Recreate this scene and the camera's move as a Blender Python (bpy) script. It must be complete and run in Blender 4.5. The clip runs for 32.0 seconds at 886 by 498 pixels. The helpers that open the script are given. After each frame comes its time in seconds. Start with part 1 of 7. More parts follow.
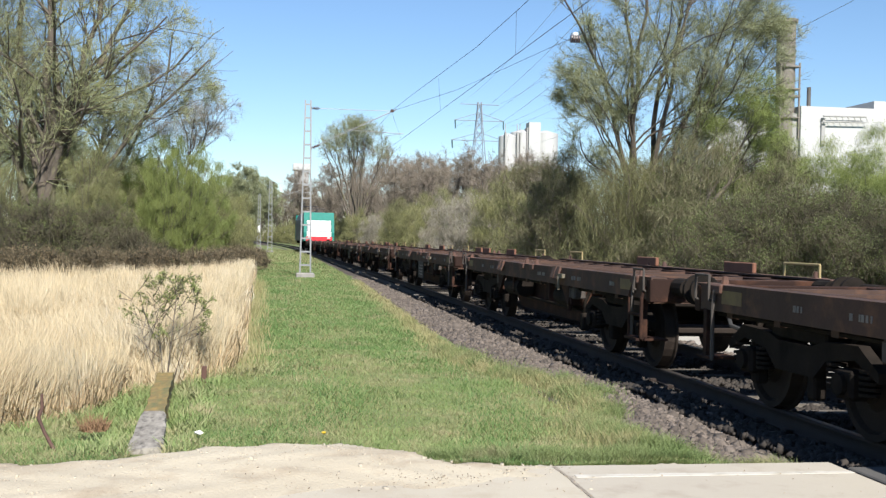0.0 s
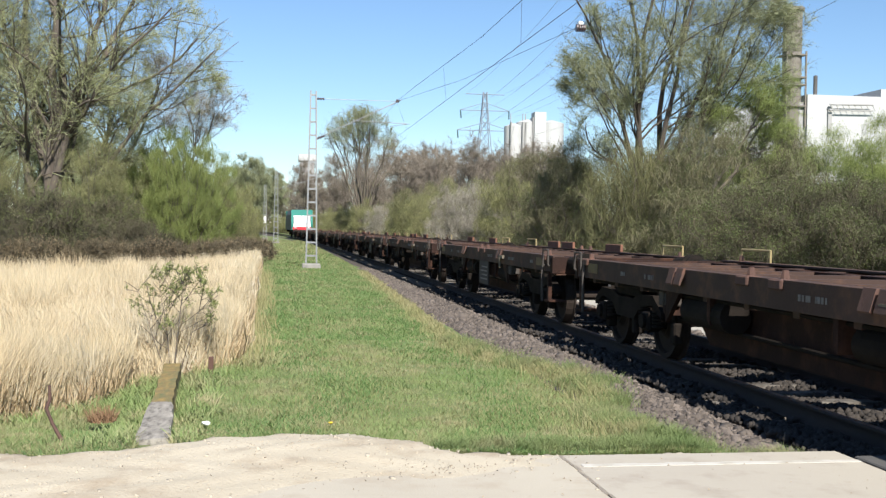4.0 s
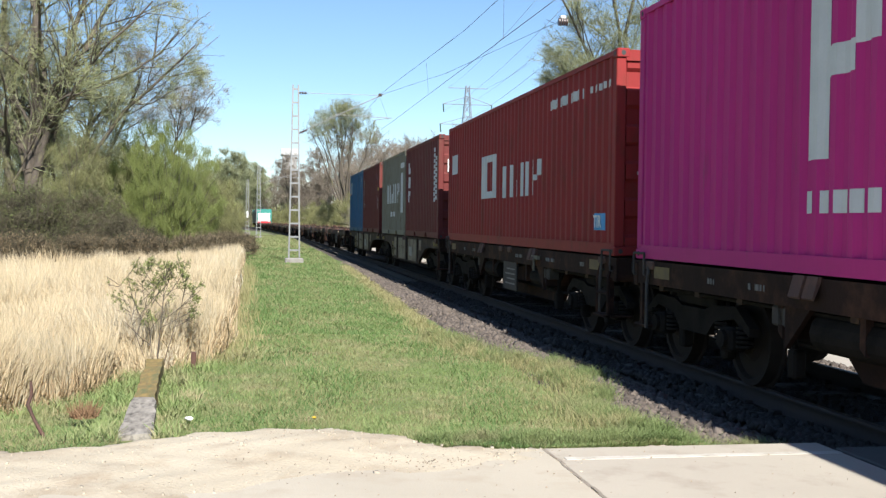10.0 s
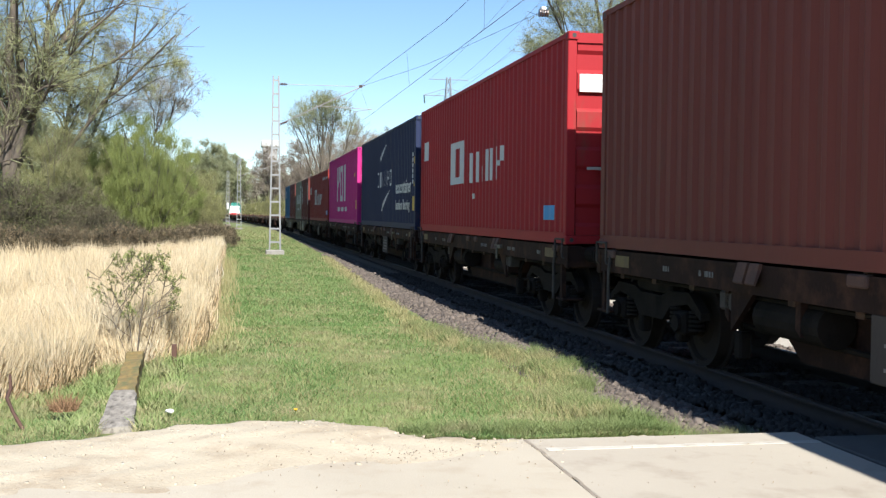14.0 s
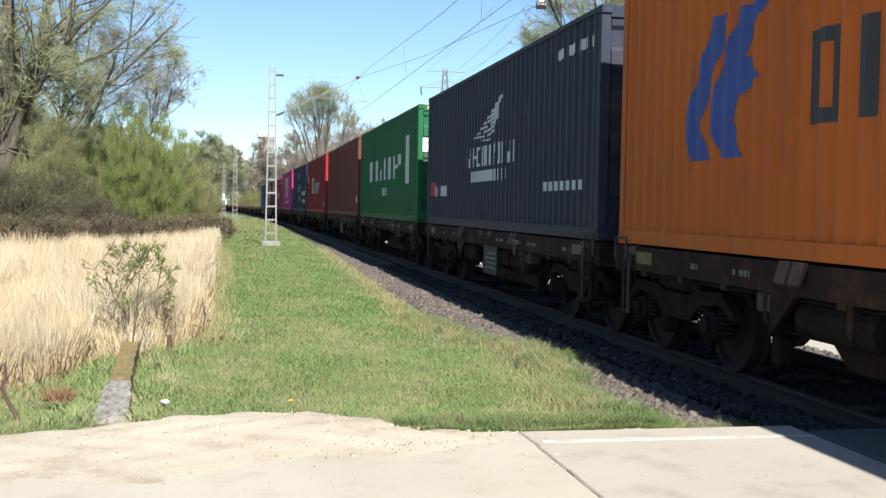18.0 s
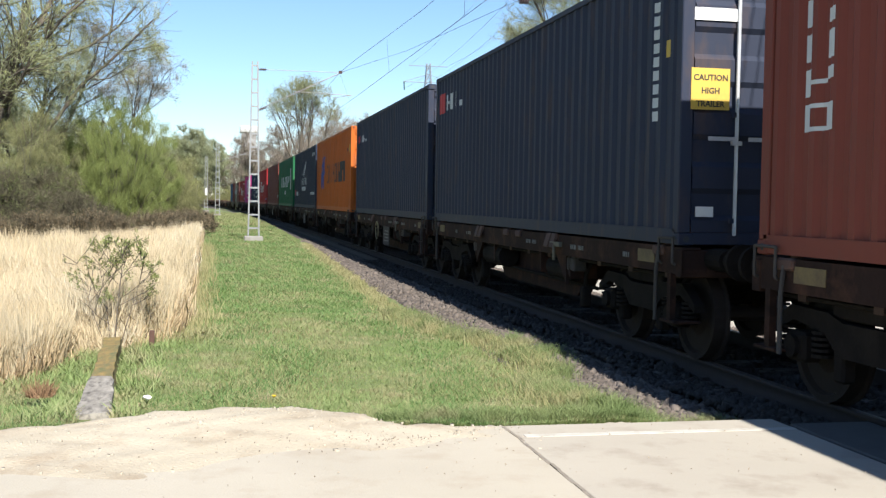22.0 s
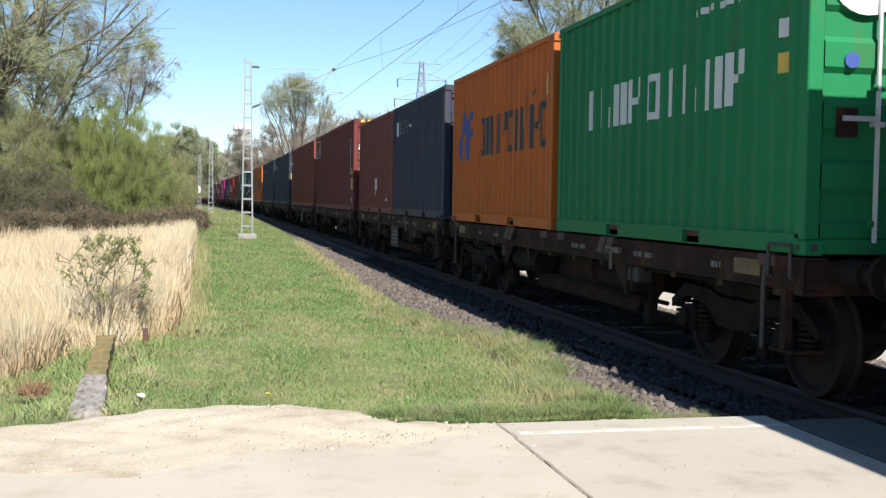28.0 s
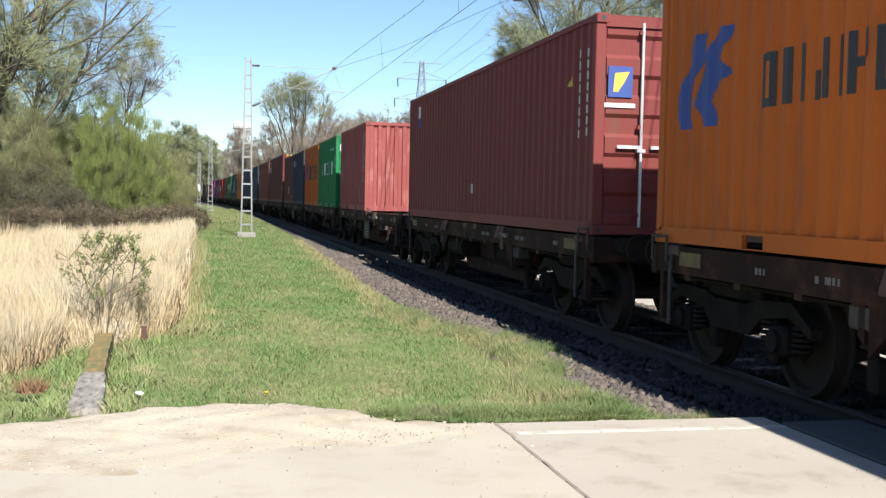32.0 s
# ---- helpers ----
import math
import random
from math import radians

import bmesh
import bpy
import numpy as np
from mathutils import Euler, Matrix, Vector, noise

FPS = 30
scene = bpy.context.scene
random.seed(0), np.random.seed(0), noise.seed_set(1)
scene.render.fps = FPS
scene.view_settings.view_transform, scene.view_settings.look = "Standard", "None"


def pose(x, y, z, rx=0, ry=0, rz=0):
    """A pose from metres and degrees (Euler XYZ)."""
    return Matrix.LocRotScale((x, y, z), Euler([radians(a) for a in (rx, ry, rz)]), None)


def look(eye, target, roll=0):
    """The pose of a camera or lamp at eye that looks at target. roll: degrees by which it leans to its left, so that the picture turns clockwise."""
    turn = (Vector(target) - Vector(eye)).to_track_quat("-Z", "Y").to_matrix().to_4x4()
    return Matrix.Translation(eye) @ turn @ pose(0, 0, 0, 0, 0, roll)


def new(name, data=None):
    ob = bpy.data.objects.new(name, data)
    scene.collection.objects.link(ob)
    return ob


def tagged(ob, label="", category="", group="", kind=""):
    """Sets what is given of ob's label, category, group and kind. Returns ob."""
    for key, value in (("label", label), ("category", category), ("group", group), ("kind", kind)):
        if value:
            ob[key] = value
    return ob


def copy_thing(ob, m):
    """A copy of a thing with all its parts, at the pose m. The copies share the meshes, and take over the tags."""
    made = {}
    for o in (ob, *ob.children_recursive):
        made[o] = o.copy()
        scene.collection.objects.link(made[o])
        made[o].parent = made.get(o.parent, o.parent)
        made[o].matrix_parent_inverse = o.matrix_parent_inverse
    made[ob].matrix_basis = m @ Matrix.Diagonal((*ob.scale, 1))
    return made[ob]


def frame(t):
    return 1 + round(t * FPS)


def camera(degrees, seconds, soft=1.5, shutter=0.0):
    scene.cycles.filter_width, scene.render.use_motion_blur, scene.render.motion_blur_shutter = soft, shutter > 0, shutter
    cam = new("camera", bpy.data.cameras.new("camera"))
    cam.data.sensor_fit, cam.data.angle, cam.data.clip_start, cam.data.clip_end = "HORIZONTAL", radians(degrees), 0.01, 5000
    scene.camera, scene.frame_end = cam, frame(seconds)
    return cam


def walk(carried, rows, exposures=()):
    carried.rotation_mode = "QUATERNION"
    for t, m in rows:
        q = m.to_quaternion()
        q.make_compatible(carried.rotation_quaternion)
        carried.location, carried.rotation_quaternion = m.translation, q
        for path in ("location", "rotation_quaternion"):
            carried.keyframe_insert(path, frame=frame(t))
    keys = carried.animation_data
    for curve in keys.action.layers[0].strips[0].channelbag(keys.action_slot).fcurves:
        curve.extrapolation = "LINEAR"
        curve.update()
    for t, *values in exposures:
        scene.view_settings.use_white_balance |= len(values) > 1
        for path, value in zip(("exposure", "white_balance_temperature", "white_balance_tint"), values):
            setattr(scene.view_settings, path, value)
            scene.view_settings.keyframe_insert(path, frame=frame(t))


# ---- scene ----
from mathutils import geometry

# ---------------- camera and its way: one spot beside the road, slowly panning ----------------
EYE = (0.0, 0.0, 1.55)
TURNS = (  # seconds, bearing from the track's direction, elevation, lean (degrees)
    (0, 8.976, -0.521, 1.113),
    (0.5, 8.714, -0.556, 1.227),
    (1, 8.633, -0.609, 1.114),
    (1.5, 8.604, -0.648, 1.027),
    (2, 8.691, -0.688, 0.969),
    (2.5, 8.511, -0.737, 0.938),
    (3, 8.679, -0.866, 0.874),
    (3.5, 8.704, -0.979, 0.934),
    (5.5, 8.481, -1.105, 0.679),
    (6, 8.579, -1.040, 0.540),
    (6.5, 8.629, -1.008, 0.504),
    (7, 8.692, -0.993, 0.557),
    (7.5, 8.707, -1.019, 0.546),
    (8, 8.787, -1.039, 0.635),
    (8.5, 8.922, -1.094, 0.624),
    (9, 9.112, -1.169, 0.707),
    (9.5, 9.339, -1.253, 0.741),
    (10, 9.567, -1.340, 0.749),
    (10.5, 9.688, -1.410, 0.688),
    (11, 9.826, -1.471, 0.721),
    (11.5, 9.955, -1.521, 0.548),
    (12, 10.115, -1.601, 0.507),
    (12.5, 10.279, -1.654, 0.477),
    (13, 10.455, -1.734, 0.514),
    (13.5, 10.526, -1.747, 0.602),
    (14, 10.560, -1.776, 0.646),
    (14.5, 10.592, -1.823, 0.554),
    (16.5, 10.764, -1.896, 0.771),
    (17, 10.747, -1.955, 0.853),
    (17.5, 10.738, -2.058, 0.897),
    (18, 10.779, -2.187, 0.968),
    (18.5, 10.870, -2.315, 0.938),
    (19, 10.936, -2.356, 1.100),
    (19.5, 11.016, -2.325, 1.204),
    (20, 11.143, -2.344, 1.239),
    (20.5, 11.300, -2.310, 1.180),
    (21, 11.415, -2.327, 1.058),
    (21.5, 11.544, -2.381, 0.995),
    (22, 11.664, -2.448, 0.937),
    (22.5, 11.759, -2.522, 0.841),
    (23, 11.823, -2.537, 0.903),
    (23.5, 11.876, -2.576, 0.970),
    (24, 11.911, -2.705, 0.967),
    (24.5, 11.927, -2.793, 1.009),
    (25, 12.017, -2.834, 0.995),
    (25.5, 12.060, -2.861, 1.014),
    (27.5, 11.927, -2.622, 0.775),
    (28, 11.995, -2.578, 0.857),
    (28.5, 12.059, -2.567, 0.984),
    (29, 12.105, -2.580, 1.180),
    (29.5, 12.100, -2.605, 1.240),
    (30, 12.046, -2.645, 1.368),
    (30.5, 12.027, -2.777, 1.230),
    (31, 12.034, -2.876, 1.227),
    (31.5, 12.038, -2.765, 1.082),
    (32, 12.038, -2.594, 1.186),
)


def aim(az, el, lean):
    a, e = radians(az), radians(el)
    return look(EYE, (EYE[0] + math.sin(a) * math.cos(e), EYE[1] + math.cos(a) * math.cos(e), EYE[2] + math.sin(e)), lean)


EXPOSURES = ((0, 0.93), (5.5, 0.93), (8, 0.95), (12, 1.10), (25.5, 1.10), (29.5, 1.05), (32, 1.08))   # seconds, stops
cam = camera(44.217, 32.0, soft=1.38)
walk(cam, [(t, aim(a, e, r)) for t, a, e, r in TURNS], EXPOSURES)

# ---------------- light: clear spring midday, sun behind the camera ----------------
SUN_EL, SUN_AZ = radians(42.5), radians(172.6)   # azimuth clockwise from +Y
world = bpy.data.worlds.new("sky")
scene.world = world
world.use_nodes = True
wn = world.node_tree
sky = wn.nodes.new("ShaderNodeTexSky")
sky.sky_type, sky.sun_disc = "NISHITA", False
sky.sun_elevation, sky.sun_rotation = SUN_EL, SUN_AZ
sky.air_density, sky.dust_density, sky.ozone_density = 1.0, 0.0, 6.0
wn.nodes["Background"].inputs["Strength"].default_value = 0.075
wn.links.new(sky.outputs[0], wn.nodes["Background"].inputs["Color"])
sun = new("sun", bpy.data.lights.new("sun", "SUN"))
sun.data.energy, sun.data.angle, sun.data.color = 5.0, radians(0.53), (1.0, 0.965, 0.90)
sun_way = Vector((math.sin(SUN_AZ) * math.cos(SUN_EL), math.cos(SUN_AZ) * math.cos(SUN_EL), math.sin(SUN_EL)))
sun.matrix_world = look(sun_way * 100, (0, 0, 0))
scene.view_settings.exposure = 0.95

# ---------------- materials ----------------
MATS = {}


def mat(name, col, col2=None, rough=0.8, metal=0.0, scale=6.0, fine=60.0, bump=0.3, dirt=None, dirt_amount=0.0, dirt_scale=1.2, stretch=(1, 1, 1), vary=0.0, spec=0.5, thin=0.0):
    """Noise at two sizes between two colours, stains of a third, fine relief; vary: shift from piece to piece."""
    if name in MATS:
        return MATS[name]
    m = bpy.data.materials.new(name)
    MATS[name] = m
    m.use_nodes = True
    n, l = m.node_tree.nodes, m.node_tree.links
    b = n["Principled BSDF"]
    col2 = col2 or tuple(c * 0.75 for c in col)
    tc = n.new("ShaderNodeTexCoord")
    mp = n.new("ShaderNodeMapping")
    mp.inputs["Scale"].default_value = stretch
    l.new(tc.outputs["Object"], mp.inputs["Vector"])
    big, small = n.new("ShaderNodeTexNoise"), n.new("ShaderNodeTexNoise")
    big.inputs["Scale"].default_value, big.inputs["Detail"].default_value = scale, 6
    small.inputs["Scale"].default_value, small.inputs["Detail"].default_value = fine, 4
    l.new(mp.outputs[0], big.inputs["Vector"])
    l.new(mp.outputs[0], small.inputs["Vector"])
    add = n.new("ShaderNodeMath")
    add.operation = "MULTIPLY_ADD"
    l.new(small.outputs[0], add.inputs[0])
    add.inputs[1].default_value = 0.5
    sub = n.new("ShaderNodeMath")
    sub.operation = "MULTIPLY_ADD"
    l.new(big.outputs[0], sub.inputs[0])
    sub.inputs[1].default_value, sub.inputs[2].default_value = 1.4, -0.45
    l.new(sub.outputs[0], add.inputs[2])
    mix = n.new("ShaderNodeMix")
    mix.data_type = "RGBA"
    mix.inputs["A"].default_value, mix.inputs["B"].default_value = (*col, 1), (*col2, 1)
    l.new(add.outputs[0], mix.inputs["Factor"])
    out = mix.outputs["Result"]
    if dirt:
        dn, ramp, dm = n.new("ShaderNodeTexNoise"), n.new("ShaderNodeValToRGB"), n.new("ShaderNodeMix")
        dn.inputs["Scale"].default_value, dn.inputs["Detail"].default_value, dn.inputs["Roughness"].default_value = dirt_scale, 8, 0.65
        l.new(mp.outputs[0], dn.inputs["Vector"])
        l.new(dn.outputs[0], ramp.inputs[0])
        ramp.color_ramp.elements[0].position, ramp.color_ramp.elements[1].position = 0.62 - dirt_amount * 0.3, 0.78 - dirt_amount * 0.2
        dm.data_type = "RGBA"
        l.new(ramp.outputs[0], dm.inputs["Factor"])
        l.new(out, dm.inputs["A"])
        dm.inputs["B"].default_value = (*dirt, 1)
        out = dm.outputs["Result"]
    if vary:
        info, hsv = n.new("ShaderNodeObjectInfo"), n.new("ShaderNodeHueSaturation")
        geo = n.new("ShaderNodeNewGeometry")
        s1, s2 = n.new("ShaderNodeMath"), n.new("ShaderNodeMath")
        l.new(info.outputs["Random"], s1.inputs[0])
        l.new(geo.outputs["Random Per Island"], s1.inputs[1])
        s2.operation = "MULTIPLY_ADD"
        l.new(s1.outputs[0], s2.inputs[0])
        s2.inputs[1].default_value, s2.inputs[2].default_value = vary, 1 - vary
        l.new(s2.outputs[0], hsv.inputs["Value"])
        l.new(out, hsv.inputs["Color"])
        out = hsv.outputs["Color"]
    l.new(out, b.inputs["Base Color"])
    b.inputs["Roughness"].default_value, b.inputs["Metallic"].default_value = rough, metal
    b.inputs["Specular IOR Level"].default_value = spec
    if bump:
        bp = n.new("ShaderNodeBump")
        bp.inputs["Strength"].default_value, bp.inputs["Distance"].default_value = bump, 0.02
        l.new(add.outputs[0], bp.inputs["Height"])
        l.new(bp.outputs[0], b.inputs["Normal"])
    if thin:
        tr_, ms = n.new("ShaderNodeBsdfTranslucent"), n.new("ShaderNodeMixShader")
        l.new(out, tr_.inputs["Color"])
        ms.inputs[0].default_value = thin
        l.new(b.outputs[0], ms.inputs[1])
        l.new(tr_.outputs[0], ms.inputs[2])
        l.new(ms.outputs[0], n["Material Output"].inputs["Surface"])
    return m


def paint(name, col, worn=0.3, rust=None, spots=2.6):
    """Container paint: faded, with rust specks and streaks running down."""
    return mat("paint_" + name, col, tuple(c * 0.78 for c in col), rough=0.62, spec=0.22, scale=0.7, fine=22, bump=0.08, dirt=rust or tuple(c * 0.45 + k for c, k in zip(col, (0.05, 0.03, 0.02))), dirt_amount=worn, dirt_scale=spots, stretch=(1, 1.6, 0.35))


# two copies of the brown wagon steel: this one lightened for sunlit decks
STEEL_DECK = mat("sunlit_deck_steel", (0.042, 0.027, 0.022), (0.075, 0.045, 0.035), 0.8, 0.0, 2.0, 30, 0.3, (0.12, 0.062, 0.038), 0.38, 2.5, spec=0.2)
# and this one darkened, with the shade below the boxes in its colour
STEEL_DARK = mat("shaded_wagon_steel", (0.019, 0.0115, 0.0095), (0.036, 0.020, 0.016), 0.8, 0.0, 2.0, 30, 0.3, (0.075, 0.036, 0.023), 0.42, 2.5, spec=0.08)
# near-black because the shade under the wagons is put into the colour
STEEL_BLACK = mat("shaded_running_gear", (0.011, 0.009, 0.008), (0.024, 0.019, 0.0155), 0.85, 0.0, 4.0, 40, 0.3, (0.008, 0.007, 0.006), 0.4, 3.0, spec=0.07)
RUST = mat("rust_brown", (0.10, 0.05, 0.036), (0.06, 0.033, 0.026), 0.9, 0.0, 3.0, 50, 0.3, (0.14, 0.065, 0.04), 0.3, 5)
# brighter copy of the rust, sunlight in its colour, for the raised flaps
RUST_LIT = mat("sunlit_orange_rust", (0.20, 0.085, 0.05), (0.12, 0.055, 0.035), 0.9, 0.0, 4.0, 50, 0.3)
TREAD = mat("worn_steel", (0.13, 0.115, 0.105), (0.075, 0.064, 0.058), 0.45, 0.7, 3, 40, 0.1)
RAIL_SIDE = mat("rail_rust", (0.036, 0.023, 0.018), (0.022, 0.016, 0.013), 0.9, 0, 4, 60, 0.3)
GALV = mat("galvanised_steel", (0.2808, 0.2886, 0.2886), (0.195, 0.1989, 0.2028), 0.55, 0.35, 3, 40, 0.15)
YELLOW = mat("yellow_paint", (0.62, 0.42, 0.06), (0.45, 0.30, 0.06), 0.6, 0, 3, 40, 0.1)
WHITE = mat("white_paint", (0.74, 0.74, 0.72), (0.62, 0.62, 0.60), 0.6, 0, 3, 40, 0.1)
GREYMARK = mat("grey_white_paint", (0.56, 0.57, 0.56), (0.46, 0.47, 0.46), 0.6, 0, 3, 40, 0.1)
BLACKMARK = mat("black_paint", (0.02, 0.02, 0.022), (0.03, 0.03, 0.03), 0.6, 0, 3, 40, 0.1)
BLUEMARK = mat("blue_paint", (0.03, 0.07, 0.28), (0.025, 0.05, 0.20), 0.6, 0, 3, 40, 0.1)
SKYMARK = mat("light_blue_paint", (0.08, 0.32, 0.60), (0.07, 0.27, 0.5), 0.6, 0, 3, 40, 0.1)
REDMARK = mat("red_paint", (0.5, 0.03, 0.03), (0.4, 0.03, 0.03), 0.6, 0, 3, 40, 0.1)
ORANGEMARK = mat("orange_paint", (0.75, 0.18, 0.03), (0.6, 0.15, 0.03), 0.6, 0, 3, 40, 0.1)
DOORBAR = mat("zinc_bar", (0.55, 0.56, 0.57), (0.42, 0.42, 0.43), 0.5, 0.4, 5, 40, 0.1)
RUBBER = mat("black_rubber", (0.02, 0.02, 0.02), (0.03, 0.03, 0.03), 0.85, 0, 5, 40, 0.1)
BALLAST = mat("ballast", (0.0702, 0.0546, 0.04368), (0.0351, 0.0273, 0.0234), 0.95, 0, 14, 45, 1.0, (0.1248, 0.0936, 0.0741), 0.3, 3)
STONE = mat("ballast_stone", (0.1482, 0.1209, 0.1014), (0.0546, 0.04368, 0.03666), 0.9, 0, 8, 60, 0.4, vary=0.8)
SLEEPER = mat("concrete_sleeper", (0.17, 0.152, 0.128), (0.07, 0.06, 0.05), 0.9, 0, 3, 40, 0.4, (0.05, 0.04, 0.031), 0.62, 3)
CONCRETE = mat("old_concrete", (0.2808, 0.2652, 0.2418), (0.1716, 0.1638, 0.1482), 0.9, 0, 3, 50, 0.5, (0.1014, 0.0936, 0.078), 0.3, 4)
MOSS = mat("ochre_moss", (0.30, 0.205, 0.062), (0.085, 0.066, 0.034), 0.95, 0, 16, 60, 0.4, (0.10, 0.11, 0.045), 0.55, 12, stretch=(1, 0.35, 1))


# ---------------- mesh helpers ----------------
def part(name, bm, material, parent=None, label=""):
    me = bpy.data.meshes.new(name)
    bm.to_mesh(me)
    bm.free()
    return piece(name, me, material, parent, label)


def piece(name, me, material=None, parent=None, label="", m=None):
    ob = new(name, me)
    if material is not None and not me.materials:
        for x in (material if isinstance(material, (list, tuple)) else [material]):
            me.materials.append(x)
    if parent is not None:
        ob.parent = parent
    if m is not None:
        ob.matrix_basis = m
    if label:
        ob["label"] = label
    return ob


def box(bm, x0, x1, y0, y1, z0, z1, bev=0.0, m=None):
    r = bmesh.ops.create_cube(bm, size=1.0)
    mt = Matrix.Translation(((x0 + x1) / 2, (y0 + y1) / 2, (z0 + z1) / 2)) @ Matrix.Diagonal((x1 - x0, y1 - y0, z1 - z0, 1))
    bmesh.ops.transform(bm, matrix=(m @ mt if m else mt), verts=r["verts"])
    if bev:
        e = list({e for v in r["verts"] for e in v.link_edges})
        bmesh.ops.bevel(bm, geom=e, offset=bev, segments=1, affect="EDGES")
    return bm


def bx(*a, **k):
    return box(bmesh.new(), *a, **k)


def rod(bm, p0, p1, r, n=8, r2=None):
    p0, p1 = Vector(p0), Vector(p1)
    d = p1 - p0
    c = bmesh.ops.create_cone(bm, cap_ends=True, segments=n, radius1=r, radius2=r if r2 is None else r2, depth=d.length)
    bmesh.ops.transform(bm, matrix=Matrix.Translation((p0 + p1) / 2) @ d.to_track_quat("Z", "Y").to_matrix().to_4x4(), verts=c["verts"])
    return bm


def rods(path, r, n=8, bm=None):
    bm = bm or bmesh.new()
    for a, b in zip(path, path[1:]):
        rod(bm, a, b, r, n)
    return bm


def prism(bm, outline, axis, a, b):
    """Extrude a flat outline (2D points) along an axis from a to b."""
    def at(p, h):
        return {"x": (h, p[0], p[1]), "y": (p[0], h, p[1]), "z": (p[0], p[1], h)}[axis]
    lo, hi = [bm.verts.new(at(p, a)) for p in outline], [bm.verts.new(at(p, b)) for p in outline]
    bm.faces.new(lo)
    bm.faces.new(hi[::-1])
    for i in range(len(lo)):
        j = (i + 1) % len(lo)
        bm.faces.new((lo[j], lo[i], hi[i], hi[j]))
    bmesh.ops.recalc_face_normals(bm, faces=bm.faces[:])
    return bm


def thing(name, label, category, m=None, group=""):
    ob = tagged(new(name), label, category, group)
    if m is not None:
        ob.matrix_basis = m
    return ob


# ---------------- the line: straight, then bending gently to the left ----------------
TRACK_X, BEND_Y, BEND = 5.58, 22.0, 1.2e-4
GROUND = -0.2


def track_at(y):
    return TRACK_X - (BEND * (y - BEND_Y) ** 2 if y > BEND_Y else 0.0)


def track_turn(y):
    return math.degrees(2 * BEND * (y - BEND_Y)) if y > BEND_Y else 0.0


def run(t):
    """How far the train has gone, in metres, t seconds into the clip: it brakes slowly."""
    return -59.2 + 11.7857 * t - 0.0654 * t * t


def train_pose(place, z, t):
    y = place + run(t)
    return pose(track_at(y), y, z, 0, 0, track_turn(y))


TRAIN = []   # thing, place along the train of its middle, height


def on_train(ob, place, z):
    TRAIN.append((ob, place, z))
    ob.matrix_basis = train_pose(place, z, 0)
    return ob


def motions():
    times = [0.5 * i for i in range(65)]
    for ob, place, z in TRAIN:
        walk(ob, [(t, train_pose(place, z, t)) for t in times])


# ---------------- ground, road, track ----------------
rng = np.random.default_rng(7)


def mesh_from(name, verts, faces):
    """A mesh from arrays of corners and of equal-sided faces."""
    me = bpy.data.meshes.new(name)
    k = faces.shape[1]
    me.vertices.add(len(verts))
    me.vertices.foreach_set("co", np.ascontiguousarray(verts, dtype=np.float32).ravel())
    me.loops.add(faces.size)
    me.loops.foreach_set("vertex_index", np.ascontiguousarray(faces, dtype=np.int32).ravel())
    me.polygons.add(len(faces))
    me.polygons.foreach_set("loop_start", np.arange(0, faces.size, k, dtype=np.int32))
    me.update(calc_edges=True)
    return me


def ground_z(x, y):
    """Level of the verge: it climbs to the road in front of the camera."""
    a = np.clip((10.2 - y) / 2.6, 0, 1)
    z = GROUND + 0.15 * a * a * (3 - 2 * a)
    low = -0.25 * np.clip((-0.2 - x) / 3.0, 0, 1) * np.clip((y - 8.6) / 3, 0, 1)
    dip = -0.16 * np.clip((x - 3.0) / 0.7, 0, 1) * np.clip((8.3 - x) / 0.3, 0, 1)
    return z + low + dip


def waves(x, y, s=1.0):
    return 0.5 * np.sin(x * 1.7 * s + 1.3 * np.sin(y * 0.9 * s)) + 0.5 * np.sin(y * 1.3 * s + 2.1 * np.sin(x * 0.7 * s))


def sheet(name, xs, ys, zf, material, kind="structure", label="", category=""):
    X, Y = np.meshgrid(xs, ys)
    Z = zf(X, Y)
    v = np.stack([X, Y, Z], -1).reshape(-1, 3)
    nx, ny = len(xs), len(ys)
    i = np.arange(ny - 1)[:, None] * nx + np.arange(nx - 1)[None]
    f = np.stack([i, i + 1, i + nx + 1, i + nx], -1).reshape(-1, 4)
    me = mesh_from(name, v, f)
    me.polygons.foreach_set("use_smooth", np.ones(len(f), bool))
    return tagged(piece(name, me, material), label, category, "", kind)


GRASS_SOIL = mat("grass_ground", (0.0936, 0.1326, 0.0351), (0.1326, 0.156, 0.0546), 0.95, 0, 0.9, 30, 0.8, (0.156, 0.1326, 0.0624), 0.28, 0.8)
near_x = np.concatenate([[-2500, -600, -150, -60], np.arange(-30, 40, 0.5), [50, 80, 160, 600, 2500]])
near_y = np.concatenate([[-600, -100, -30], np.arange(-10, 30, 0.4), np.arange(30, 80, 2.0), [90, 110, 140, 180, 240, 320, 500, 900, 3500]])
sheet("ground", near_x, near_y, lambda x, y: ground_z(x, y) + 0.02 * waves(x, y) * (np.abs(x) < 40) - 0.25 * (y < 7.2), GRASS_SOIL, label="green spring grass over soil beside the railway line", category="ground")

# concrete road across the line, its left shoulder covered with pale sand
ROADM = mat("concrete_road", (0.39, 0.351, 0.2886), (0.3276, 0.2925, 0.2418), 0.9, 0, 0.8, 70, 0.25, (0.2808, 0.2418, 0.195), 0.34, 2.2)
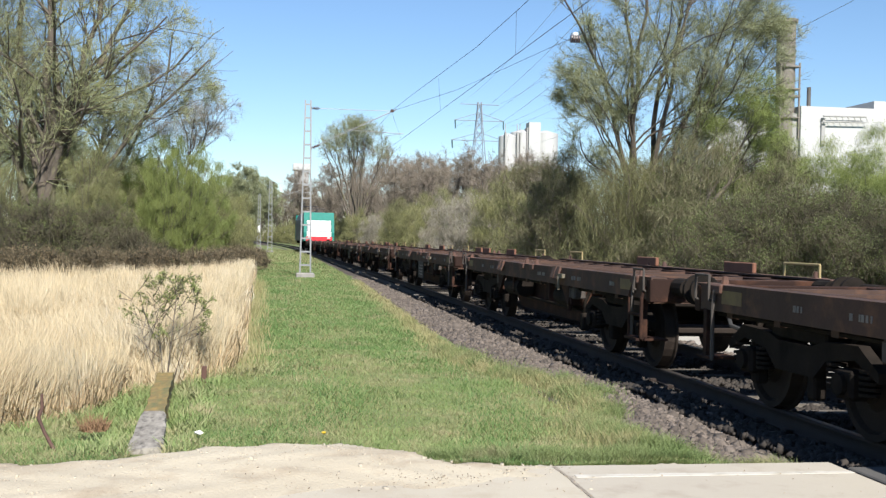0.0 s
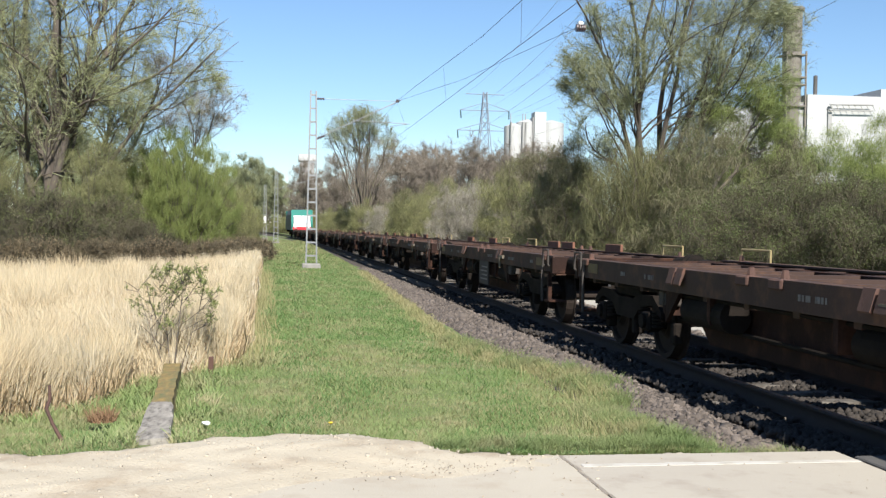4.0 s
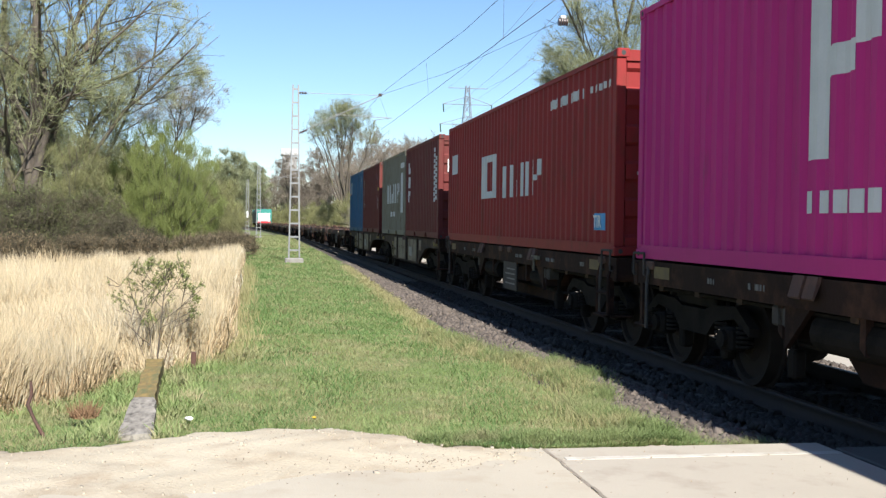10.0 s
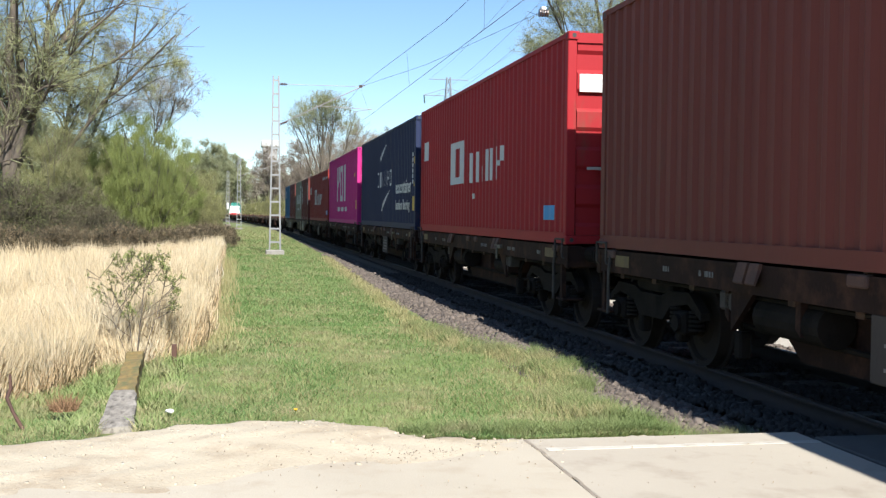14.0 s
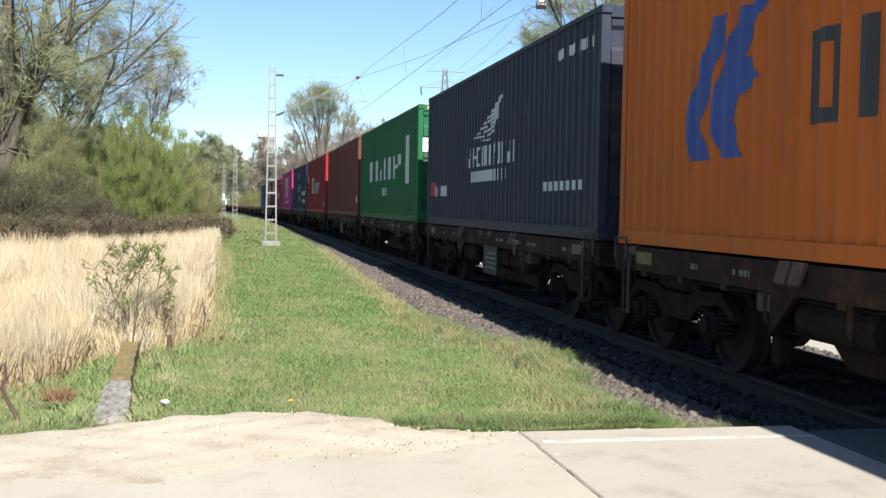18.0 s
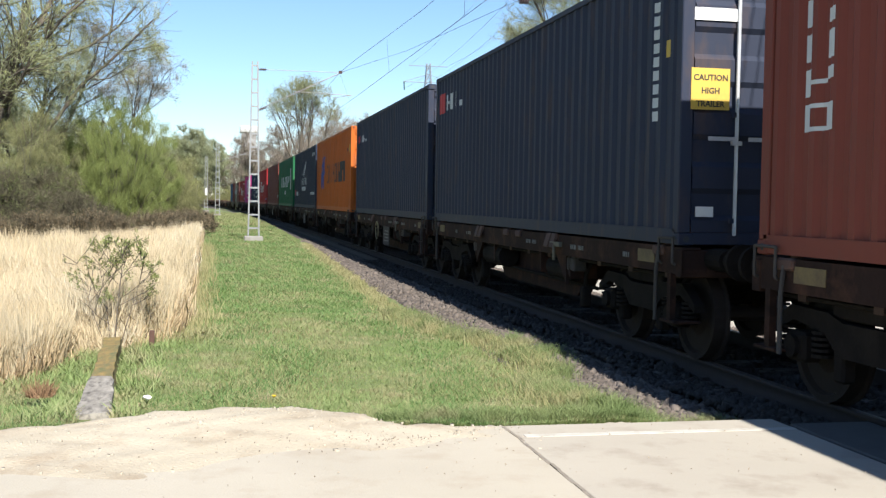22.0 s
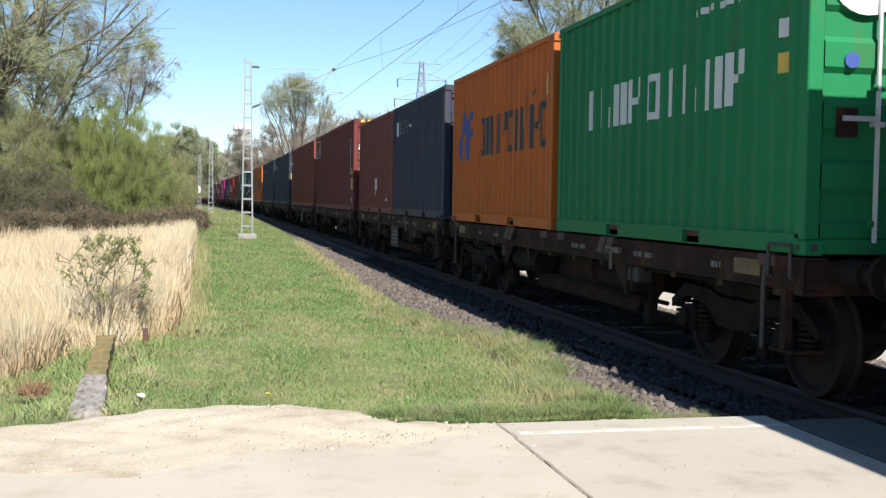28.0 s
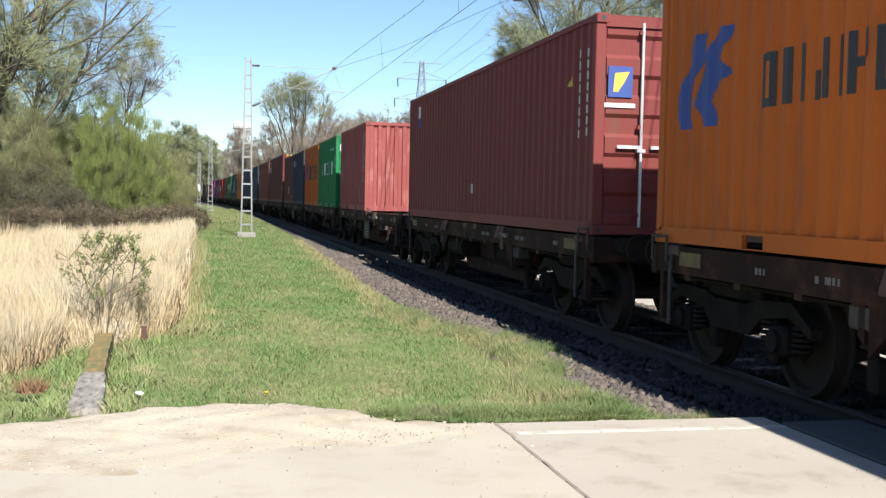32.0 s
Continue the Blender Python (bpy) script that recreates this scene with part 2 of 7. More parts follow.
SANDM = mat("pale_sand", (0.4446, 0.39, 0.3003), (0.3588, 0.3081, 0.2301), 0.95, 0, 1.1, 45, 0.9, (0.2808, 0.2223, 0.156), 0.42, 1.5)
slab_joint = 1.98


bm = bmesh.new()
box(bm, slab_joint + 0.005, 4.05, -3.0, 7.40, -0.30, -0.02, 0.01)
tagged(part("road", bx(-3.2, slab_joint - 0.005, -3.0, 7.40, -0.30, -0.02, 0.01), mat("sandy_concrete_road", (0.4134, 0.3705, 0.3003), (0.351, 0.312, 0.2496), 0.92, 0, 0.9, 70, 0.35, (0.3276, 0.2769, 0.2106), 0.36, 1.7)), "concrete road slab dusted with beige sand", "road", kind="structure")
road = tagged(part("road", bm, ROADM), "grey concrete slab road crossing the railway", "road", kind="structure")
bm = bx(-12.0, -3.21, -3.0, 7.3, -0.30, -0.025)
tagged(part("road_shoulder", bm, SANDM), "sandy shoulder at the road's end", "road", kind="structure")
bm = bx(7.2, 14.0, -3.0, 7.40, -0.30, -0.02, 0.01)
tagged(part("road", bm, ROADM), "grey concrete road beyond the railway", "road", kind="structure")
bm = bmesh.new()
for x0, x1 in ((4.08, 4.72), (4.96, 6.18), (6.44, 7.17)):
    box(bm, x0, x1, -3.0, 7.2, -0.30, -0.015, 0.01)
tagged(part("crossing_deck", bm, mat("dark_crossing_panels", (0.09, 0.085, 0.08), (0.06, 0.056, 0.053), 0.9, 0, 3, 50, 0.3)), "dark panels between the rails of the crossing", "crossing", kind="structure")


def sand_edge(x):
    """Far edge of the sand: a flat tongue in its middle."""
    return 7.64 + 0.50 * np.exp(-((x - 0.08) / 0.82) ** 4) + 0.10 * np.exp(-((x - 0.9) / 0.3) ** 2) - 0.22 * np.clip((x - 1.0) / 0.3, 0, 1) + 0.04 * np.sin(x * 5.1) + 0.03 * np.sin(x * 13.7) + 0.012 * np.sin(x * 37)


def sand_z(x, y):
    edge = sand_edge(x)
    d = edge - y
    lift = 0.045 * np.exp(-((y - 7.65) / 0.5) ** 2) * np.exp(-((x - 0.2) / 1.1) ** 2)
    fade = np.clip((2.5 - x + 0.25 * np.sin(y * 4)) / 1.6, 0, 1) * np.clip((y - 6.35 - 0.35 * np.sin(x * 1.4) - 0.12 * np.sin(x * 4.3)) / 0.6, 0, 1)
    base = -0.021 + 0.014 * fade + lift + 0.006 * np.sin(x * 9 + 3 * np.sin(y * 7)) * fade - 0.008 * (1 - fade)
    return np.where(d > 0, base, base - np.minimum(-d * 1.2, 0.6))


sheet("sand", np.arange(-6, 3.6, 0.05), np.arange(5.4, 9.0, 0.04), sand_z, SANDM, label="pale sand spread over the road's edge", category="sand")
# painted line along the road's edge
bm = bmesh.new()
for i in range(10):
    x0 = 2.04 + i * 0.2
    box(bm, x0, x0 + 0.198, 7.01 + 0.012 * i / 12, 7.085 + 0.008 * math.sin(i * 2.7), -0.03, -0.016)
tagged(part("road_marking", bm, mat("worn_line_paint", (0.5148, 0.4914, 0.4446), (0.4056, 0.3744, 0.3276), 0.8, 0, 6, 60, 0.2, (0.3432, 0.312, 0.2574), 0.45, 7)), "worn white edge line painted on the road", "road marking", kind="structure")


# ballast bed and its shoulder
def strip(name, off, ys, material, label, category, z_add=None):
    """A ribbon along the line: cross-section points (offset, z) at the ys."""
    v, f = [], []
    for i, y in enumerate(ys):
        for j, (o, z) in enumerate(off):
            wob = 0.10 * math.sin(y * 1.3 + j) * (1 if j in (0, len(off) - 1) else 0.2)
            v.append((track_at(y) + o + wob, y, z + 0.012 * math.sin(y * 5.3 + j * 2.1)))
    k = len(off)
    for i in range(len(ys) - 1):
        for j in range(k - 1):
            a = i * k + j
            f.append((a, a + 1, a + k + 1, a + k))
    me = mesh_from(name, np.array(v), np.array(f))
    return tagged(piece(name, me, material), label, category, "", "structure")


ys_track = list(np.arange(7.45, 60, 0.5)) + list(np.arange(60, 360, 4.0))
strip("ballast_bed", [(-2.85, -0.30), (-2.3, -0.20), (-1.75, -0.17), (-1.42, -0.22), (-1.3, -0.30), (1.3, -0.30), (1.42, -0.22), (1.65, -0.19), (2.0, -0.26), (2.9, -0.36)], ys_track, BALLAST, "grey-brown crushed stone ballast under the rails", "ballast")
strip("gravel_path", [(1.68, -0.23), (1.95, -0.17), (2.6, -0.15), (5.4, -0.165), (6.0, -0.23)], list(np.arange(7.3, 90, 1.0)), mat("pale_gravel", (0.4056, 0.3744, 0.3198), (0.2964, 0.273, 0.234), 0.95, 0, 4, 60, 0.6), "pale gravel path along the far side of the line", "path")

# grimy middle strip; its near-black colour also holds the train's shade
strip("oily_ballast", [(-1.40, -0.26), (-1.2, -0.235), (0, -0.24), (1.2, -0.235), (1.40, -0.26)], ys_track, mat("oily_ballast", (0.035, 0.029, 0.025), (0.018, 0.015, 0.013), 0.9, 0, 14, 45, 1.0, (0.05, 0.04, 0.033), 0.2, 3), "oil-stained ballast between the sleepers, darkened for the train's shade", "ballast")

# rails with foot, web and head
RAILP = [(-0.065, -0.172), (0.065, -0.172), (0.065, -0.160), (0.010, -0.145), (0.010, -0.045), (0.035, -0.035), (0.035, -0.003), (0.028, 0.0), (-0.028, 0.0), (-0.035, -0.003), (-0.035, -0.035), (-0.010, -0.045), (-0.010, -0.145), (-0.065, -0.160)]


def rail(o):
    ys = [-30.0, 0.0, 20.0, 40.0] + list(np.arange(50.0, 361.0, 10.0))
    v, f, n = [], [], len(RAILP)
    for y in ys:
        v += [(track_at(y) + o + p, y, q) for p, q in RAILP]
    for i in range(len(ys) - 1):
        for j in range(n):
            a, b = i * n + j, i * n + (j + 1) % n
            f.append((b, a, a + n, b + n))
    me = mesh_from("rail", np.array(v), np.array(f))
    me.materials.append(RAIL_SIDE)
    me.materials.append(TREAD)
    for p in me.polygons:
        p.material_index = 1 if p.index % n in (6, 7, 8) else 0
    return tagged(new("rail", me), "rusty steel rail with a bright worn head", "rail", "rails of the line", "structure")


for o in (-0.7525, 0.7525):
    rail(o)


# ---------------- containers ----------------
CW, PITCH, DEPTH = 1.219, 0.278, 0.036


def corr(y):
    """Depth of the side's corrugation at y along it, from 0 (crest) to DEPTH."""
    u = (y / PITCH) % 1.0
    if u < 0.26:
        return 0.0
    if u < 0.5:
        return DEPTH * (u - 0.26) / 0.24
    if u < 0.76:
        return DEPTH
    return DEPTH * (1 - (u - 0.76) / 0.24)


def knots(y0, y1):
    ks, k = [y0], math.floor(y0 / PITCH)
    while k * PITCH < y1:
        ks += [y for y in ((k + u) * PITCH for u in (0.0, 0.26, 0.5, 0.76)) if y0 + 1e-4 < y < y1 - 1e-4]
        k += 1
    return ks + [y1]


def side_panel(L, H, sx):
    bm = bmesh.new()
    ks = knots(-L / 2 + 0.14, L / 2 - 0.14)
    col = []
    for y in ks:
        x = sx * (CW - 0.012 - corr(y))
        col.append((bm.verts.new((x, y, 0.155)), bm.verts.new((x, y, H - 0.07))))
    for a, b in zip(col, col[1:]):
        bm.faces.new((a[0], b[0], b[1], a[1]) if sx > 0 else (b[0], a[0], a[1], b[1]))
    return bm


def mark(bm, quads, lift=0.004):
    """Paint on the side that faces -x: quads (y0, y1, lo0, lo1, hi0, hi1) follow the corrugation. y runs towards the rear here."""
    for y0, y1, a0, a1, b0, b1 in quads:
        ya, yb = -y1, -y0      # to the container's own y
        ks = knots(ya, yb)
        row = []
        for y in ks:
            u = (-y - y0) / (y1 - y0)
            x = -(CW - 0.012 - corr(y)) - lift
            row.append((bm.verts.new((x, y, a0 + (a1 - a0) * u)), bm.verts.new((x, y, b0 + (b1 - b0) * u))))
        for a, b in zip(row, row[1:]):
            bm.faces.new((b[0], a[0], a[1], b[1]))
    return bm


def bar(y0, y1, z0, z1):
    return (y0, y1, z0, z0, z1, z1)


def blocks(y0, y1, z0, z1, n, fill=0.62):
    """A row of n plain blocks in place of n signs."""
    w = (y1 - y0) / n
    return [bar(y0 + i * w, y0 + (i + fill) * w, z0, z1) for i in range(n)]


def glyph(y0, y1, z0, z1, k):
    """A plain stroke shape that stands for one sign."""
    w, h = (y1 - y0), (z1 - z0)
    a, t = 0.30 * w, 0.16 * h
    left, right = bar(y0, y0 + a, z0, z1), bar(y1 - a, y1, z0, z1)
    top, mid, low = (bar(y0 + a, y1 - a, z, z + t) for z in (z1 - t, z0 + 0.42 * h, z0))
    half = bar(y1 - a, y1, z0, z0 + 0.5 * h)
    high = bar(y1 - a, y1, z0 + 0.55 * h, z1)
    return ([left, right], [left, right, top, low], [left, half], [left, mid, high], [bar(y0 + 0.25 * w, y1 - 0.25 * w, z0, z1)])[k % 5]


def signs(y0, y1, z0, z1, n, fill=0.74):
    """A row of n plain stroke shapes, one part each."""
    w = (y1 - y0) / n if n > 1 else (y1 - y0)
    return [glyph(y0 + i * w, y0 + (i + (fill if n > 1 else 1)) * w, z0, z1, i * 3 + n) for i in range(n)]


def tower_signs(y0, y1, z0, z1, n, fill=0.78):
    h = (z1 - z0) / n
    return [glyph(y0, y1, z0 + i * h, z0 + (i + fill) * h, i * 2 + n) for i in range(n)]


def sail(y0, y1, z0, z1, n):
    """Broken bands that rise together to a point, like a flag in the wind."""
    out = []
    for i in range(n):
        a, b = y0 + (y1 - y0) * 0.10 * i, y1 - (y1 - y0) * 0.04 * i
        for k in range(4):
            u0, u1 = k / 4, (k + 0.8) / 4
            lift = 0.10 * (z1 - z0) * (n - 1 - i)
            q = [z0 + lift * (0.3 + u) + 0.5 * (z1 - z0) * u ** 1.4 for u in (u0, u1)]
            out.append((a + (b - a) * u0, a + (b - a) * u1, q[0], q[1], q[0] + 0.055 * (0.6 + u0) * (z1 - z0) * 1.2, q[1] + 0.055 * (0.6 + u1) * (z1 - z0) * 1.2))
    return out


def swoosh(y0, y1, z0, z1, width, n=24):
    """A thin crescent that climbs from one corner to the other."""
    out = []
    for i in range(n):
        u, h = (i + 0.5) / n, (z1 - z0) / n
        c, w = y0 + (y1 - y0) * u ** 1.5, width * (0.15 + math.sin(math.pi * u))
        out.append(bar(c - w / 2, c + w / 2, z0 + i * h, z0 + (i + 1) * h))
    return out


def wave_emblem(y0, k, z0, z1, n=36):
    """Two waving upright bands and a wedge, k times their full size."""
    out = []
    for i in range(n):
        u, h = (i + 0.5) / n, (z1 - z0) / n
        s_ = float(np.interp(u, (0, 0.25, 0.5, 0.8, 1), (0.17, 0, 0.15, 0.44, 0.55)))
        t_ = float(np.interp(u, (0, 0.25, 0.5, 0.8, 1), (0.82, 0.57, 0.67, 0.92, 1.2)))
        wide = 0.46 + (0.42 * max(0, 1 - abs(u - 0.52) / 0.16) if u > 0.34 else 0)
        out += [bar(y0 + k * s_, y0 + k * (s_ + 0.38), z0 + i * h, z0 + (i + 1) * h), bar(y0 + k * t_, y0 + k * (t_ + wide), z0 + i * h, z0 + (i + 1) * h)]
    return out


def stack(y0, y1, z0, z1, n, fill=0.72):
    """n plain blocks one above the other in place of n upright signs."""
    h = (z1 - z0) / n
    return [bar(y0, y1, z0 + i * h, z0 + (i + fill) * h) for i in range(n)]


def words(parent, txt, size, m, material, name="lettering"):
    cu = bpy.data.curves.new(name, "FONT")
    cu.body, cu.size, cu.extrude, cu.align_x, cu.resolution_u = txt, size, 0.001, "LEFT", 2
    cu.offset = 0.022 * size
    ob = new(name, cu)
    cu.materials.append(material)
    ob.parent = parent
    ob.matrix_basis = m
    return ob


def on_side(y, z):
    """Lettering pose on the side that faces -x; y from the middle, towards the rear."""
    return Matrix.Translation((-CW - 0.002, -y, z)) @ Euler((radians(90), 0, radians(-90))).to_matrix().to_4x4()


def container(label, L, H, material, marks=(), rear="doors", pockets=False, gable=None):
    c = thing("shipping_container", label, "container", group="containers on the train")
    yl = L / 2
    for sx in (-1, 1):
        part("side_panel", side_panel(L, H, sx), material, c)
        part("top_rail", bx(sx * CW - 0.03 * (sx > 0) - 0.0 * sx, sx * CW + 0.03 * (sx < 0), -yl + 0.1, yl - 0.1, H - 0.075, H - 0.012), material, c)
        bm = bmesh.new()
        if pockets:
            cuts = [-yl + 0.1, -1.20, -0.84, 0.84, 1.20, yl - 0.1]
            for a, b in ((0, 1), (2, 3), (4, 5)):
                box(bm, sx * CW - 0.05 * (sx > 0), sx * CW + 0.05 * (sx < 0), cuts[a], cuts[b], 0.012, 0.16)
            for a, b in ((1, 2), (3, 4)):
                box(bm, sx * CW - 0.05 * (sx > 0), sx * CW + 0.05 * (sx < 0), cuts[a], cuts[b], 0.135, 0.16)
                box(bm, sx * CW - 0.05 * (sx > 0), sx * CW + 0.05 * (sx < 0), cuts[a], cuts[b], 0.012, 0.022)
        else:
            box(bm, sx * CW - 0.05 * (sx > 0), sx * CW + 0.05 * (sx < 0), -yl + 0.1, yl - 0.1, 0.012, 0.16)
        part("bottom_rail", bm, material, c)
        for sy in (-1, 1):
            bm = bmesh.new()
            x0, x1 = sorted((sx * CW, sx * (CW - 0.13)))
            y0, y1 = sorted((sy * yl - sy * 0.02, sy * (yl - 0.16)))
            box(bm, x0, x1, y0, y1, 0.118, H - 0.118, 0.01)
            part("corner_post", bm, material, c)
            for z0 in (0.0, H - 0.118):
                x0, x1 = sorted((sx * (CW + 0.003), sx * (CW - 0.162)))
                y0, y1 = sorted((sy * (yl + 0.002), sy * (yl - 0.178)))
                cast = box(bmesh.new(), x0, x1, y0, y1, z0, z0 + 0.118, 0.012)
                k = part("corner_casting", cast, material, c)
                if sx < 0:
                    part("twistlock_hole", rod(bmesh.new(), (-CW - 0.005, sy * (yl - 0.09), z0 + 0.06), (-CW + 0.02, sy * (yl - 0.09), z0 + 0.06), 0.03, 8), BLACKMARK, k)
                if sy < 0:
                    part("end_hole", rod(bmesh.new(), (sx * (CW - 0.08), -yl - 0.004, z0 + 0.06), (sx * (CW - 0.08), -yl + 0.02, z0 + 0.06), 0.032, 8), BLACKMARK, k)
    # roof, floor
    bm = bmesh.new()
    n = int(L / 0.21)
    prev = None
    for i in range(n + 1):
        y = -yl + 0.08 + (L - 0.16) * i / n
        z = H - 0.015 - (0.02 if i % 2 else 0.0)
        cur = (bm.verts.new((-CW + 0.02, y, z)), bm.verts.new((CW - 0.02, y, z)))
        if prev:
            bm.faces.new((prev[0], prev[1], cur[1], cur[0]))
        prev = cur
    part("roof", bm, material, c)
    part("floor", bx(-CW + 0.04, CW - 0.04, -yl + 0.1, yl - 0.1, 0.08, 0.14), RUST, c)
    # ends
    for sy in (-1, 1):
        ye = sy * yl
        if sy == -1 and rear == "doors":
            for sx in (-1, 1):
                bm = bmesh.new()
                x0, x1 = sorted((sx * 0.012, sx * (CW - 0.14)))
                zs, zz = [0.13], 0.13
                lev = []
                steps = 5
                hh = (H - 0.29) / steps
                for i in range(steps):
                    a = 0.13 + i * hh
                    lev += [(a, 0.0), (a + hh * 0.22, 0.0), (a + hh * 0.32, 0.036), (a + hh * 0.72, 0.036), (a + hh * 0.82, 0.0)]
                lev.append((H - 0.16, 0.0))
                prev = None
                for z, d in lev:
                    cur = (bm.verts.new((x0, ye + 0.03 + d, z)), bm.verts.new((x1, ye + 0.03 + d, z)))
                    if prev:
                        bm.faces.new((prev[0], prev[1], cur[1], cur[0]))
                    prev = cur
                door = part("door", bm, material, c)
                for k, xx in enumerate((0.22, 0.64)):
                    r_ = rod(bmesh.new(), (sx * xx, ye + 0.0, 0.10), (sx * xx, ye + 0.0, H - 0.10), 0.019, 8)
                    part("locking_bar", r_, DOORBAR, door, "zinc-plated locking bar")
                    hb = bmesh.new()
                    box(hb, min(sx * xx, sx * xx + 0.30 * sx), max(sx * xx, sx * xx + 0.30 * sx), ye - 0.018, ye - 0.004, 1.02, 1.06)
                    box(hb, sx * xx - 0.05, sx * xx + 0.05, ye - 0.02, ye + 0.03, 0.98, 1.02)
                    part("door_handle", hb, DOORBAR, door)
                    for zz in (0.22, 1.25, H - 0.24):
                        part("bar_bracket", bx(sx * xx - 0.05, sx * xx + 0.05, ye - 0.014, ye + 0.028, zz, zz + 0.05), material, door)
            part("door_header", bx(-CW + 0.12, CW - 0.12, ye + 0.005, ye + 0.09, H - 0.155, H - 0.02), material, c)
            part("door_sill", bx(-CW + 0.12, CW - 0.12, ye + 0.005, ye + 0.09, 0.012, 0.125), material, c)
        else:
            bm = bmesh.new()
            prev = None
            x = -CW + 0.13
            pts = []
            k = 0
            w = (2 * CW - 0.26) / 9
            for i in range(9):
                a = x + i * w
                pts += [(a, 0.0), (a + w * 0.42, 0.0), (a + w * 0.5, 0.045), (a + w * 0.92, 0.045)]
            pts.append((CW - 0.13, 0.0))
            for xx, d in pts:
                yy = ye - sy * (0.02 + d)
                cur = (bm.verts.new((xx, yy, 0.15)), bm.verts.new((xx, yy, H - 0.09)))
                if prev:
                    bm.faces.new((prev[0], cur[0], cur[1], prev[1]) if sy < 0 else (cur[0], prev[0], prev[1], cur[1]))
                prev = cur
            part("end_wall", bm, material, c)
            for z0, z1 in ((0.012, 0.16), (H - 0.10, H - 0.012)):
                y0, y1 = sorted((ye - sy * 0.005, ye - sy * 0.09))
                part("end_rail", bx(-CW + 0.12, CW - 0.12, y0, y1, z0, z1), material, c)
    for mname, mm, quads in marks:
        for group in (quads if isinstance(quads[0], list) else [quads]):
            part(mname, mark(bmesh.new(), group), mm, c)
    return c


L20, L40, STD, HIGH = 6.058, 12.192, 2.591, 2.896
DECK = 1.17
P_BLUE = paint("blue", (0.027, 0.117, 0.234), 0.35)
P_MAROON = paint("maroon", (0.133, 0.027, 0.025), 0.3)
P_GREY = paint("grey_beige", (0.211, 0.195, 0.148), 0.36, (0.09, 0.05, 0.028), 5.0)
P_RED = paint("red", (0.265, 0.027, 0.027), 0.34, (0.15, 0.03, 0.022), 3.5)
P_BRIGHT = paint("bright_red", (0.328, 0.017, 0.023), 0.1)
P_MAGENTA = paint("magenta", (0.468, 0.023, 0.187), 0.05)
P_NAVY = paint("navy", (0.015, 0.024, 0.066), 0.15)
P_BROWN = paint("brown", (0.156, 0.039, 0.030), 0.15)
P_GREEN = paint("green", (0.012, 0.117, 0.043), 0.15)
P_SLATE = paint("slate", (0.027, 0.034, 0.058), 0.3)
P_ORANGE = paint("orange", (0.50, 0.115, 0.014), 0.3)
P_EVER = paint("mid_green", (0.009, 0.172, 0.058), 0.15)
P_OXIDE = paint("oxide_red", (0.262, 0.064, 0.057), 0.3, (0.34, 0.14, 0.125), 4.0)
P_DULL = paint("dull_red", (0.185, 0.040, 0.036), 0.25)
P_TRITON = paint("red_brown", (0.195, 0.047, 0.031), 0.2)
CARGO = [  # place of the front, length, height, paint, label, pockets, rear
    (0.0, L20, STD, P_BLUE, "faded blue corrugated steel shipping container, short", True, "doors"),
    (-6.16, L20, STD, P_MAROON, "dark maroon corrugated steel shipping container, short", True, "doors"),
    (-13.19, L20, STD, P_GREY, "grey-beige weathered shipping container with rust spots", True, "doors"),
    (-19.40, L20, STD, P_MAROON, "dark maroon corrugated steel shipping container, short", True, "doors"),
    (-26.89, L40, STD, P_RED, "faded red long shipping container with white signs", False, "doors"),
    (-39.88, L40, HIGH, P_MAGENTA, "magenta long shipping container with large white signs", False, "doors"),
    (-53.48, L40, HIGH, P_NAVY, "dark blue long shipping container with white signs", False, "doors"),
    (-66.51, L40, HIGH, P_BRIGHT, "bright red long shipping container with white signs", False, "doors"),
    (-80.10, L40, HIGH, P_BROWN, "plain brown long shipping container", False, "doors"),
    (-93.15, L40, HIGH, P_GREEN, "dark green long shipping container with white signs", False, "doors"),
    (-106.77, L40, HIGH, P_SLATE, "slate blue long shipping container with white signs", False, "doors"),
    (-119.70, L40, HIGH, P_ORANGE, "orange long shipping container with black signs", False, "doors"),
    (-133.33, L40, HIGH, P_SLATE, "plain slate blue long shipping container", False, "doors"),
    (-146.37, L40, HIGH, P_SLATE, "slate blue long shipping container with small white signs", False, "doors"),
    (-160.14, L40, HIGH, P_TRITON, "red-brown long shipping container with upright white signs", False, "doors"),
    (-173.19, L40, HIGH, P_MAROON, "maroon long shipping container with a yellow sign", False, "doors"),
    (-186.78, L20, STD, P_BROWN, "brown short shipping container", True, "doors"),
    (-192.93, L20, STD, P_SLATE, "slate blue short shipping container", True, "doors"),
    (-199.74, L20, STD, P_ORANGE, "orange short shipping container with black signs", True, "doors"),
    (-206.02, L20, STD, P_EVER, "green short shipping container with white signs", True, "doors"),
    (-213.49, L20, STD, P_OXIDE, "oxide red short shipping container with a plain ribbed end", True, "wall"),
    (-226.66, L40, STD, P_DULL, "oxide red long shipping container", False, "doors"),
    (-240.71, L20, STD, P_ORANGE, "orange short shipping container with black signs", True, "doors"),
    (-246.90, L20, STD, P_ORANGE, "orange short shipping container", True, "doors"),
]
MARKS = {}
BOXES = []


def end_mark(c, L, name, material, x0, x1, z0, z1, lift=0.0):
    return part(name, bx(x0, x1, -L / 2 + 0.012 - lift, -L / 2 + 0.026 - lift, z0, z1), material, c)


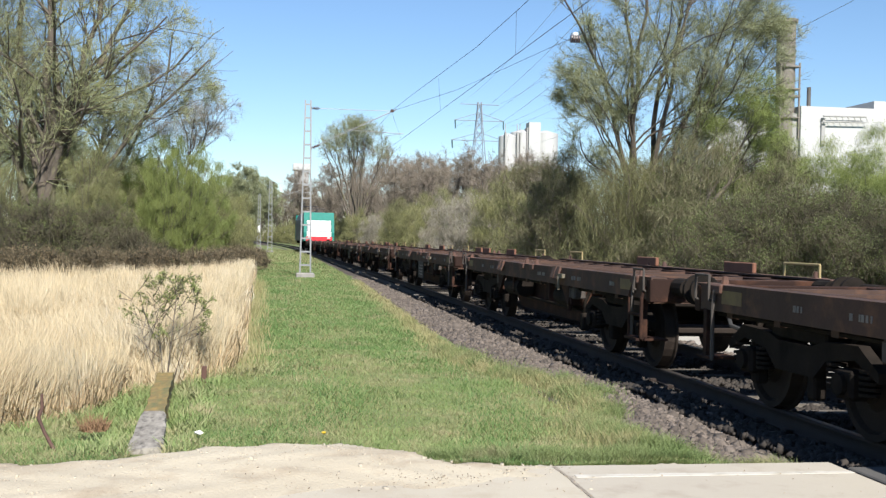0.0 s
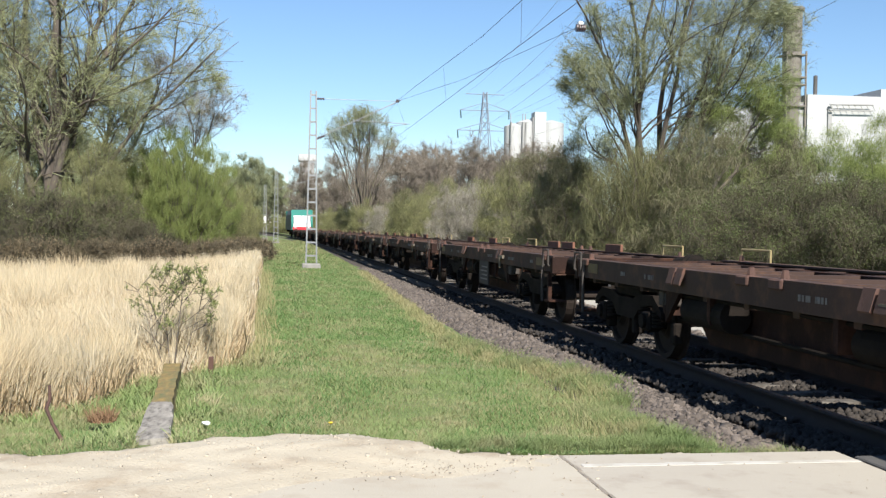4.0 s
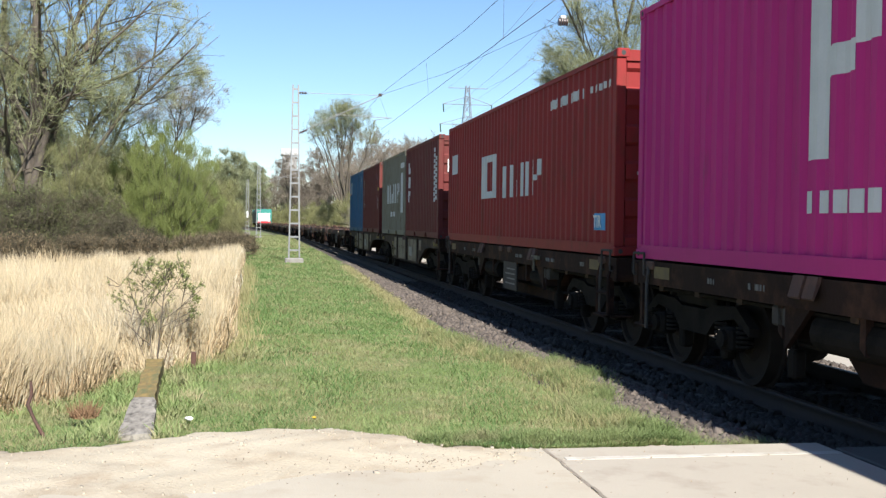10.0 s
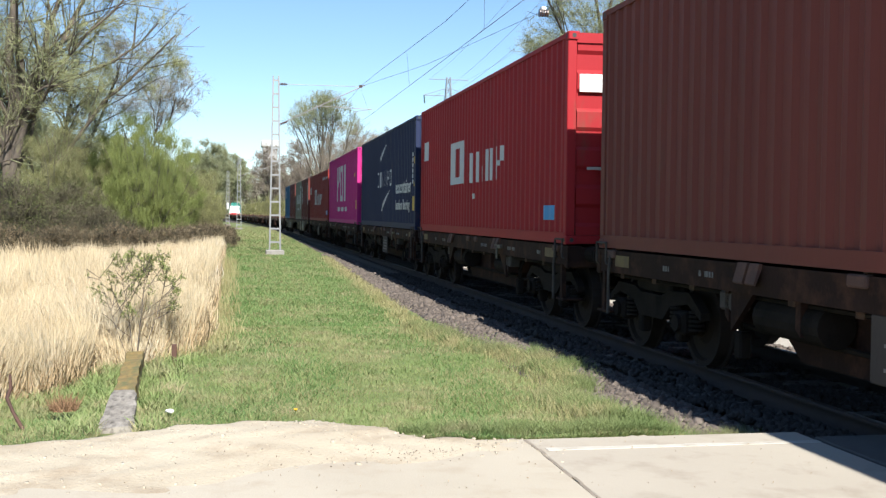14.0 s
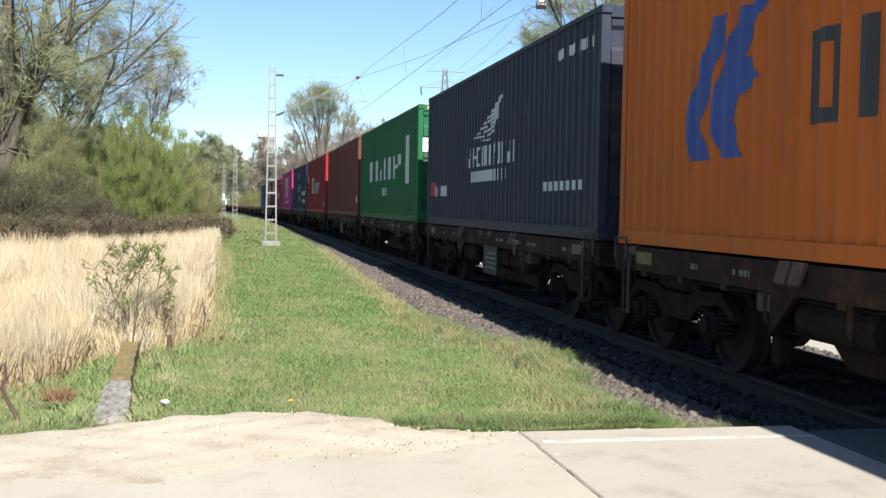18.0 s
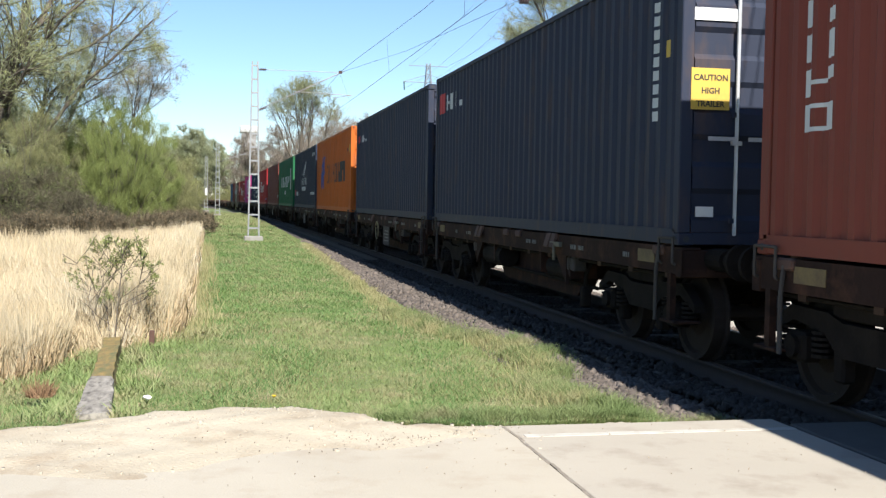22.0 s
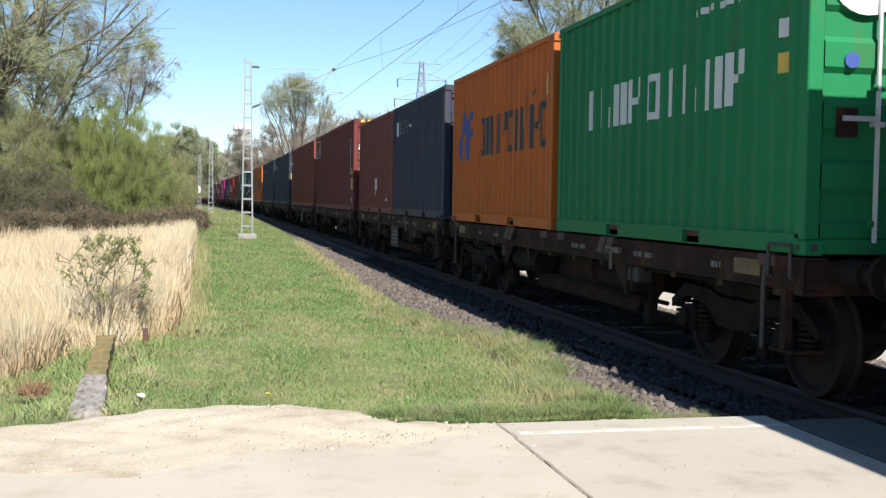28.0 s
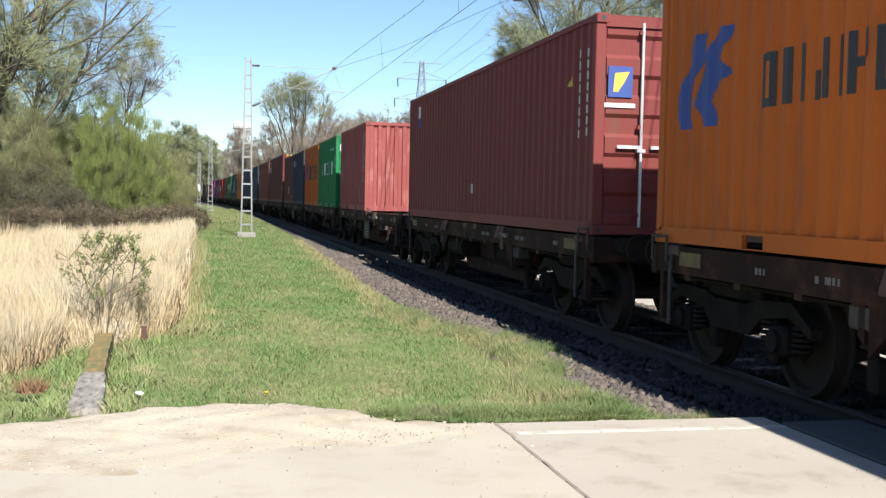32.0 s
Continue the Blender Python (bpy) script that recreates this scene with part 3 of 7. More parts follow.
def rear_marks():
    """Signs, labels and stripes on the doors that face the camera."""
    for i in (1, 3):
        for k in range(3):
            end_mark(BOXES[i], L20, "sign", WHITE, -0.99 + 0.2 * k, -0.83 + 0.2 * k, 1.66, 1.98)
    for k in range(3):
        end_mark(BOXES[5], L40, "sign", WHITE, -1.02 + 0.25 * k, -0.83 + 0.25 * k, 2.05, 2.32)
    end_mark(BOXES[5], L40, "writing", WHITE, -1.02, -0.30, 1.94, 1.98)
    for i, lines, x0, x1, z0, z1 in ((5, ("CAUTION", "96", "HIGH"), -1.05, -0.75, 1.26, 1.62), (13, ("CAUTION", "HIGH", "TRAILER"), -1.12, -0.72, 1.32, 1.72)):
        end_mark(BOXES[i], L40, "label", YELLOW, x0, x1, z0, z1)
        for k, tx in enumerate(lines):
            size = min((z1 - z0) / 3.4, (x1 - x0) / (0.72 * max(len(q) for q in lines)))
            ob = words(BOXES[i], tx, size, Matrix.Translation(((x0 + x1) / 2, -L40 / 2 + 0.009, z1 - (k + 0.92) * (z1 - z0) / 3.15)) @ Euler((radians(90), 0, 0)).to_matrix().to_4x4(), BLACKMARK)
            ob.data.align_x = "CENTER"
    end_mark(BOXES[7], L40, "panel", WHITE, -1.05, -0.45, 2.08, 2.32)
    end_mark(BOXES[9], L40, "panel", WHITE, -1.10, -0.55, 1.74, 2.08)
    end_mark(BOXES[9], L40, "writing", REDMARK, -1.02, -0.66, 1.94, 1.97, 0.004)
    end_mark(BOXES[15], L40, "panel", BLACKMARK, -1.10, -0.68, 1.90, 2.10)
    end_mark(BOXES[15], L40, "writing", WHITE, -1.06, -0.72, 1.92, 1.99, 0.004)
    end_mark(BOXES[15], L40, "label", YELLOW, -1.06, -0.72, 2.02, 2.08, 0.004)
    part("label", prism(bmesh.new(), [(-1.04, 1.27), (-0.84, 1.27), (-0.94, 1.46)], "y", -L40 / 2 + 0.012, -L40 / 2 + 0.026), YELLOW, BOXES[15])
    end_mark(BOXES[13], L40, "panel", WHITE, -1.10, -0.62, 2.18, 2.30)
    end_mark(BOXES[13], L40, "label", WHITE, -1.04, -0.86, 0.28, 0.38)
    end_mark(BOXES[21], L40, "panel", BLUEMARK, -1.06, -0.76, 1.62, 1.98)
    part("emblem_shape", prism(bmesh.new(), [(-1.0, 1.68), (-0.94, 1.68), (-0.86, 1.80), (-0.80, 1.92), (-0.98, 1.90)], "y", -L40 / 2 + 0.008, -L40 / 2 + 0.02), YELLOW, BOXES[21])
    end_mark(BOXES[21], L40, "writing", WHITE, -1.10, -0.72, 1.50, 1.55)
    for i, x, z, r, mm in ((19, -0.74, 2.16, 0.34, WHITE), (19, -0.86, 1.48, 0.06, BLUEMARK)):
        part("emblem_shape", rod(bmesh.new(), (x, -L20 / 2 + 0.026, z), (x, -L20 / 2 + 0.012, z), r, 28), mm, BOXES[i])
    end_mark(BOXES[19], L20, "panel", STEEL_DARK, -0.98, -0.80, 0.90, 1.12)
    end_mark(BOXES[11], L40, "label", YELLOW, -0.60, -0.40, 1.95, 2.2)
    for i in (5, 9, 13, 15):
        for k in range(8):
            end_mark(BOXES[i], L40, "height_stripe", YELLOW if k % 2 == 0 else BLACKMARK, -1.0 + 0.11 * k, -0.89 + 0.11 * k, HIGH - 0.12, HIGH - 0.04, 0.016)
    # upright code on the plain ribbed end
    for k in range(10):
        end_mark(BOXES[20], L20, "writing", WHITE, 0.795, 0.845, 0.92 + 0.14 * k, 1.01 + 0.14 * k, 0.0)


def load_train():
    for i, (front, L, H, pm, label, pockets, rear) in enumerate(CARGO):
        c = container(label, L, H, pm, MARKS.get(i, ()), rear, pockets)
        BOXES.append(c)
        on_train(c, front - L / 2, DECK)


# ---------------- wagons ----------------
def bogie(parent, y):
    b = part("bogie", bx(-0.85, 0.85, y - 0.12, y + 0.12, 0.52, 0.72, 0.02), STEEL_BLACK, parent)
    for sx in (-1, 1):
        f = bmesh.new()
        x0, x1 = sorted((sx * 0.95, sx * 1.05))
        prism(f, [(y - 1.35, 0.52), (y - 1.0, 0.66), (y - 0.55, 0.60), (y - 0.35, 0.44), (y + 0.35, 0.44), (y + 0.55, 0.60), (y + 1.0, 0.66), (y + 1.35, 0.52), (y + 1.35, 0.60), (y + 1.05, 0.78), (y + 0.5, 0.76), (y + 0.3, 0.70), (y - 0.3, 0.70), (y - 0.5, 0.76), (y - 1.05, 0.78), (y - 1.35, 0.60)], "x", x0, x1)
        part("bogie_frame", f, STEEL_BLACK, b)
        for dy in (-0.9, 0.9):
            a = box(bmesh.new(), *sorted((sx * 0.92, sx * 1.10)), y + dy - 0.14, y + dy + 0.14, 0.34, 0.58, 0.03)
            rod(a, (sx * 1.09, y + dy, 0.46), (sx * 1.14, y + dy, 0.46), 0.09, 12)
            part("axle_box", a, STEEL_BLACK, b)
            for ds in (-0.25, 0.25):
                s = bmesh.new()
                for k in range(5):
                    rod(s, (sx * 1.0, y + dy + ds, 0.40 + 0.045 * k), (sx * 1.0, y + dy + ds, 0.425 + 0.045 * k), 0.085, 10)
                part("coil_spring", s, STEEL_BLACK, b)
    # wheel colour darkened too, for the shade between the bogie frames
    WH = mat("shaded_wheel_steel", (0.018, 0.014, 0.012), (0.035, 0.026, 0.021), 0.8, 0.0, 3, 40, 0.2, spec=0.15)
    for dy in (-0.9, 0.9):
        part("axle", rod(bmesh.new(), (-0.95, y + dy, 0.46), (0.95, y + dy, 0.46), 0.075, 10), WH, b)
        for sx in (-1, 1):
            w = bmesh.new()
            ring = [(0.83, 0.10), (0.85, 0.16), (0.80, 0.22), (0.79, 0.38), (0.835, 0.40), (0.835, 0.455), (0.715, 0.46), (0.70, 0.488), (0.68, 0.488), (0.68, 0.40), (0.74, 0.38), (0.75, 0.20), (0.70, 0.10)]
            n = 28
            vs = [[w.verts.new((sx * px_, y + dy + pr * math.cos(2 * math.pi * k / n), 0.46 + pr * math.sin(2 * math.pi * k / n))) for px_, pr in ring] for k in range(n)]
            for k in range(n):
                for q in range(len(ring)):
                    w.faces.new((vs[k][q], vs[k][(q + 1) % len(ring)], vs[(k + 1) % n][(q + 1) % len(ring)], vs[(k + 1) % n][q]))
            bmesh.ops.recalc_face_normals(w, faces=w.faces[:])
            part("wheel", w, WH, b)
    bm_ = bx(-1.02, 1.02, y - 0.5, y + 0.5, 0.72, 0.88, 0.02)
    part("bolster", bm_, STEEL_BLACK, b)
    return b


def buffers(w, L, ends=(-1, 1)):
    for sy in ends:
        e = sy * L / 2
        part("headstock", bx(-1.22, 1.22, min(e, e - sy * 0.14), max(e, e - sy * 0.14), 0.86, 1.13, 0.01), STEEL_DARK, w)
        for sx in (-1, 1):
            b = bmesh.new()
            rod(b, (sx * 0.875, e, 1.04), (sx * 0.875, e + sy * 0.32, 1.04), 0.11, 12)
            rod(b, (sx * 0.875, e + sy * 0.30, 1.04), (sx * 0.875, e + sy * 0.55, 1.04), 0.075, 12)
            rod(b, (sx * 0.875, e + sy * 0.55, 1.04), (sx * 0.875, e + sy * 0.60, 1.04), 0.17, 20)
            part("buffer", b, STEEL_BLACK, w)
        part("draw_hook", bx(-0.05, 0.05, min(e, e + sy * 0.4), max(e, e + sy * 0.4), 0.95, 1.07, 0.02), STEEL_BLACK, w)
        for sx in (-1, 1):
            part("brake_hose", rods([(sx * 0.3, e, 0.85), (sx * 0.33, e + sy * 0.25, 0.62), (sx * 0.2, e + sy * 0.5, 0.55)], 0.025, 6), RUBBER, w)
        part("foot_step", bx(-1.24, -0.95, min(e - sy * 0.1, e - sy * 0.45), max(e - sy * 0.1, e - sy * 0.45), 0.40, 0.43, 0.006), STEEL_DARK, w)
        part("step_hanger", bx(-1.22, -1.16, min(e - sy * 0.24, e - sy * 0.32), max(e - sy * 0.24, e - sy * 0.32), 0.42, 0.90), STEEL_DARK, w)


def flat_wagon(L, label, plate=True, ladder=True, group="container wagons", belly=True, hoops=False, flaps=(), bo=1.85, be=3.3):
    w = thing("container_wagon", label, "railway wagon", group=group)
    h = L / 2
    for sx in (-1, 1):
        s = bmesh.new()
        prism(s, [(sx * 1.21, 0.89), (sx * 1.21, 1.152), (sx * 1.02, 1.152), (sx * 1.02, 1.13), (sx * 1.19, 1.13), (sx * 1.19, 0.912), (sx * 1.04, 0.912), (sx * 1.04, 0.89)], "y", -h, h)
        # empty wagons take the sunlit steel, loaded ones the shaded steel
        part("side_sill", s, STEEL_DECK if hoops else STEEL_DARK, w)
        x0, x1 = sorted((sx * 0.62, sx * 0.80))
        part("centre_sill", prism(bmesh.new(), [(-h, 0.92), (-h + be, 0.90), (-h + be + 0.8, 0.31), (h - be - 0.8, 0.31), (h - be, 0.90), (h, 0.92), (h, 1.12), (-h, 1.12)], "x", x0, x1), STEEL_DARK, w)
        for k in range(2):
            yy = (-1, 1)[k] * (h - 3.9)
            tri = bmesh.new()
            x0, x1 = sorted((sx * 1.19, sx * 0.9))
            prism(tri, [(yy - 0.22, 0.90), (yy + 0.22, 0.90), (yy + 0.22 * (1 if k else -1), 0.52)], "x", *sorted((sx * 1.12, sx * 1.17)))
            part("gusset", tri, STEEL_DARK, w)
        for yy in (-h + 0.55, -0.35, 0.35, h - 0.55):
            sp = bmesh.new()
            box(sp, *sorted((sx * 1.06, sx * 1.24)), yy - 0.13, yy + 0.13, 1.06, 1.158, 0.015)
            rod(sp, (sx * 1.13, yy, 1.15), (sx * 1.13, yy, 1.235), 0.045, 8, 0.03)
            part("spigot", sp, RUST, w)
    for yy in np.linspace(-h + 0.6, h - 0.6, 12):
        part("cross_member", bx(-1.1, 1.1, yy - 0.06, yy + 0.06, 0.82, 1.12), STEEL_DECK, w)
    buffers(w, L)
    bogie(w, -h + bo)
    bogie(w, h - bo)
    if plate:
        p = part("data_plate", bx(-1.205, -1.175, -0.80, 0.20, 0.40, 0.89, 0.008), mat("grey_brown_plate", (0.048, 0.036, 0.030), (0.028, 0.022, 0.019), 0.8, 0, 2, 30, 0.2), w, "grey-brown plate with worn white lines")
        b = bmesh.new()
        for k in range(4):
            box(b, -1.212, -1.206, -0.70, 0.02 - 0.12 * (k % 2), 0.50 + 0.085 * k, 0.525 + 0.085 * k)
        part("plate_writing", b, mat("faded_plate_lines", (0.24, 0.22, 0.20), (0.15, 0.13, 0.12), 0.8, 0, 6, 40, 0.1), p)
    for yy, wd in ((h - 3.2, 0.35), (h - 2.2, 0.2), (-1.0, 0.5), (-h + 3.2, 0.6), (-h + 1.5, 0.25)):
        b = bmesh.new()
        for k in range(max(3, int(wd / 0.055))):
            if k % 5 != 4:
                box(b, -1.2165, -1.2115, yy - wd / 2 + 0.055 * k, yy - wd / 2 + 0.055 * k + 0.022 + 0.012 * (k % 3), 0.99, 1.045)
        tagged(part("sill_writing", b, mat("worn_letter_grey", (0.20, 0.185, 0.17), (0.08, 0.072, 0.065), 0.8, 0, 20, 60, 0.1), w), kind="stuff")
    t = rod(bmesh.new(), (-0.99, 1.0, 0.70), (-0.99, 2.1, 0.70), 0.17, 16)
    part("air_tank", rod(bmesh.new(), (-0.99, -2.4, 0.70), (-0.99, -1.5, 0.70), 0.15, 16), STEEL_BLACK, w)
    part("air_tank", t, STEEL_BLACK, w)
    lv = bmesh.new()
    rods([(-1.22, -h + 3.9, 1.02), (-1.27, -h + 3.9, 1.02), (-1.27, -h + 3.9, 0.82)], 0.022, 6, lv)
    box(lv, -1.27, -1.22, -h + 3.7, -h + 4.1, 1.0, 1.06)
    part("brake_lever", lv, mat("pale_yellow_paint", (0.16, 0.135, 0.09), (0.09, 0.075, 0.055), 0.7, 0, 6, 40, 0.2), w)
    if ladder:
        l = rods([(-1.23, -h + 0.15, 1.05), (-1.27, -h + 0.15, 0.9), (-1.27, -h + 0.15, 0.42), (-1.27, -h + 0.58, 0.42), (-1.27, -h + 0.58, 0.9), (-1.23, -h + 0.58, 1.05)], 0.022, 8)
        rod(l, (-1.27, -h + 0.15, 0.70), (-1.27, -h + 0.58, 0.70), 0.02)
        box(l, -1.33, -1.12, -h + 0.15, -h + 0.58, 0.40, 0.43)
        part("step_ladder", l, STEEL_DARK, w)
    if hoops:
        for sy in (-1, 1):
            hh = rods([(1.15, sy * (h - 0.5), 1.14), (1.15, sy * (h - 0.5), 1.32), (1.15, sy * (h - 1.45), 1.32), (1.15, sy * (h - 1.45), 1.14)], 0.016, 8)
            part("hand_rail", hh, mat("faded_yellow_rail", (0.36, 0.28, 0.13), (0.24, 0.18, 0.09), 0.7, 0, 6, 40, 0.2), w, "faded yellow hand rail")
    GREYBAR = mat("dusty_grey_bar", (0.085, 0.073, 0.064), (0.045, 0.038, 0.034), 0.8, 0, 6, 40, 0.2, spec=0.2)
    for sy in (-1, 1):
        e = sy * (h - 0.12)
        part("grab_loop", rods([(-1.225, e, 0.98), (-1.26, e, 1.0), (-1.26, e, 1.24), (-1.26, e - sy * 0.34, 1.24), (-1.26, e - sy * 0.34, 1.0), (-1.225, e - sy * 0.34, 0.98)], 0.014, 6), GREYBAR, w)
        part("ladder_stile", rods([(-1.23, e - sy * 0.42, 1.1), (-1.25, e - sy * 0.42, 0.9), (-1.25, e - sy * 0.42, 0.40)], 0.02, 6), GREYBAR, w)
        part("corner_patch", bx(-1.2165, -1.2105, min(e - sy * 0.55, e - sy * 1.0), max(e - sy * 0.55, e - sy * 1.0), 0.97, 1.10), mat("dirty_ochre_paint", (0.20, 0.14, 0.05), (0.09, 0.06, 0.035), 0.8, 0, 5, 40, 0.2), w, "worn ochre warning patch")
        for dy in (0.9, 2.0, 3.4):
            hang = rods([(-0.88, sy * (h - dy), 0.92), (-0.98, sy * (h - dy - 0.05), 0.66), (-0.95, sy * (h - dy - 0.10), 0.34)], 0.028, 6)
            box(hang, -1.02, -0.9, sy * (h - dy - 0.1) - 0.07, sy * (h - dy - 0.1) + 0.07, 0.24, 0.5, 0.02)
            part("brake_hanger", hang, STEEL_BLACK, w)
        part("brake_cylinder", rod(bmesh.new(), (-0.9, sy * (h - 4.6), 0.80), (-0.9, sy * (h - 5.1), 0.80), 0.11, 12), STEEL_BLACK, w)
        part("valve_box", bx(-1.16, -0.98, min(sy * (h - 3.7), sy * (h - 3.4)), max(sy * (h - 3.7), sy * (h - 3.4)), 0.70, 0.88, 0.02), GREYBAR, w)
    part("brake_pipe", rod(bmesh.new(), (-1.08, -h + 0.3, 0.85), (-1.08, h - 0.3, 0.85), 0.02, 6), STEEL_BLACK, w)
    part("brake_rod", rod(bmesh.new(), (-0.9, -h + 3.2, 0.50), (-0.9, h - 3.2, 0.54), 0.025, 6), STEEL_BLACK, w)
    for yy in (-2.6, -1.3, 1.3, 2.6):
        part("sill_bracket", prism(bmesh.new(), [(yy - 0.04, 0.89), (yy + 0.04, 0.89), (yy + 0.04, 0.66), (yy - 0.04, 0.60)], "x", -1.16, -0.8), STEEL_DARK, w)
    for yy in (2.15, 1.92, -1.92, -2.15):
        part("folded_flap", prism(bmesh.new(), [(-1.20, 1.165), (-1.235, 1.165), (-1.285, 0.99), (-1.27, 0.975), (-1.22, 1.10)], "y", yy - 0.09, yy + 0.09), RUST, w, "folded rusty stop flap")
    for (yy, sx) in flaps:
        f = bx(*sorted((sx * 1.16, sx * 1.10)), yy - 0.5, yy + 0.5, 1.15, 1.30, 0.012)
        part("stop_flap", f, RUST_LIT, w, "raised rust-orange stop flap")
    return w


def hand_wheel(w, y, z, r=0.235):
    """Brake hand wheel at the wagon's side: one bent rim, a hub and three spokes."""
    rim, n, k = bmesh.new(), 28, 6
    vs = [[rim.verts.new((-1.29 + 0.016 * math.cos(b), y + (r + 0.016 * math.sin(b)) * math.cos(a), z + (r + 0.016 * math.sin(b)) * math.sin(a))) for b in (2 * math.pi * j / k for j in range(k))] for a in (2 * math.pi * i / n for i in range(n))]
    for i in range(n):
        for j in range(k):
            rim.faces.new((vs[i][j], vs[i][(j + 1) % k], vs[(i + 1) % n][(j + 1) % k], vs[(i + 1) % n][j]))
    bmesh.ops.recalc_face_normals(rim, faces=rim.faces[:])
    wheel = part("hand_wheel", rim, mat("dull_yellow_rim", (0.30, 0.235, 0.11), (0.17, 0.13, 0.07), 0.7, 0, 6, 40, 0.2), w, "brake hand wheel with a faded yellow rim")
    part("hub", rod(bmesh.new(), (-1.0, y, z), (-1.31, y, z), 0.03, 8), STEEL_BLACK, wheel)
    for q in range(3):
        a = 2 * math.pi * q / 3 + 0.5
        part("spoke", rod(bmesh.new(), (-1.27, y, z), (-1.29, y + r * math.cos(a), z + r * math.sin(a)), 0.013, 6), STEEL_DARK, wheel)


def fish_wagon(L, label, gear, ends):
    """Wagon with deep pale side plates between its bogies."""
    w = thing("container_wagon", label, "railway wagon", group="container wagons")
    h = L / 2
    PALE = mat("pale_grey_wagon", (0.26, 0.215, 0.145), (0.15, 0.115, 0.075), 0.75, 0, 1.5, 30, 0.25, (0.07, 0.045, 0.03), 0.5, 1.8)
    BROWN = mat("rust_brown_wagon", (0.055, 0.035, 0.025), (0.028, 0.019, 0.015), 0.8, 0, 2, 30, 0.25, (0.12, 0.085, 0.055), 0.35, 1.6, spec=0.2)
    arch = [(2.7 + 1.7 * u, 0.41 + 0.49 * math.sin(u * math.pi / 2)) for u in (0, 0.15, 0.3, 0.45, 0.6, 0.8, 1.0)]
    for sx in (-1, 1):
        s = bmesh.new()
        x0, x1 = sorted((sx * 1.20, sx * 1.13))
        prism(s, [(-h, 0.93)] + [(-y_, z_) for y_, z_ in arch[::-1]] + arch + [(h, 0.93), (h, 1.13), (-h, 1.13)], "x", x0, x1)
        part("side_plate", s, BROWN, w, "deep rust-brown side plate with arches over the bogies")
        for ya, yb, za, zb in ((-2.35, -0.75, 0.46, 1.08), (0.0, 1.55, 0.45, 1.09), (1.95, 2.55, 0.50, 1.09), (-3.3, -2.9, 0.80, 1.08)):
            part("side_panel", bx(*sorted((sx * 1.20, sx * 1.215)), ya, yb, za, zb, 0.006), PALE, w, "pale worn panel with rust stains")
        for ya in (-0.45, 1.75, -2.65):
            part("stiffener", bx(*sorted((sx * 1.20, sx * 1.24)), ya - 0.05, ya + 0.05, 0.44, 1.12, 0.006), BROWN, w)
        for ya in (0.35, 0.8, 1.25):
            part("rivet_plate", bx(*sorted((sx * 1.215, sx * 1.222)), ya - 0.03, ya + 0.03, 0.78, 0.86), BROWN, w)
        part("top_flange", bx(*sorted((sx * 1.225, sx * 1.0)), -h, h, 1.13, 1.155), STEEL_DARK, w)
        for yy in (-h + 0.5, -0.2, 0.2, h - 0.5):
            part("spigot", bx(*sorted((sx * 1.06, sx * 1.25)), yy - 0.12, yy + 0.12, 1.04, 1.16, 0.015), RUST, w)
    for yy in np.linspace(-h + 0.6, h - 0.6, 8):
        part("cross_member", bx(-1.12, 1.12, yy - 0.06, yy + 0.06, 0.93, 1.12), STEEL_DECK, w)
    part("centre_sill", prism(bmesh.new(), [(-h, 0.70), (-3.9, 0.62), (-3.3, 0.42), (3.3, 0.42), (3.9, 0.62), (h, 0.70), (h, 1.12), (-h, 1.12)], "x", -0.35, 0.35), STEEL_DARK, w)
    buffers(w, L, ends)
    for y_ in gear:
        bogie(w, y_)
    hz = bmesh.new()
    for k in range(5):
        prism(hz, [(h - 0.95 + 0.14 * k, 0.97), (h - 0.88 + 0.14 * k, 0.97), (h - 0.80 + 0.14 * k, 1.08), (h - 0.87 + 0.14 * k, 1.08)], "x", -1.212, -1.204)
        prism(hz, [(-h + 0.35 + 0.14 * k, 0.97), (-h + 0.42 + 0.14 * k, 0.97), (-h + 0.50 + 0.14 * k, 1.08), (-h + 0.43 + 0.14 * k, 1.08)], "x", -1.212, -1.204)
    part("hazard_stripe", hz, mat("dirty_yellow", (0.30, 0.22, 0.06), (0.14, 0.10, 0.04), 0.8, 0, 5, 40, 0.2), w, "yellow warning stripes")
    hand_wheel(w, 2.25, 0.72)
    part("sign_plate", bx(-1.221, -1.2155, -1.55, -0.95, 0.60, 0.86), mat("dim_grey_plate", (0.30, 0.29, 0.26), (0.22, 0.21, 0.18), 0.7, 0, 4, 40, 0.2), w)
    return w


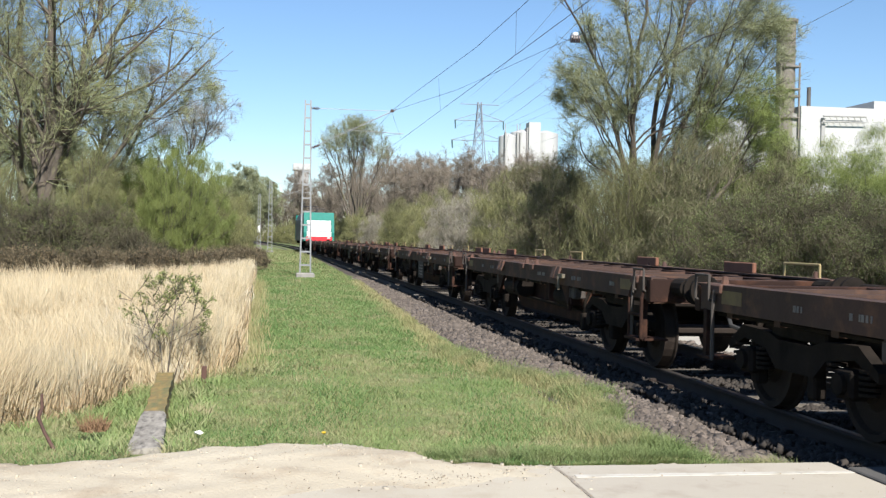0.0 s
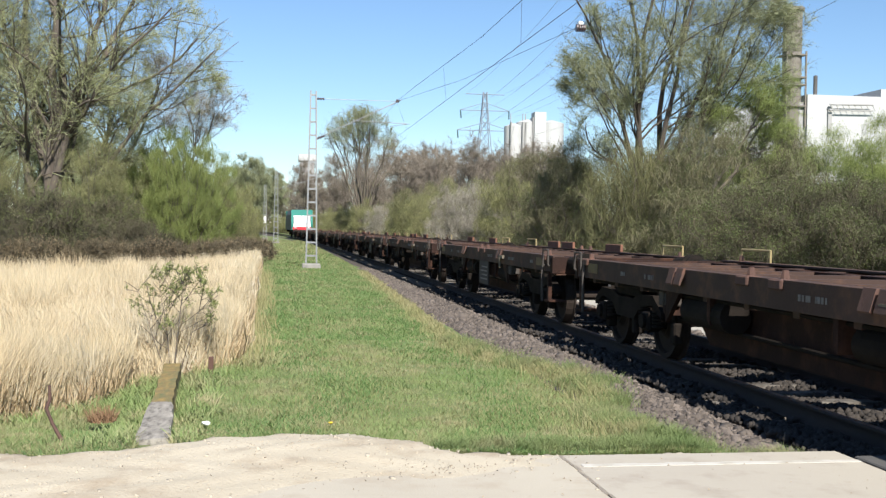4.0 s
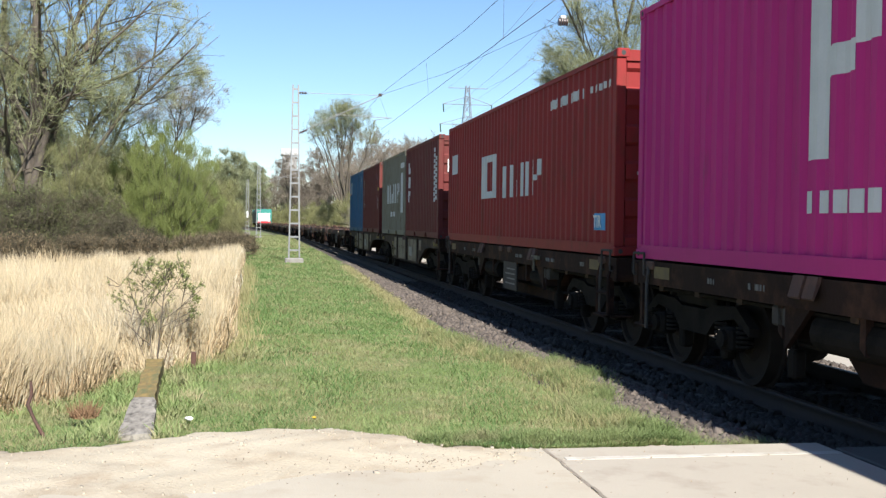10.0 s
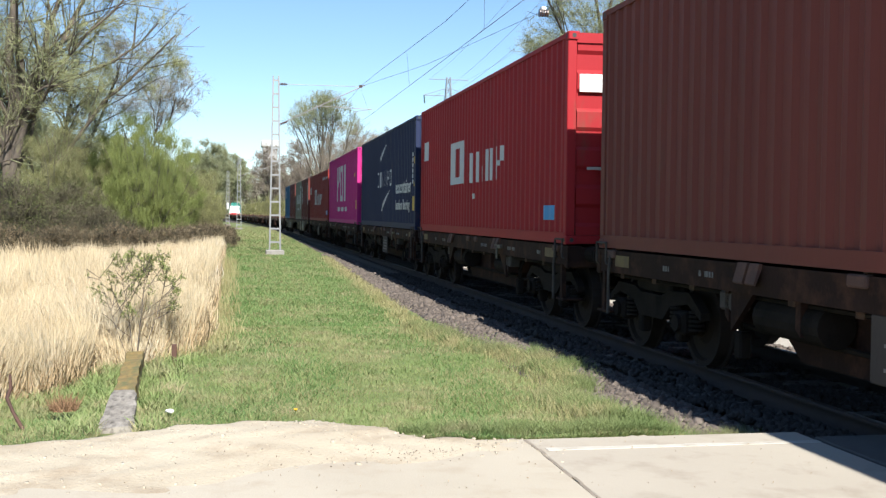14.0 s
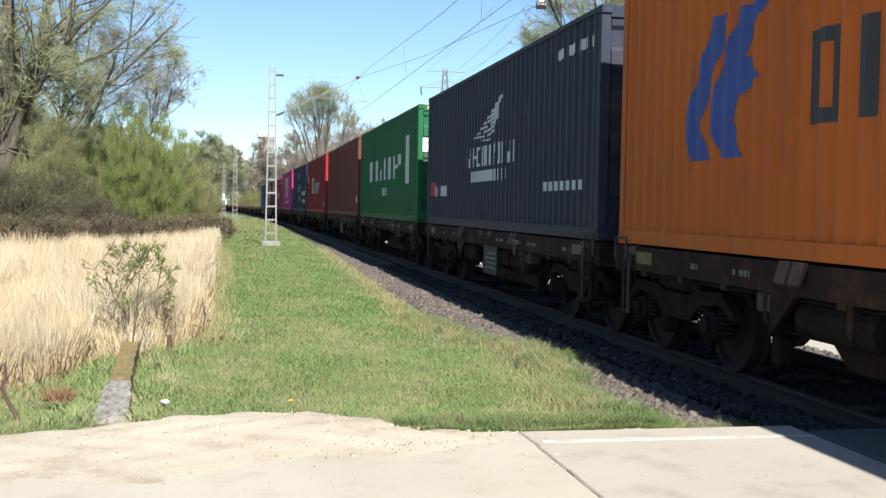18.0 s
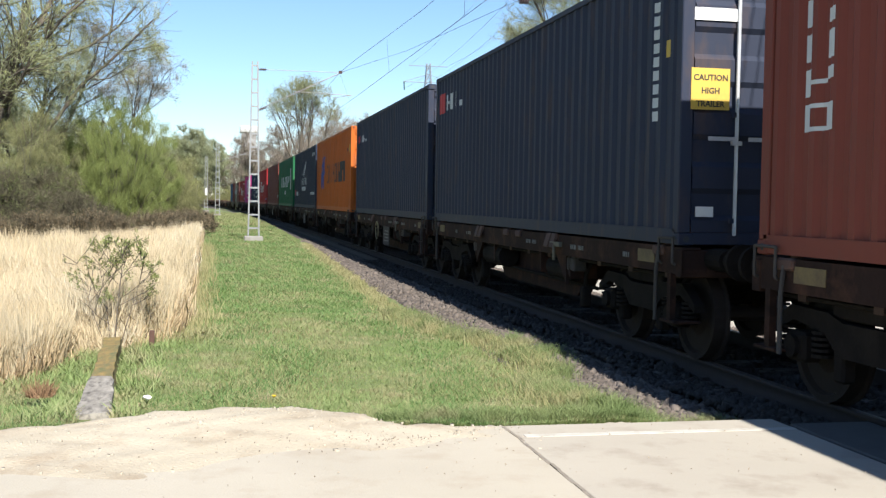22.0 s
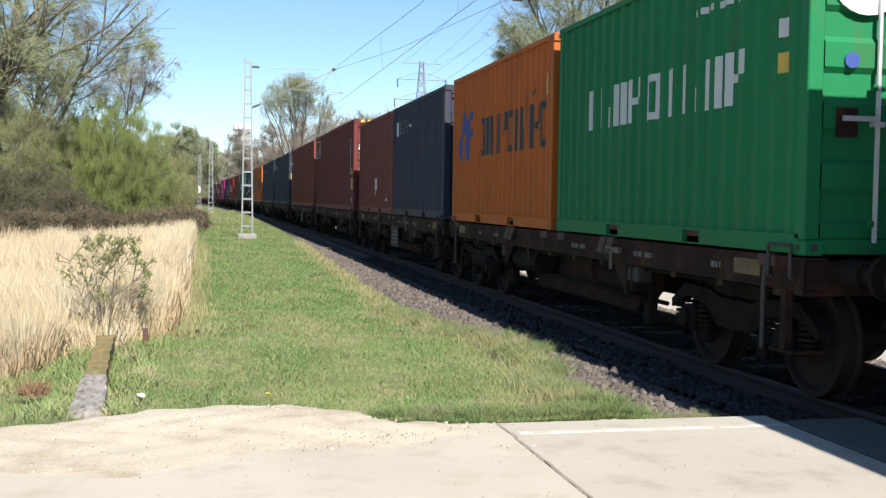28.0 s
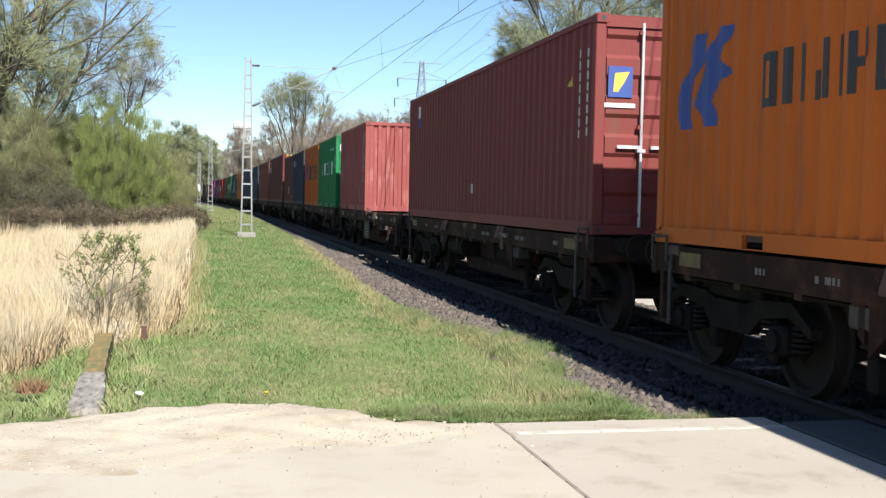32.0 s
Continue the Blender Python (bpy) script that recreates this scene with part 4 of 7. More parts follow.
def couple_train():
    """The wagons under the boxes and the empty ones behind the engine."""
    fw = fish_wagon(12.75, "rust-brown articulated container wagon with pale worn panels", (4.95, -6.6), (1,))
    on_train(fw, -6.1, 0)
    f2 = fish_wagon(12.75, "rear half of the rust-brown articulated container wagon", (-4.95,), (-1,))
    on_train(f2, -19.3, 0)
    first = flat_wagon(12.35, "dark brown container wagon with a ladder step", True, True, bo=1.4, be=3.5)
    second = flat_wagon(12.35, "dark brown container wagon carrying a container", False, False, bo=1.4, be=3.5)
    front40 = [r[0] for r in CARGO if r[1] == L40]
    proto = {True: first, False: second}
    used = set()
    places = [(f - L40 / 2, k % 2 == 0) for k, f in enumerate(front40[:12])] + [(-186.78 - 6.1, True), (-199.74 - 6.15, False), (-213.49 - 6.1, True), (-226.66 - 6.1, False), (-240.71 - 6.1, True)]
    for place, kind in places:
        w = proto[kind] if kind not in used else copy_thing(proto[kind], Matrix.Identity(4))
        used.add(kind)
        on_train(w, place, 0)
        if abs(place + 139.43) < 1:
            hand_wheel(w, 0.8, 0.76)
    e1 = flat_wagon(12.4, "empty rust-brown flat container wagon in the sun", True, False, "empty wagons", True, True, ((1.5, 1), (2.8, 1), (-2.0, 1)))
    e2 = flat_wagon(12.4, "empty rust-brown flat container wagon with raised flaps", False, True, "empty wagons", True, True, ((0.5, 1), (-3.4, 1)))
    for k in range(12):
        w = (e1, e2)[k % 2] if k < 2 else copy_thing((e1, e2)[k % 2], Matrix.Identity(4))
        on_train(w, 1.9 + 13.75 * k + 6.875, 0)


def engine():
    """Electric engine at the head of the train, seen from its rear cab."""
    e = thing("electric_locomotive", "turquoise, white and red electric locomotive", "locomotive")
    TURQ = mat("turquoise_paint", (0.010, 0.165, 0.13), (0.008, 0.13, 0.105), 0.6, 0, 2, 30, 0.05, spec=0.25)
    CREAM = mat("cab_white", (0.624, 0.624, 0.6084), (0.5772, 0.5772, 0.5616), 0.4, 0, 2, 30, 0.05)
    CABRED = mat("cab_red", (0.55, 0.03, 0.04), (0.45, 0.03, 0.04), 0.4, 0, 2, 30, 0.05)
    DARK = mat("engine_grey", (0.05, 0.05, 0.055), (0.035, 0.035, 0.04), 0.6, 0, 2, 30, 0.1)
    h = 9.4
    bm = bmesh.new()
    prism(bm, [(-1.49, 1.1), (1.49, 1.1), (1.49, 3.3), (1.25, 3.95), (-1.25, 3.95), (-1.49, 3.3)], "y", -h + 1.2, h - 1.2)
    part("body", bm, DARK, e, "dark grey engine body")
    for sy in (-1, 1):
        b = bmesh.new()
        prism(b, [(sy * (h - 1.2), 1.1), (sy * h, 1.1), (sy * h, 1.95), (sy * (h - 0.35), 3.1), (sy * (h - 0.8), 3.95), (sy * (h - 1.2), 3.95)], "x", -1.49, 1.49)
        part("cab", b, TURQ, e, "turquoise cab shell")
        part("front_panel", prism(bmesh.new(), [(sy * (h + 0.012), 1.55), (sy * (h + 0.012), 1.96), (sy * (h - 0.337), 3.13), (sy * (h - 0.36), 3.13), (sy * (h - 0.03), 1.55)], "x", -1.2, 1.2), CREAM, e, "white cab front")
        part("front_apron", bx(-1.3, 1.3, min(sy * h, sy * (h + 0.02)), max(sy * h, sy * (h + 0.02)), 1.12, 1.54), CABRED, e, "red apron")
        for x in (-0.62, 0.62):
            # pale blue-white base colour stands in for the sky mirrored in the glass
            part("windscreen", prism(bmesh.new(), [(sy * (h - 0.02), 2.1), (sy * (h - 0.30), 3.02), (sy * (h - 0.33), 3.02), (sy * (h - 0.05), 2.1)], "x", x - 0.5, x + 0.5), mat("painted_reflection_glass", (0.55, 0.60, 0.64), (0.5, 0.55, 0.6), 0.08, 0, 2, 20, 0.0), e, "windscreen with a bright reflection put into its colour")
        for x in (-0.62, 0.62):
            for d in (-0.54, 0.54):
                part("window_seal", prism(bmesh.new(), [(sy * (h - 0.015), 2.06), (sy * (h - 0.31), 3.06), (sy * (h - 0.335), 3.06), (sy * (h - 0.05), 2.06)], "x", x + d - 0.035, x + d + 0.035), DARK, e)
        part("window_seal", bx(-1.2, 1.2, min(sy * (h - 0.01), sy * (h - 0.06)), max(sy * (h - 0.01), sy * (h - 0.06)), 2.02, 2.08), DARK, e)
        part("roof_gear", bx(-0.7, 0.7, min(sy * 2.0, sy * 5.0), max(sy * 2.0, sy * 5.0), 3.95, 4.12, 0.04), DARK, e)
        for x in (-1.35, 1.35):
            part("cab_pillar", prism(bmesh.new(), [(sy * (h + 0.014), 1.55), (sy * (h + 0.014), 1.95), (sy * (h - 0.335), 3.15), (sy * (h - 0.36), 3.15), (sy * (h - 0.03), 1.55)], "x", x - 0.15, x + 0.15), TURQ, e)
        for x in (-0.95, 0.95):
            part("headlight", bx(x - 0.16, x + 0.16, min(sy * h, sy * (h + 0.035)), max(sy * h, sy * (h + 0.035)), 1.36, 1.5, 0.02), mat("lamp_glass", (0.6, 0.6, 0.6), None, 0.2, 0, 3, 30, 0), e)
            b = rod(bmesh.new(), (x * 0.92, sy * h, 1.04), (x * 0.92, sy * (h + 0.6), 1.04), 0.1, 12)
            rod(b, (x * 0.92, sy * (h + 0.56), 1.04), (x * 0.92, sy * (h + 0.61), 1.04), 0.23, 16)
            part("buffer", b, STEEL_BLACK, e)
        part("buffer_beam", bx(-1.3, 1.3, min(sy * (h - 0.2), sy * (h - 0.02)), max(sy * (h - 0.2), sy * (h - 0.02)), 0.75, 1.15), STEEL_BLACK, e)
        p = rods([(-0.5, sy * 5.5, 3.85), (0, sy * 6.6, 4.25), (0.0, sy * 5.6, 4.9 if sy > 0 else 4.35)], 0.04, 6)
        rod(p, (-0.8, sy * 5.6, 4.9 if sy > 0 else 4.38), (0.8, sy * 5.6, 4.9 if sy > 0 else 4.38), 0.04, 6)
        part("pantograph", p, DARK, e)
        bogie(e, sy * 5.2)
    on_train(e, 167.6 + h, 0)



# painted signs on the sides: plain shapes in their colours
MARKS.update({
    0: [("panel", GREYMARK, [bar(-2.53, -2.01, 1.68, 2.20)]),
        ("emblem_shape", SKYMARK, [bar(-2.29, -2.05, 1.81, 2.13)]),
        ("label", ORANGEMARK, [bar(-2.82, -2.64, 1.63, 1.73)]),
        ("writing", GREYMARK, stack(2.08, 2.19, 1.74, 2.36, 4)),
        ("writing", GREYMARK, [bar(2.30, 2.50, 2.11, 2.32)]),
        ("mark", GREYMARK, [bar(1.78, 1.87, 0.59, 0.74)])],
    1: [("sign", GREYMARK, tower_signs(-2.60, -2.31, 0.99, 2.18, 3)),
        ("writing", GREYMARK, stack(2.10, 2.17, 0.88, 2.23, 10)),
        ("writing", GREYMARK, stack(2.45, 2.51, 0.89, 1.33, 3)),
        ("emblem_shape", YELLOW, [bar(2.44, 2.54, 1.58, 1.69)])],
    2: [("sign", GREYMARK, signs(-1.81, 1.83, 1.03, 1.65, 4)),
        ("writing", GREYMARK, blocks(-0.79, 0.64, 0.59, 0.75, 7)),
        ("panel", GREYMARK, [bar(1.95, 2.49, 0.70, 1.94)]),
        ("writing", GREYMARK, [bar(1.74, 2.64, 2.09, 2.25)])],
    3: [("sign", GREYMARK, tower_signs(-2.50, -2.19, 1.00, 2.24, 3)),
        ("writing", GREYMARK, stack(2.21, 2.33, 0.93, 2.34, 10)),
        ("writing", GREYMARK, stack(2.47, 2.60, 0.98, 2.12, 8))],
    4: [("panel", GREYMARK, [bar(-5.77, -4.99, 1.50, 1.93)]),
        ("sign", GREYMARK, signs(-2.27, -0.95, 0.88, 1.71, 1)),
        ("sign", GREYMARK, signs(-0.51, 2.49, 0.86, 1.43, 4)),
        ("writing", GREYMARK, blocks(2.83, 4.69, 2.13, 2.27, 10)),
        ("writing", GREYMARK, blocks(4.96, 5.87, 2.15, 2.24, 8)),
        ("panel", SKYMARK, [bar(5.19, 5.61, 0.32, 0.54)])],
    5: [("sign", GREYMARK, signs(-2.14, 2.15, 0.93, 2.45, 3)),
        ("writing", GREYMARK, blocks(-2.15, 2.11, 0.50, 0.68, 18)),
        ("label", YELLOW, [bar(5.40, 5.72, 0.58, 0.92)]),
        ("label", YELLOW, [(4.92, 5.04, 1.82, 1.82, 1.84, 1.99), (5.04, 5.15, 1.82, 1.82, 1.99, 1.84)]),
        ("writing", GREYMARK, stack(5.36, 5.47, 1.57, 2.51, 7)),
        ("writing", GREYMARK, stack(5.65, 5.74, 1.89, 2.49, 4))],
    6: [("emblem_shape", GREYMARK, swoosh(-0.97, 0.46, 2.02, 2.52, 0.34)),
        ("sign", GREYMARK, signs(-1.60, 1.81, 1.23, 1.71, 6)),
        ("emblem_shape", GREYMARK, swoosh(-0.52, 1.21, 0.49, 1.10, 0.34)),
        ("label", YELLOW, [bar(5.56, 5.87, 0.49, 0.86)]),
        ("label", YELLOW, [bar(5.76, 5.89, 1.70, 1.87)]),
        ("label", YELLOW, [(5.64, 5.76, 1.11, 1.11, 1.13, 1.31), (5.76, 5.88, 1.11, 1.11, 1.31, 1.13)]),
        ("writing", GREYMARK, stack(5.51, 5.59, 1.19, 2.03, 6))],
    7: [("panel", GREYMARK, [bar(-5.75, -5.03, 1.67, 2.11)]),
        ("sign", GREYMARK, signs(-2.29, -0.98, 1.02, 1.88, 1)),
        ("sign", GREYMARK, signs(-0.53, 2.52, 1.01, 1.58, 4)),
        ("mark", GREYMARK, [bar(-0.10, 0.04, 0.70, 0.80)]),
        ("panel", SKYMARK, [bar(4.90, 5.40, 0.33, 0.54)])],
    8: [("mark", GREYMARK, [bar(5.44, 5.99, 0.50, 0.73)])],
    9: [("sign", GREYMARK, signs(-3.94, 3.63, 1.17, 1.81, 4)),
        ("panel", GREYMARK, [bar(4.01, 4.56, 0.99, 2.24)]),
        ("writing", GREYMARK, blocks(-0.69, 0.48, 0.71, 0.94, 6))],
    10: [("sign", GREYMARK, signs(-1.80, 1.86, 1.14, 1.50, 12)),
        ("writing", GREYMARK, blocks(-1.38, 1.45, 0.86, 1.06, 11)),
        ("emblem_shape", GREYMARK, sail(-1.20, 1.05, 1.55, 2.20, 6)),
        ("writing", GREYMARK, blocks(-5.12, -3.77, 0.62, 0.84, 6)),
        ("panel", REDMARK, [bar(-5.68, -5.18, 0.64, 0.94)]),
        ("writing", GREYMARK, blocks(3.61, 5.40, 0.64, 0.77, 13, 0.5)),
        ("writing", GREYMARK, blocks(4.20, 5.80, 2.44, 2.58, 9, 0.5))],
    11: [("emblem_shape", BLUEMARK, wave_emblem(-4.30, 1.0, 0.87, 2.20)),
        ("sign", BLACKMARK, signs(-1.90, 4.42, 1.07, 1.80, 11)),
        ("label", BLACKMARK, [(4.95, 5.08, 2.08, 2.08, 2.10, 2.29), (5.08, 5.22, 2.08, 2.08, 2.29, 2.10)]),
        ("label", YELLOW, [bar(5.54, 5.75, 2.03, 2.30)])],
    12: [("panel", REDMARK, [bar(-5.80, -5.30, 2.20, 2.42)]),
        ("sign", GREYMARK, signs(-5.20, -4.25, 2.20, 2.40, 4)),
        ("writing", GREYMARK, blocks(-4.20, -3.73, 2.20, 2.27, 5))],
    13: [("panel", REDMARK, [bar(-5.81, -5.26, 2.15, 2.54)]),
        ("sign", GREYMARK, signs(-5.06, -4.07, 2.18, 2.48, 3)),
        ("writing", GREYMARK, blocks(-4.07, -3.61, 2.18, 2.29, 3)),
        ("writing", GREYMARK, stack(5.31, 5.41, 1.25, 2.50, 9)),
        ("label", YELLOW, [bar(5.61, 5.72, 1.87, 2.04)])],
    14: [("sign", GREYMARK, tower_signs(-5.48, -5.04, 0.96, 2.55, 6))],
    15: [("panel", WHITE, [bar(-5.90, -4.43, 2.01, 2.04), bar(-5.90, -4.43, 2.67, 2.70), bar(-5.90, -5.87, 2.04, 2.67), bar(-4.46, -4.43, 2.04, 2.67)]),
        ("panel", BLACKMARK, [bar(-5.86, -4.47, 2.05, 2.66)]),
        ("writing", WHITE, signs(-5.70, -4.60, 2.12, 2.34, 4)),
        ("label", YELLOW, [(-5.65, -5.14, 2.39, 2.39, 2.41, 2.63), (-5.14, -4.63, 2.39, 2.39, 2.63, 2.41)]),
        ("label", YELLOW, [bar(5.31, 5.63, 0.67, 1.03)]),
        ("label", YELLOW, [(5.38, 5.51, 1.16, 1.16, 1.18, 1.36), (5.51, 5.64, 1.16, 1.16, 1.36, 1.18)]),
        ("writing", GREYMARK, stack(5.19, 5.29, 1.15, 2.32, 9)),
        ("mark", GREYMARK, [bar(5.34, 5.57, 0.27, 0.42)])],
    16: [("panel", GREYMARK, [bar(0.02, 0.32, 0.62, 0.94)]),
        ("label", ORANGEMARK, [bar(0.01, 0.28, 0.48, 0.60)]),
        ("mark", GREYMARK, [bar(1.94, 2.07, 0.33, 0.40)]),
        ("writing", GREYMARK, stack(2.34, 2.41, 0.85, 1.70, 6))],
    17: [("sign", GREYMARK, signs(-2.65, -0.51, 1.89, 2.21, 4))],
    18: [("emblem_shape", BLUEMARK, wave_emblem(-2.58, 0.67, 1.09, 1.92)),
        ("sign", BLACKMARK, signs(-0.99, 2.78, 1.12, 1.74, 11)),
        ("label", BLACKMARK, [(1.98, 2.11, 1.87, 1.87, 1.89, 2.09), (2.11, 2.23, 1.87, 1.87, 2.09, 1.89)]),
        ("label", YELLOW, [bar(2.58, 2.77, 1.81, 2.09)])],
    19: [("sign", GREYMARK, signs(-2.00, 2.08, 1.23, 1.69, 9)),
        ("writing", GREYMARK, blocks(0.94, 2.11, 2.11, 2.17, 7)),
        ("label", YELLOW, [bar(2.52, 2.65, 1.42, 1.58)]),
        ("writing", GREYMARK, [bar(2.52, 2.63, 1.70, 1.85)])],
    20: [("writing", GREYMARK, stack(2.42, 2.50, 0.85, 2.30, 11)),
        ("writing", GREYMARK, stack(2.78, 2.86, 1.90, 2.34, 4)),
        ("label", YELLOW, [bar(2.76, 2.87, 1.48, 1.66)]),
        ("label", GREYMARK, [bar(2.75, 2.87, 1.18, 1.32)])],
    21: [("panel", WHITE, [bar(-5.20, -4.96, 2.12, 2.36)]),
        ("panel", BLUEMARK, [bar(-5.20, -4.96, 1.92, 2.115)]),
        ("emblem_shape", YELLOW, [(-5.17, -4.99, 2.15, 2.22, 2.22, 2.31)]),
        ("mark", GREYMARK, [bar(-0.10, 0.02, 0.50, 0.66)]),
        ("label", YELLOW, [(5.02, 5.13, 1.83, 1.83, 1.85, 1.99), (5.13, 5.24, 1.83, 1.83, 1.99, 1.85)]),
        ("writing", GREYMARK, stack(5.41, 5.53, 1.16, 2.27, 8)),
        ("writing", GREYMARK, stack(5.70, 5.82, 1.18, 2.25, 8))],
    22: [("emblem_shape", BLUEMARK, wave_emblem(-2.62, 0.69, 1.09, 1.95)),
        ("sign", BLACKMARK, signs(-1.01, 0.90, 1.18, 1.62, 6))],
})

load_train()
rear_marks()
words(BOXES[6], "ecocontainer", 0.52, on_side(2.62, 0.98), GREYMARK)
words(BOXES[6], "bamboo flooring", 0.38, on_side(2.62, 0.53), GREYMARK)
words(BOXES[4], "TIR", 0.22, on_side(5.22, 0.36) @ pose(0, 0, 0.002), WHITE)
couple_train()
engine()


# ---------------- plants ----------------
def unit(v):
    return v / np.maximum(np.linalg.norm(v, axis=-1, keepdims=True), 1e-9)


def tubes(name, P, R, sides, material, parent, label=""):
    """One mesh of tapered tubes along polylines: P (n, s, 3), R (n, s)."""
    n, s, _ = P.shape
    T = unit(np.gradient(P, axis=1))
    ref = np.where(np.abs(T[..., 2:3]) > 0.9, [[[1.0, 0, 0]]], [[[0, 0, 1.0]]])
    U = unit(np.cross(T, ref))
    V = np.cross(T, U)
    a = np.arange(sides) * 2 * np.pi / sides
    ring = P[:, :, None] + R[:, :, None, None] * (np.cos(a)[:, None] * U[:, :, None] + np.sin(a)[:, None] * V[:, :, None])
    i = (np.arange(n)[:, None, None] * s + np.arange(s - 1)[None, :, None]) * sides
    j, k = np.arange(sides), (np.arange(sides) + 1) % sides
    f = np.stack([i + j, i + k, i + sides + k, i + sides + j], -1).reshape(-1, 4)
    return piece(name, mesh_from(name, ring.reshape(-1, 3), f), material, parent, label)


def slivers(name, base, tip, width, material, parent=None, label=""):
    """Thin pointed blades from base to tip."""
    d = tip - base
    side = unit(np.cross(d, rng.normal(size=d.shape)))
    v = np.stack([base - side * width[:, None] / 2, base + side * width[:, None] / 2, tip], 1)
    f = np.arange(len(base) * 3).reshape(-1, 3)
    return piece(name, mesh_from(name, v.reshape(-1, 3), f), material, parent, label)


def leaves(name, pts, size, material, parent, label=""):
    """Small pointed leaf faces in random directions."""
    n = len(pts)
    a = unit(rng.normal(size=(n, 3)))
    b = unit(np.cross(a, rng.normal(size=(n, 3))))
    s = size * rng.uniform(0.5, 1.4, (n, 1))
    v = np.stack([pts - a * s, pts - b * s * 0.45, pts + a * s, pts + b * s * 0.45], 1)
    return piece(name, mesh_from(name, v.reshape(-1, 3), np.arange(4 * n).reshape(-1, 4)), material, parent, label)


def branches(start, way, length, radius, segs, wander, lift):
    n = len(start)
    P = np.empty((n, segs + 1, 3))
    P[:, 0] = start
    d = unit(way)
    for s in range(segs):
        d = unit(d + rng.normal(size=(n, 3)) * wander + np.array([0, 0, lift]))
        P[:, s + 1] = P[:, s] + d * (length / segs)[:, None]
    R = radius[:, None] * np.linspace(1, 0.35, segs + 1)[None]
    return P, R


def shoots(P, R, L, n, lo, angle, ratio, radius_ratio):
    """n children along each branch, from the share lo of its length upwards."""
    m, s, _ = P.shape
    t = rng.uniform(lo, 1.0, (m, n))
    x = t * (s - 1)
    i = np.minimum(x.astype(int), s - 2)
    fr = (x - i)[..., None]
    r = np.arange(m)[:, None]
    st = P[r, i] * (1 - fr) + P[r, i + 1] * fr
    d = unit(P[r, i + 1] - P[r, i])
    w = unit(d + unit(np.cross(d, rng.normal(size=d.shape))) * angle * rng.uniform(0.6, 1.3, (m, n, 1)))
    ln = (L[:, None] * ratio * (1.15 - 0.6 * t) * rng.uniform(0.6, 1.25, (m, n)))
    rad = R[r, i] * radius_ratio
    return st.reshape(-1, 3), w.reshape(-1, 3), ln.ravel(), rad.ravel()


def fit_crown(P, env):
    """Shorten branches that leave the crown's ellipsoids; the outline stays uneven."""
    lim = rng.uniform(0.78, 1.12, (len(P), 1)) ** 2
    best = np.full(len(P), 0.2)
    for f in (0.25, 0.4, 0.55, 0.7, 0.85, 1.0):
        Q = P[:, :1] + (P - P[:, :1]) * f
        ok = np.zeros(Q.shape[:2], bool)
        for e in env:
            ok |= (((Q - np.array(e[:3])) / np.array(e[3:])) ** 2).sum(-1) < lim
        best = np.where(ok[:, -1], f, best)
    return P[:, :1] + (P - P[:, :1]) * best[:, None, None], best


def prune(P, Q, L, env):
    """Fit branches into the crown and drop the stumps among them."""
    P, cut = fit_crown(P, env)
    ok = cut > 0.3
    return P[ok], Q[ok], (L * cut)[ok]


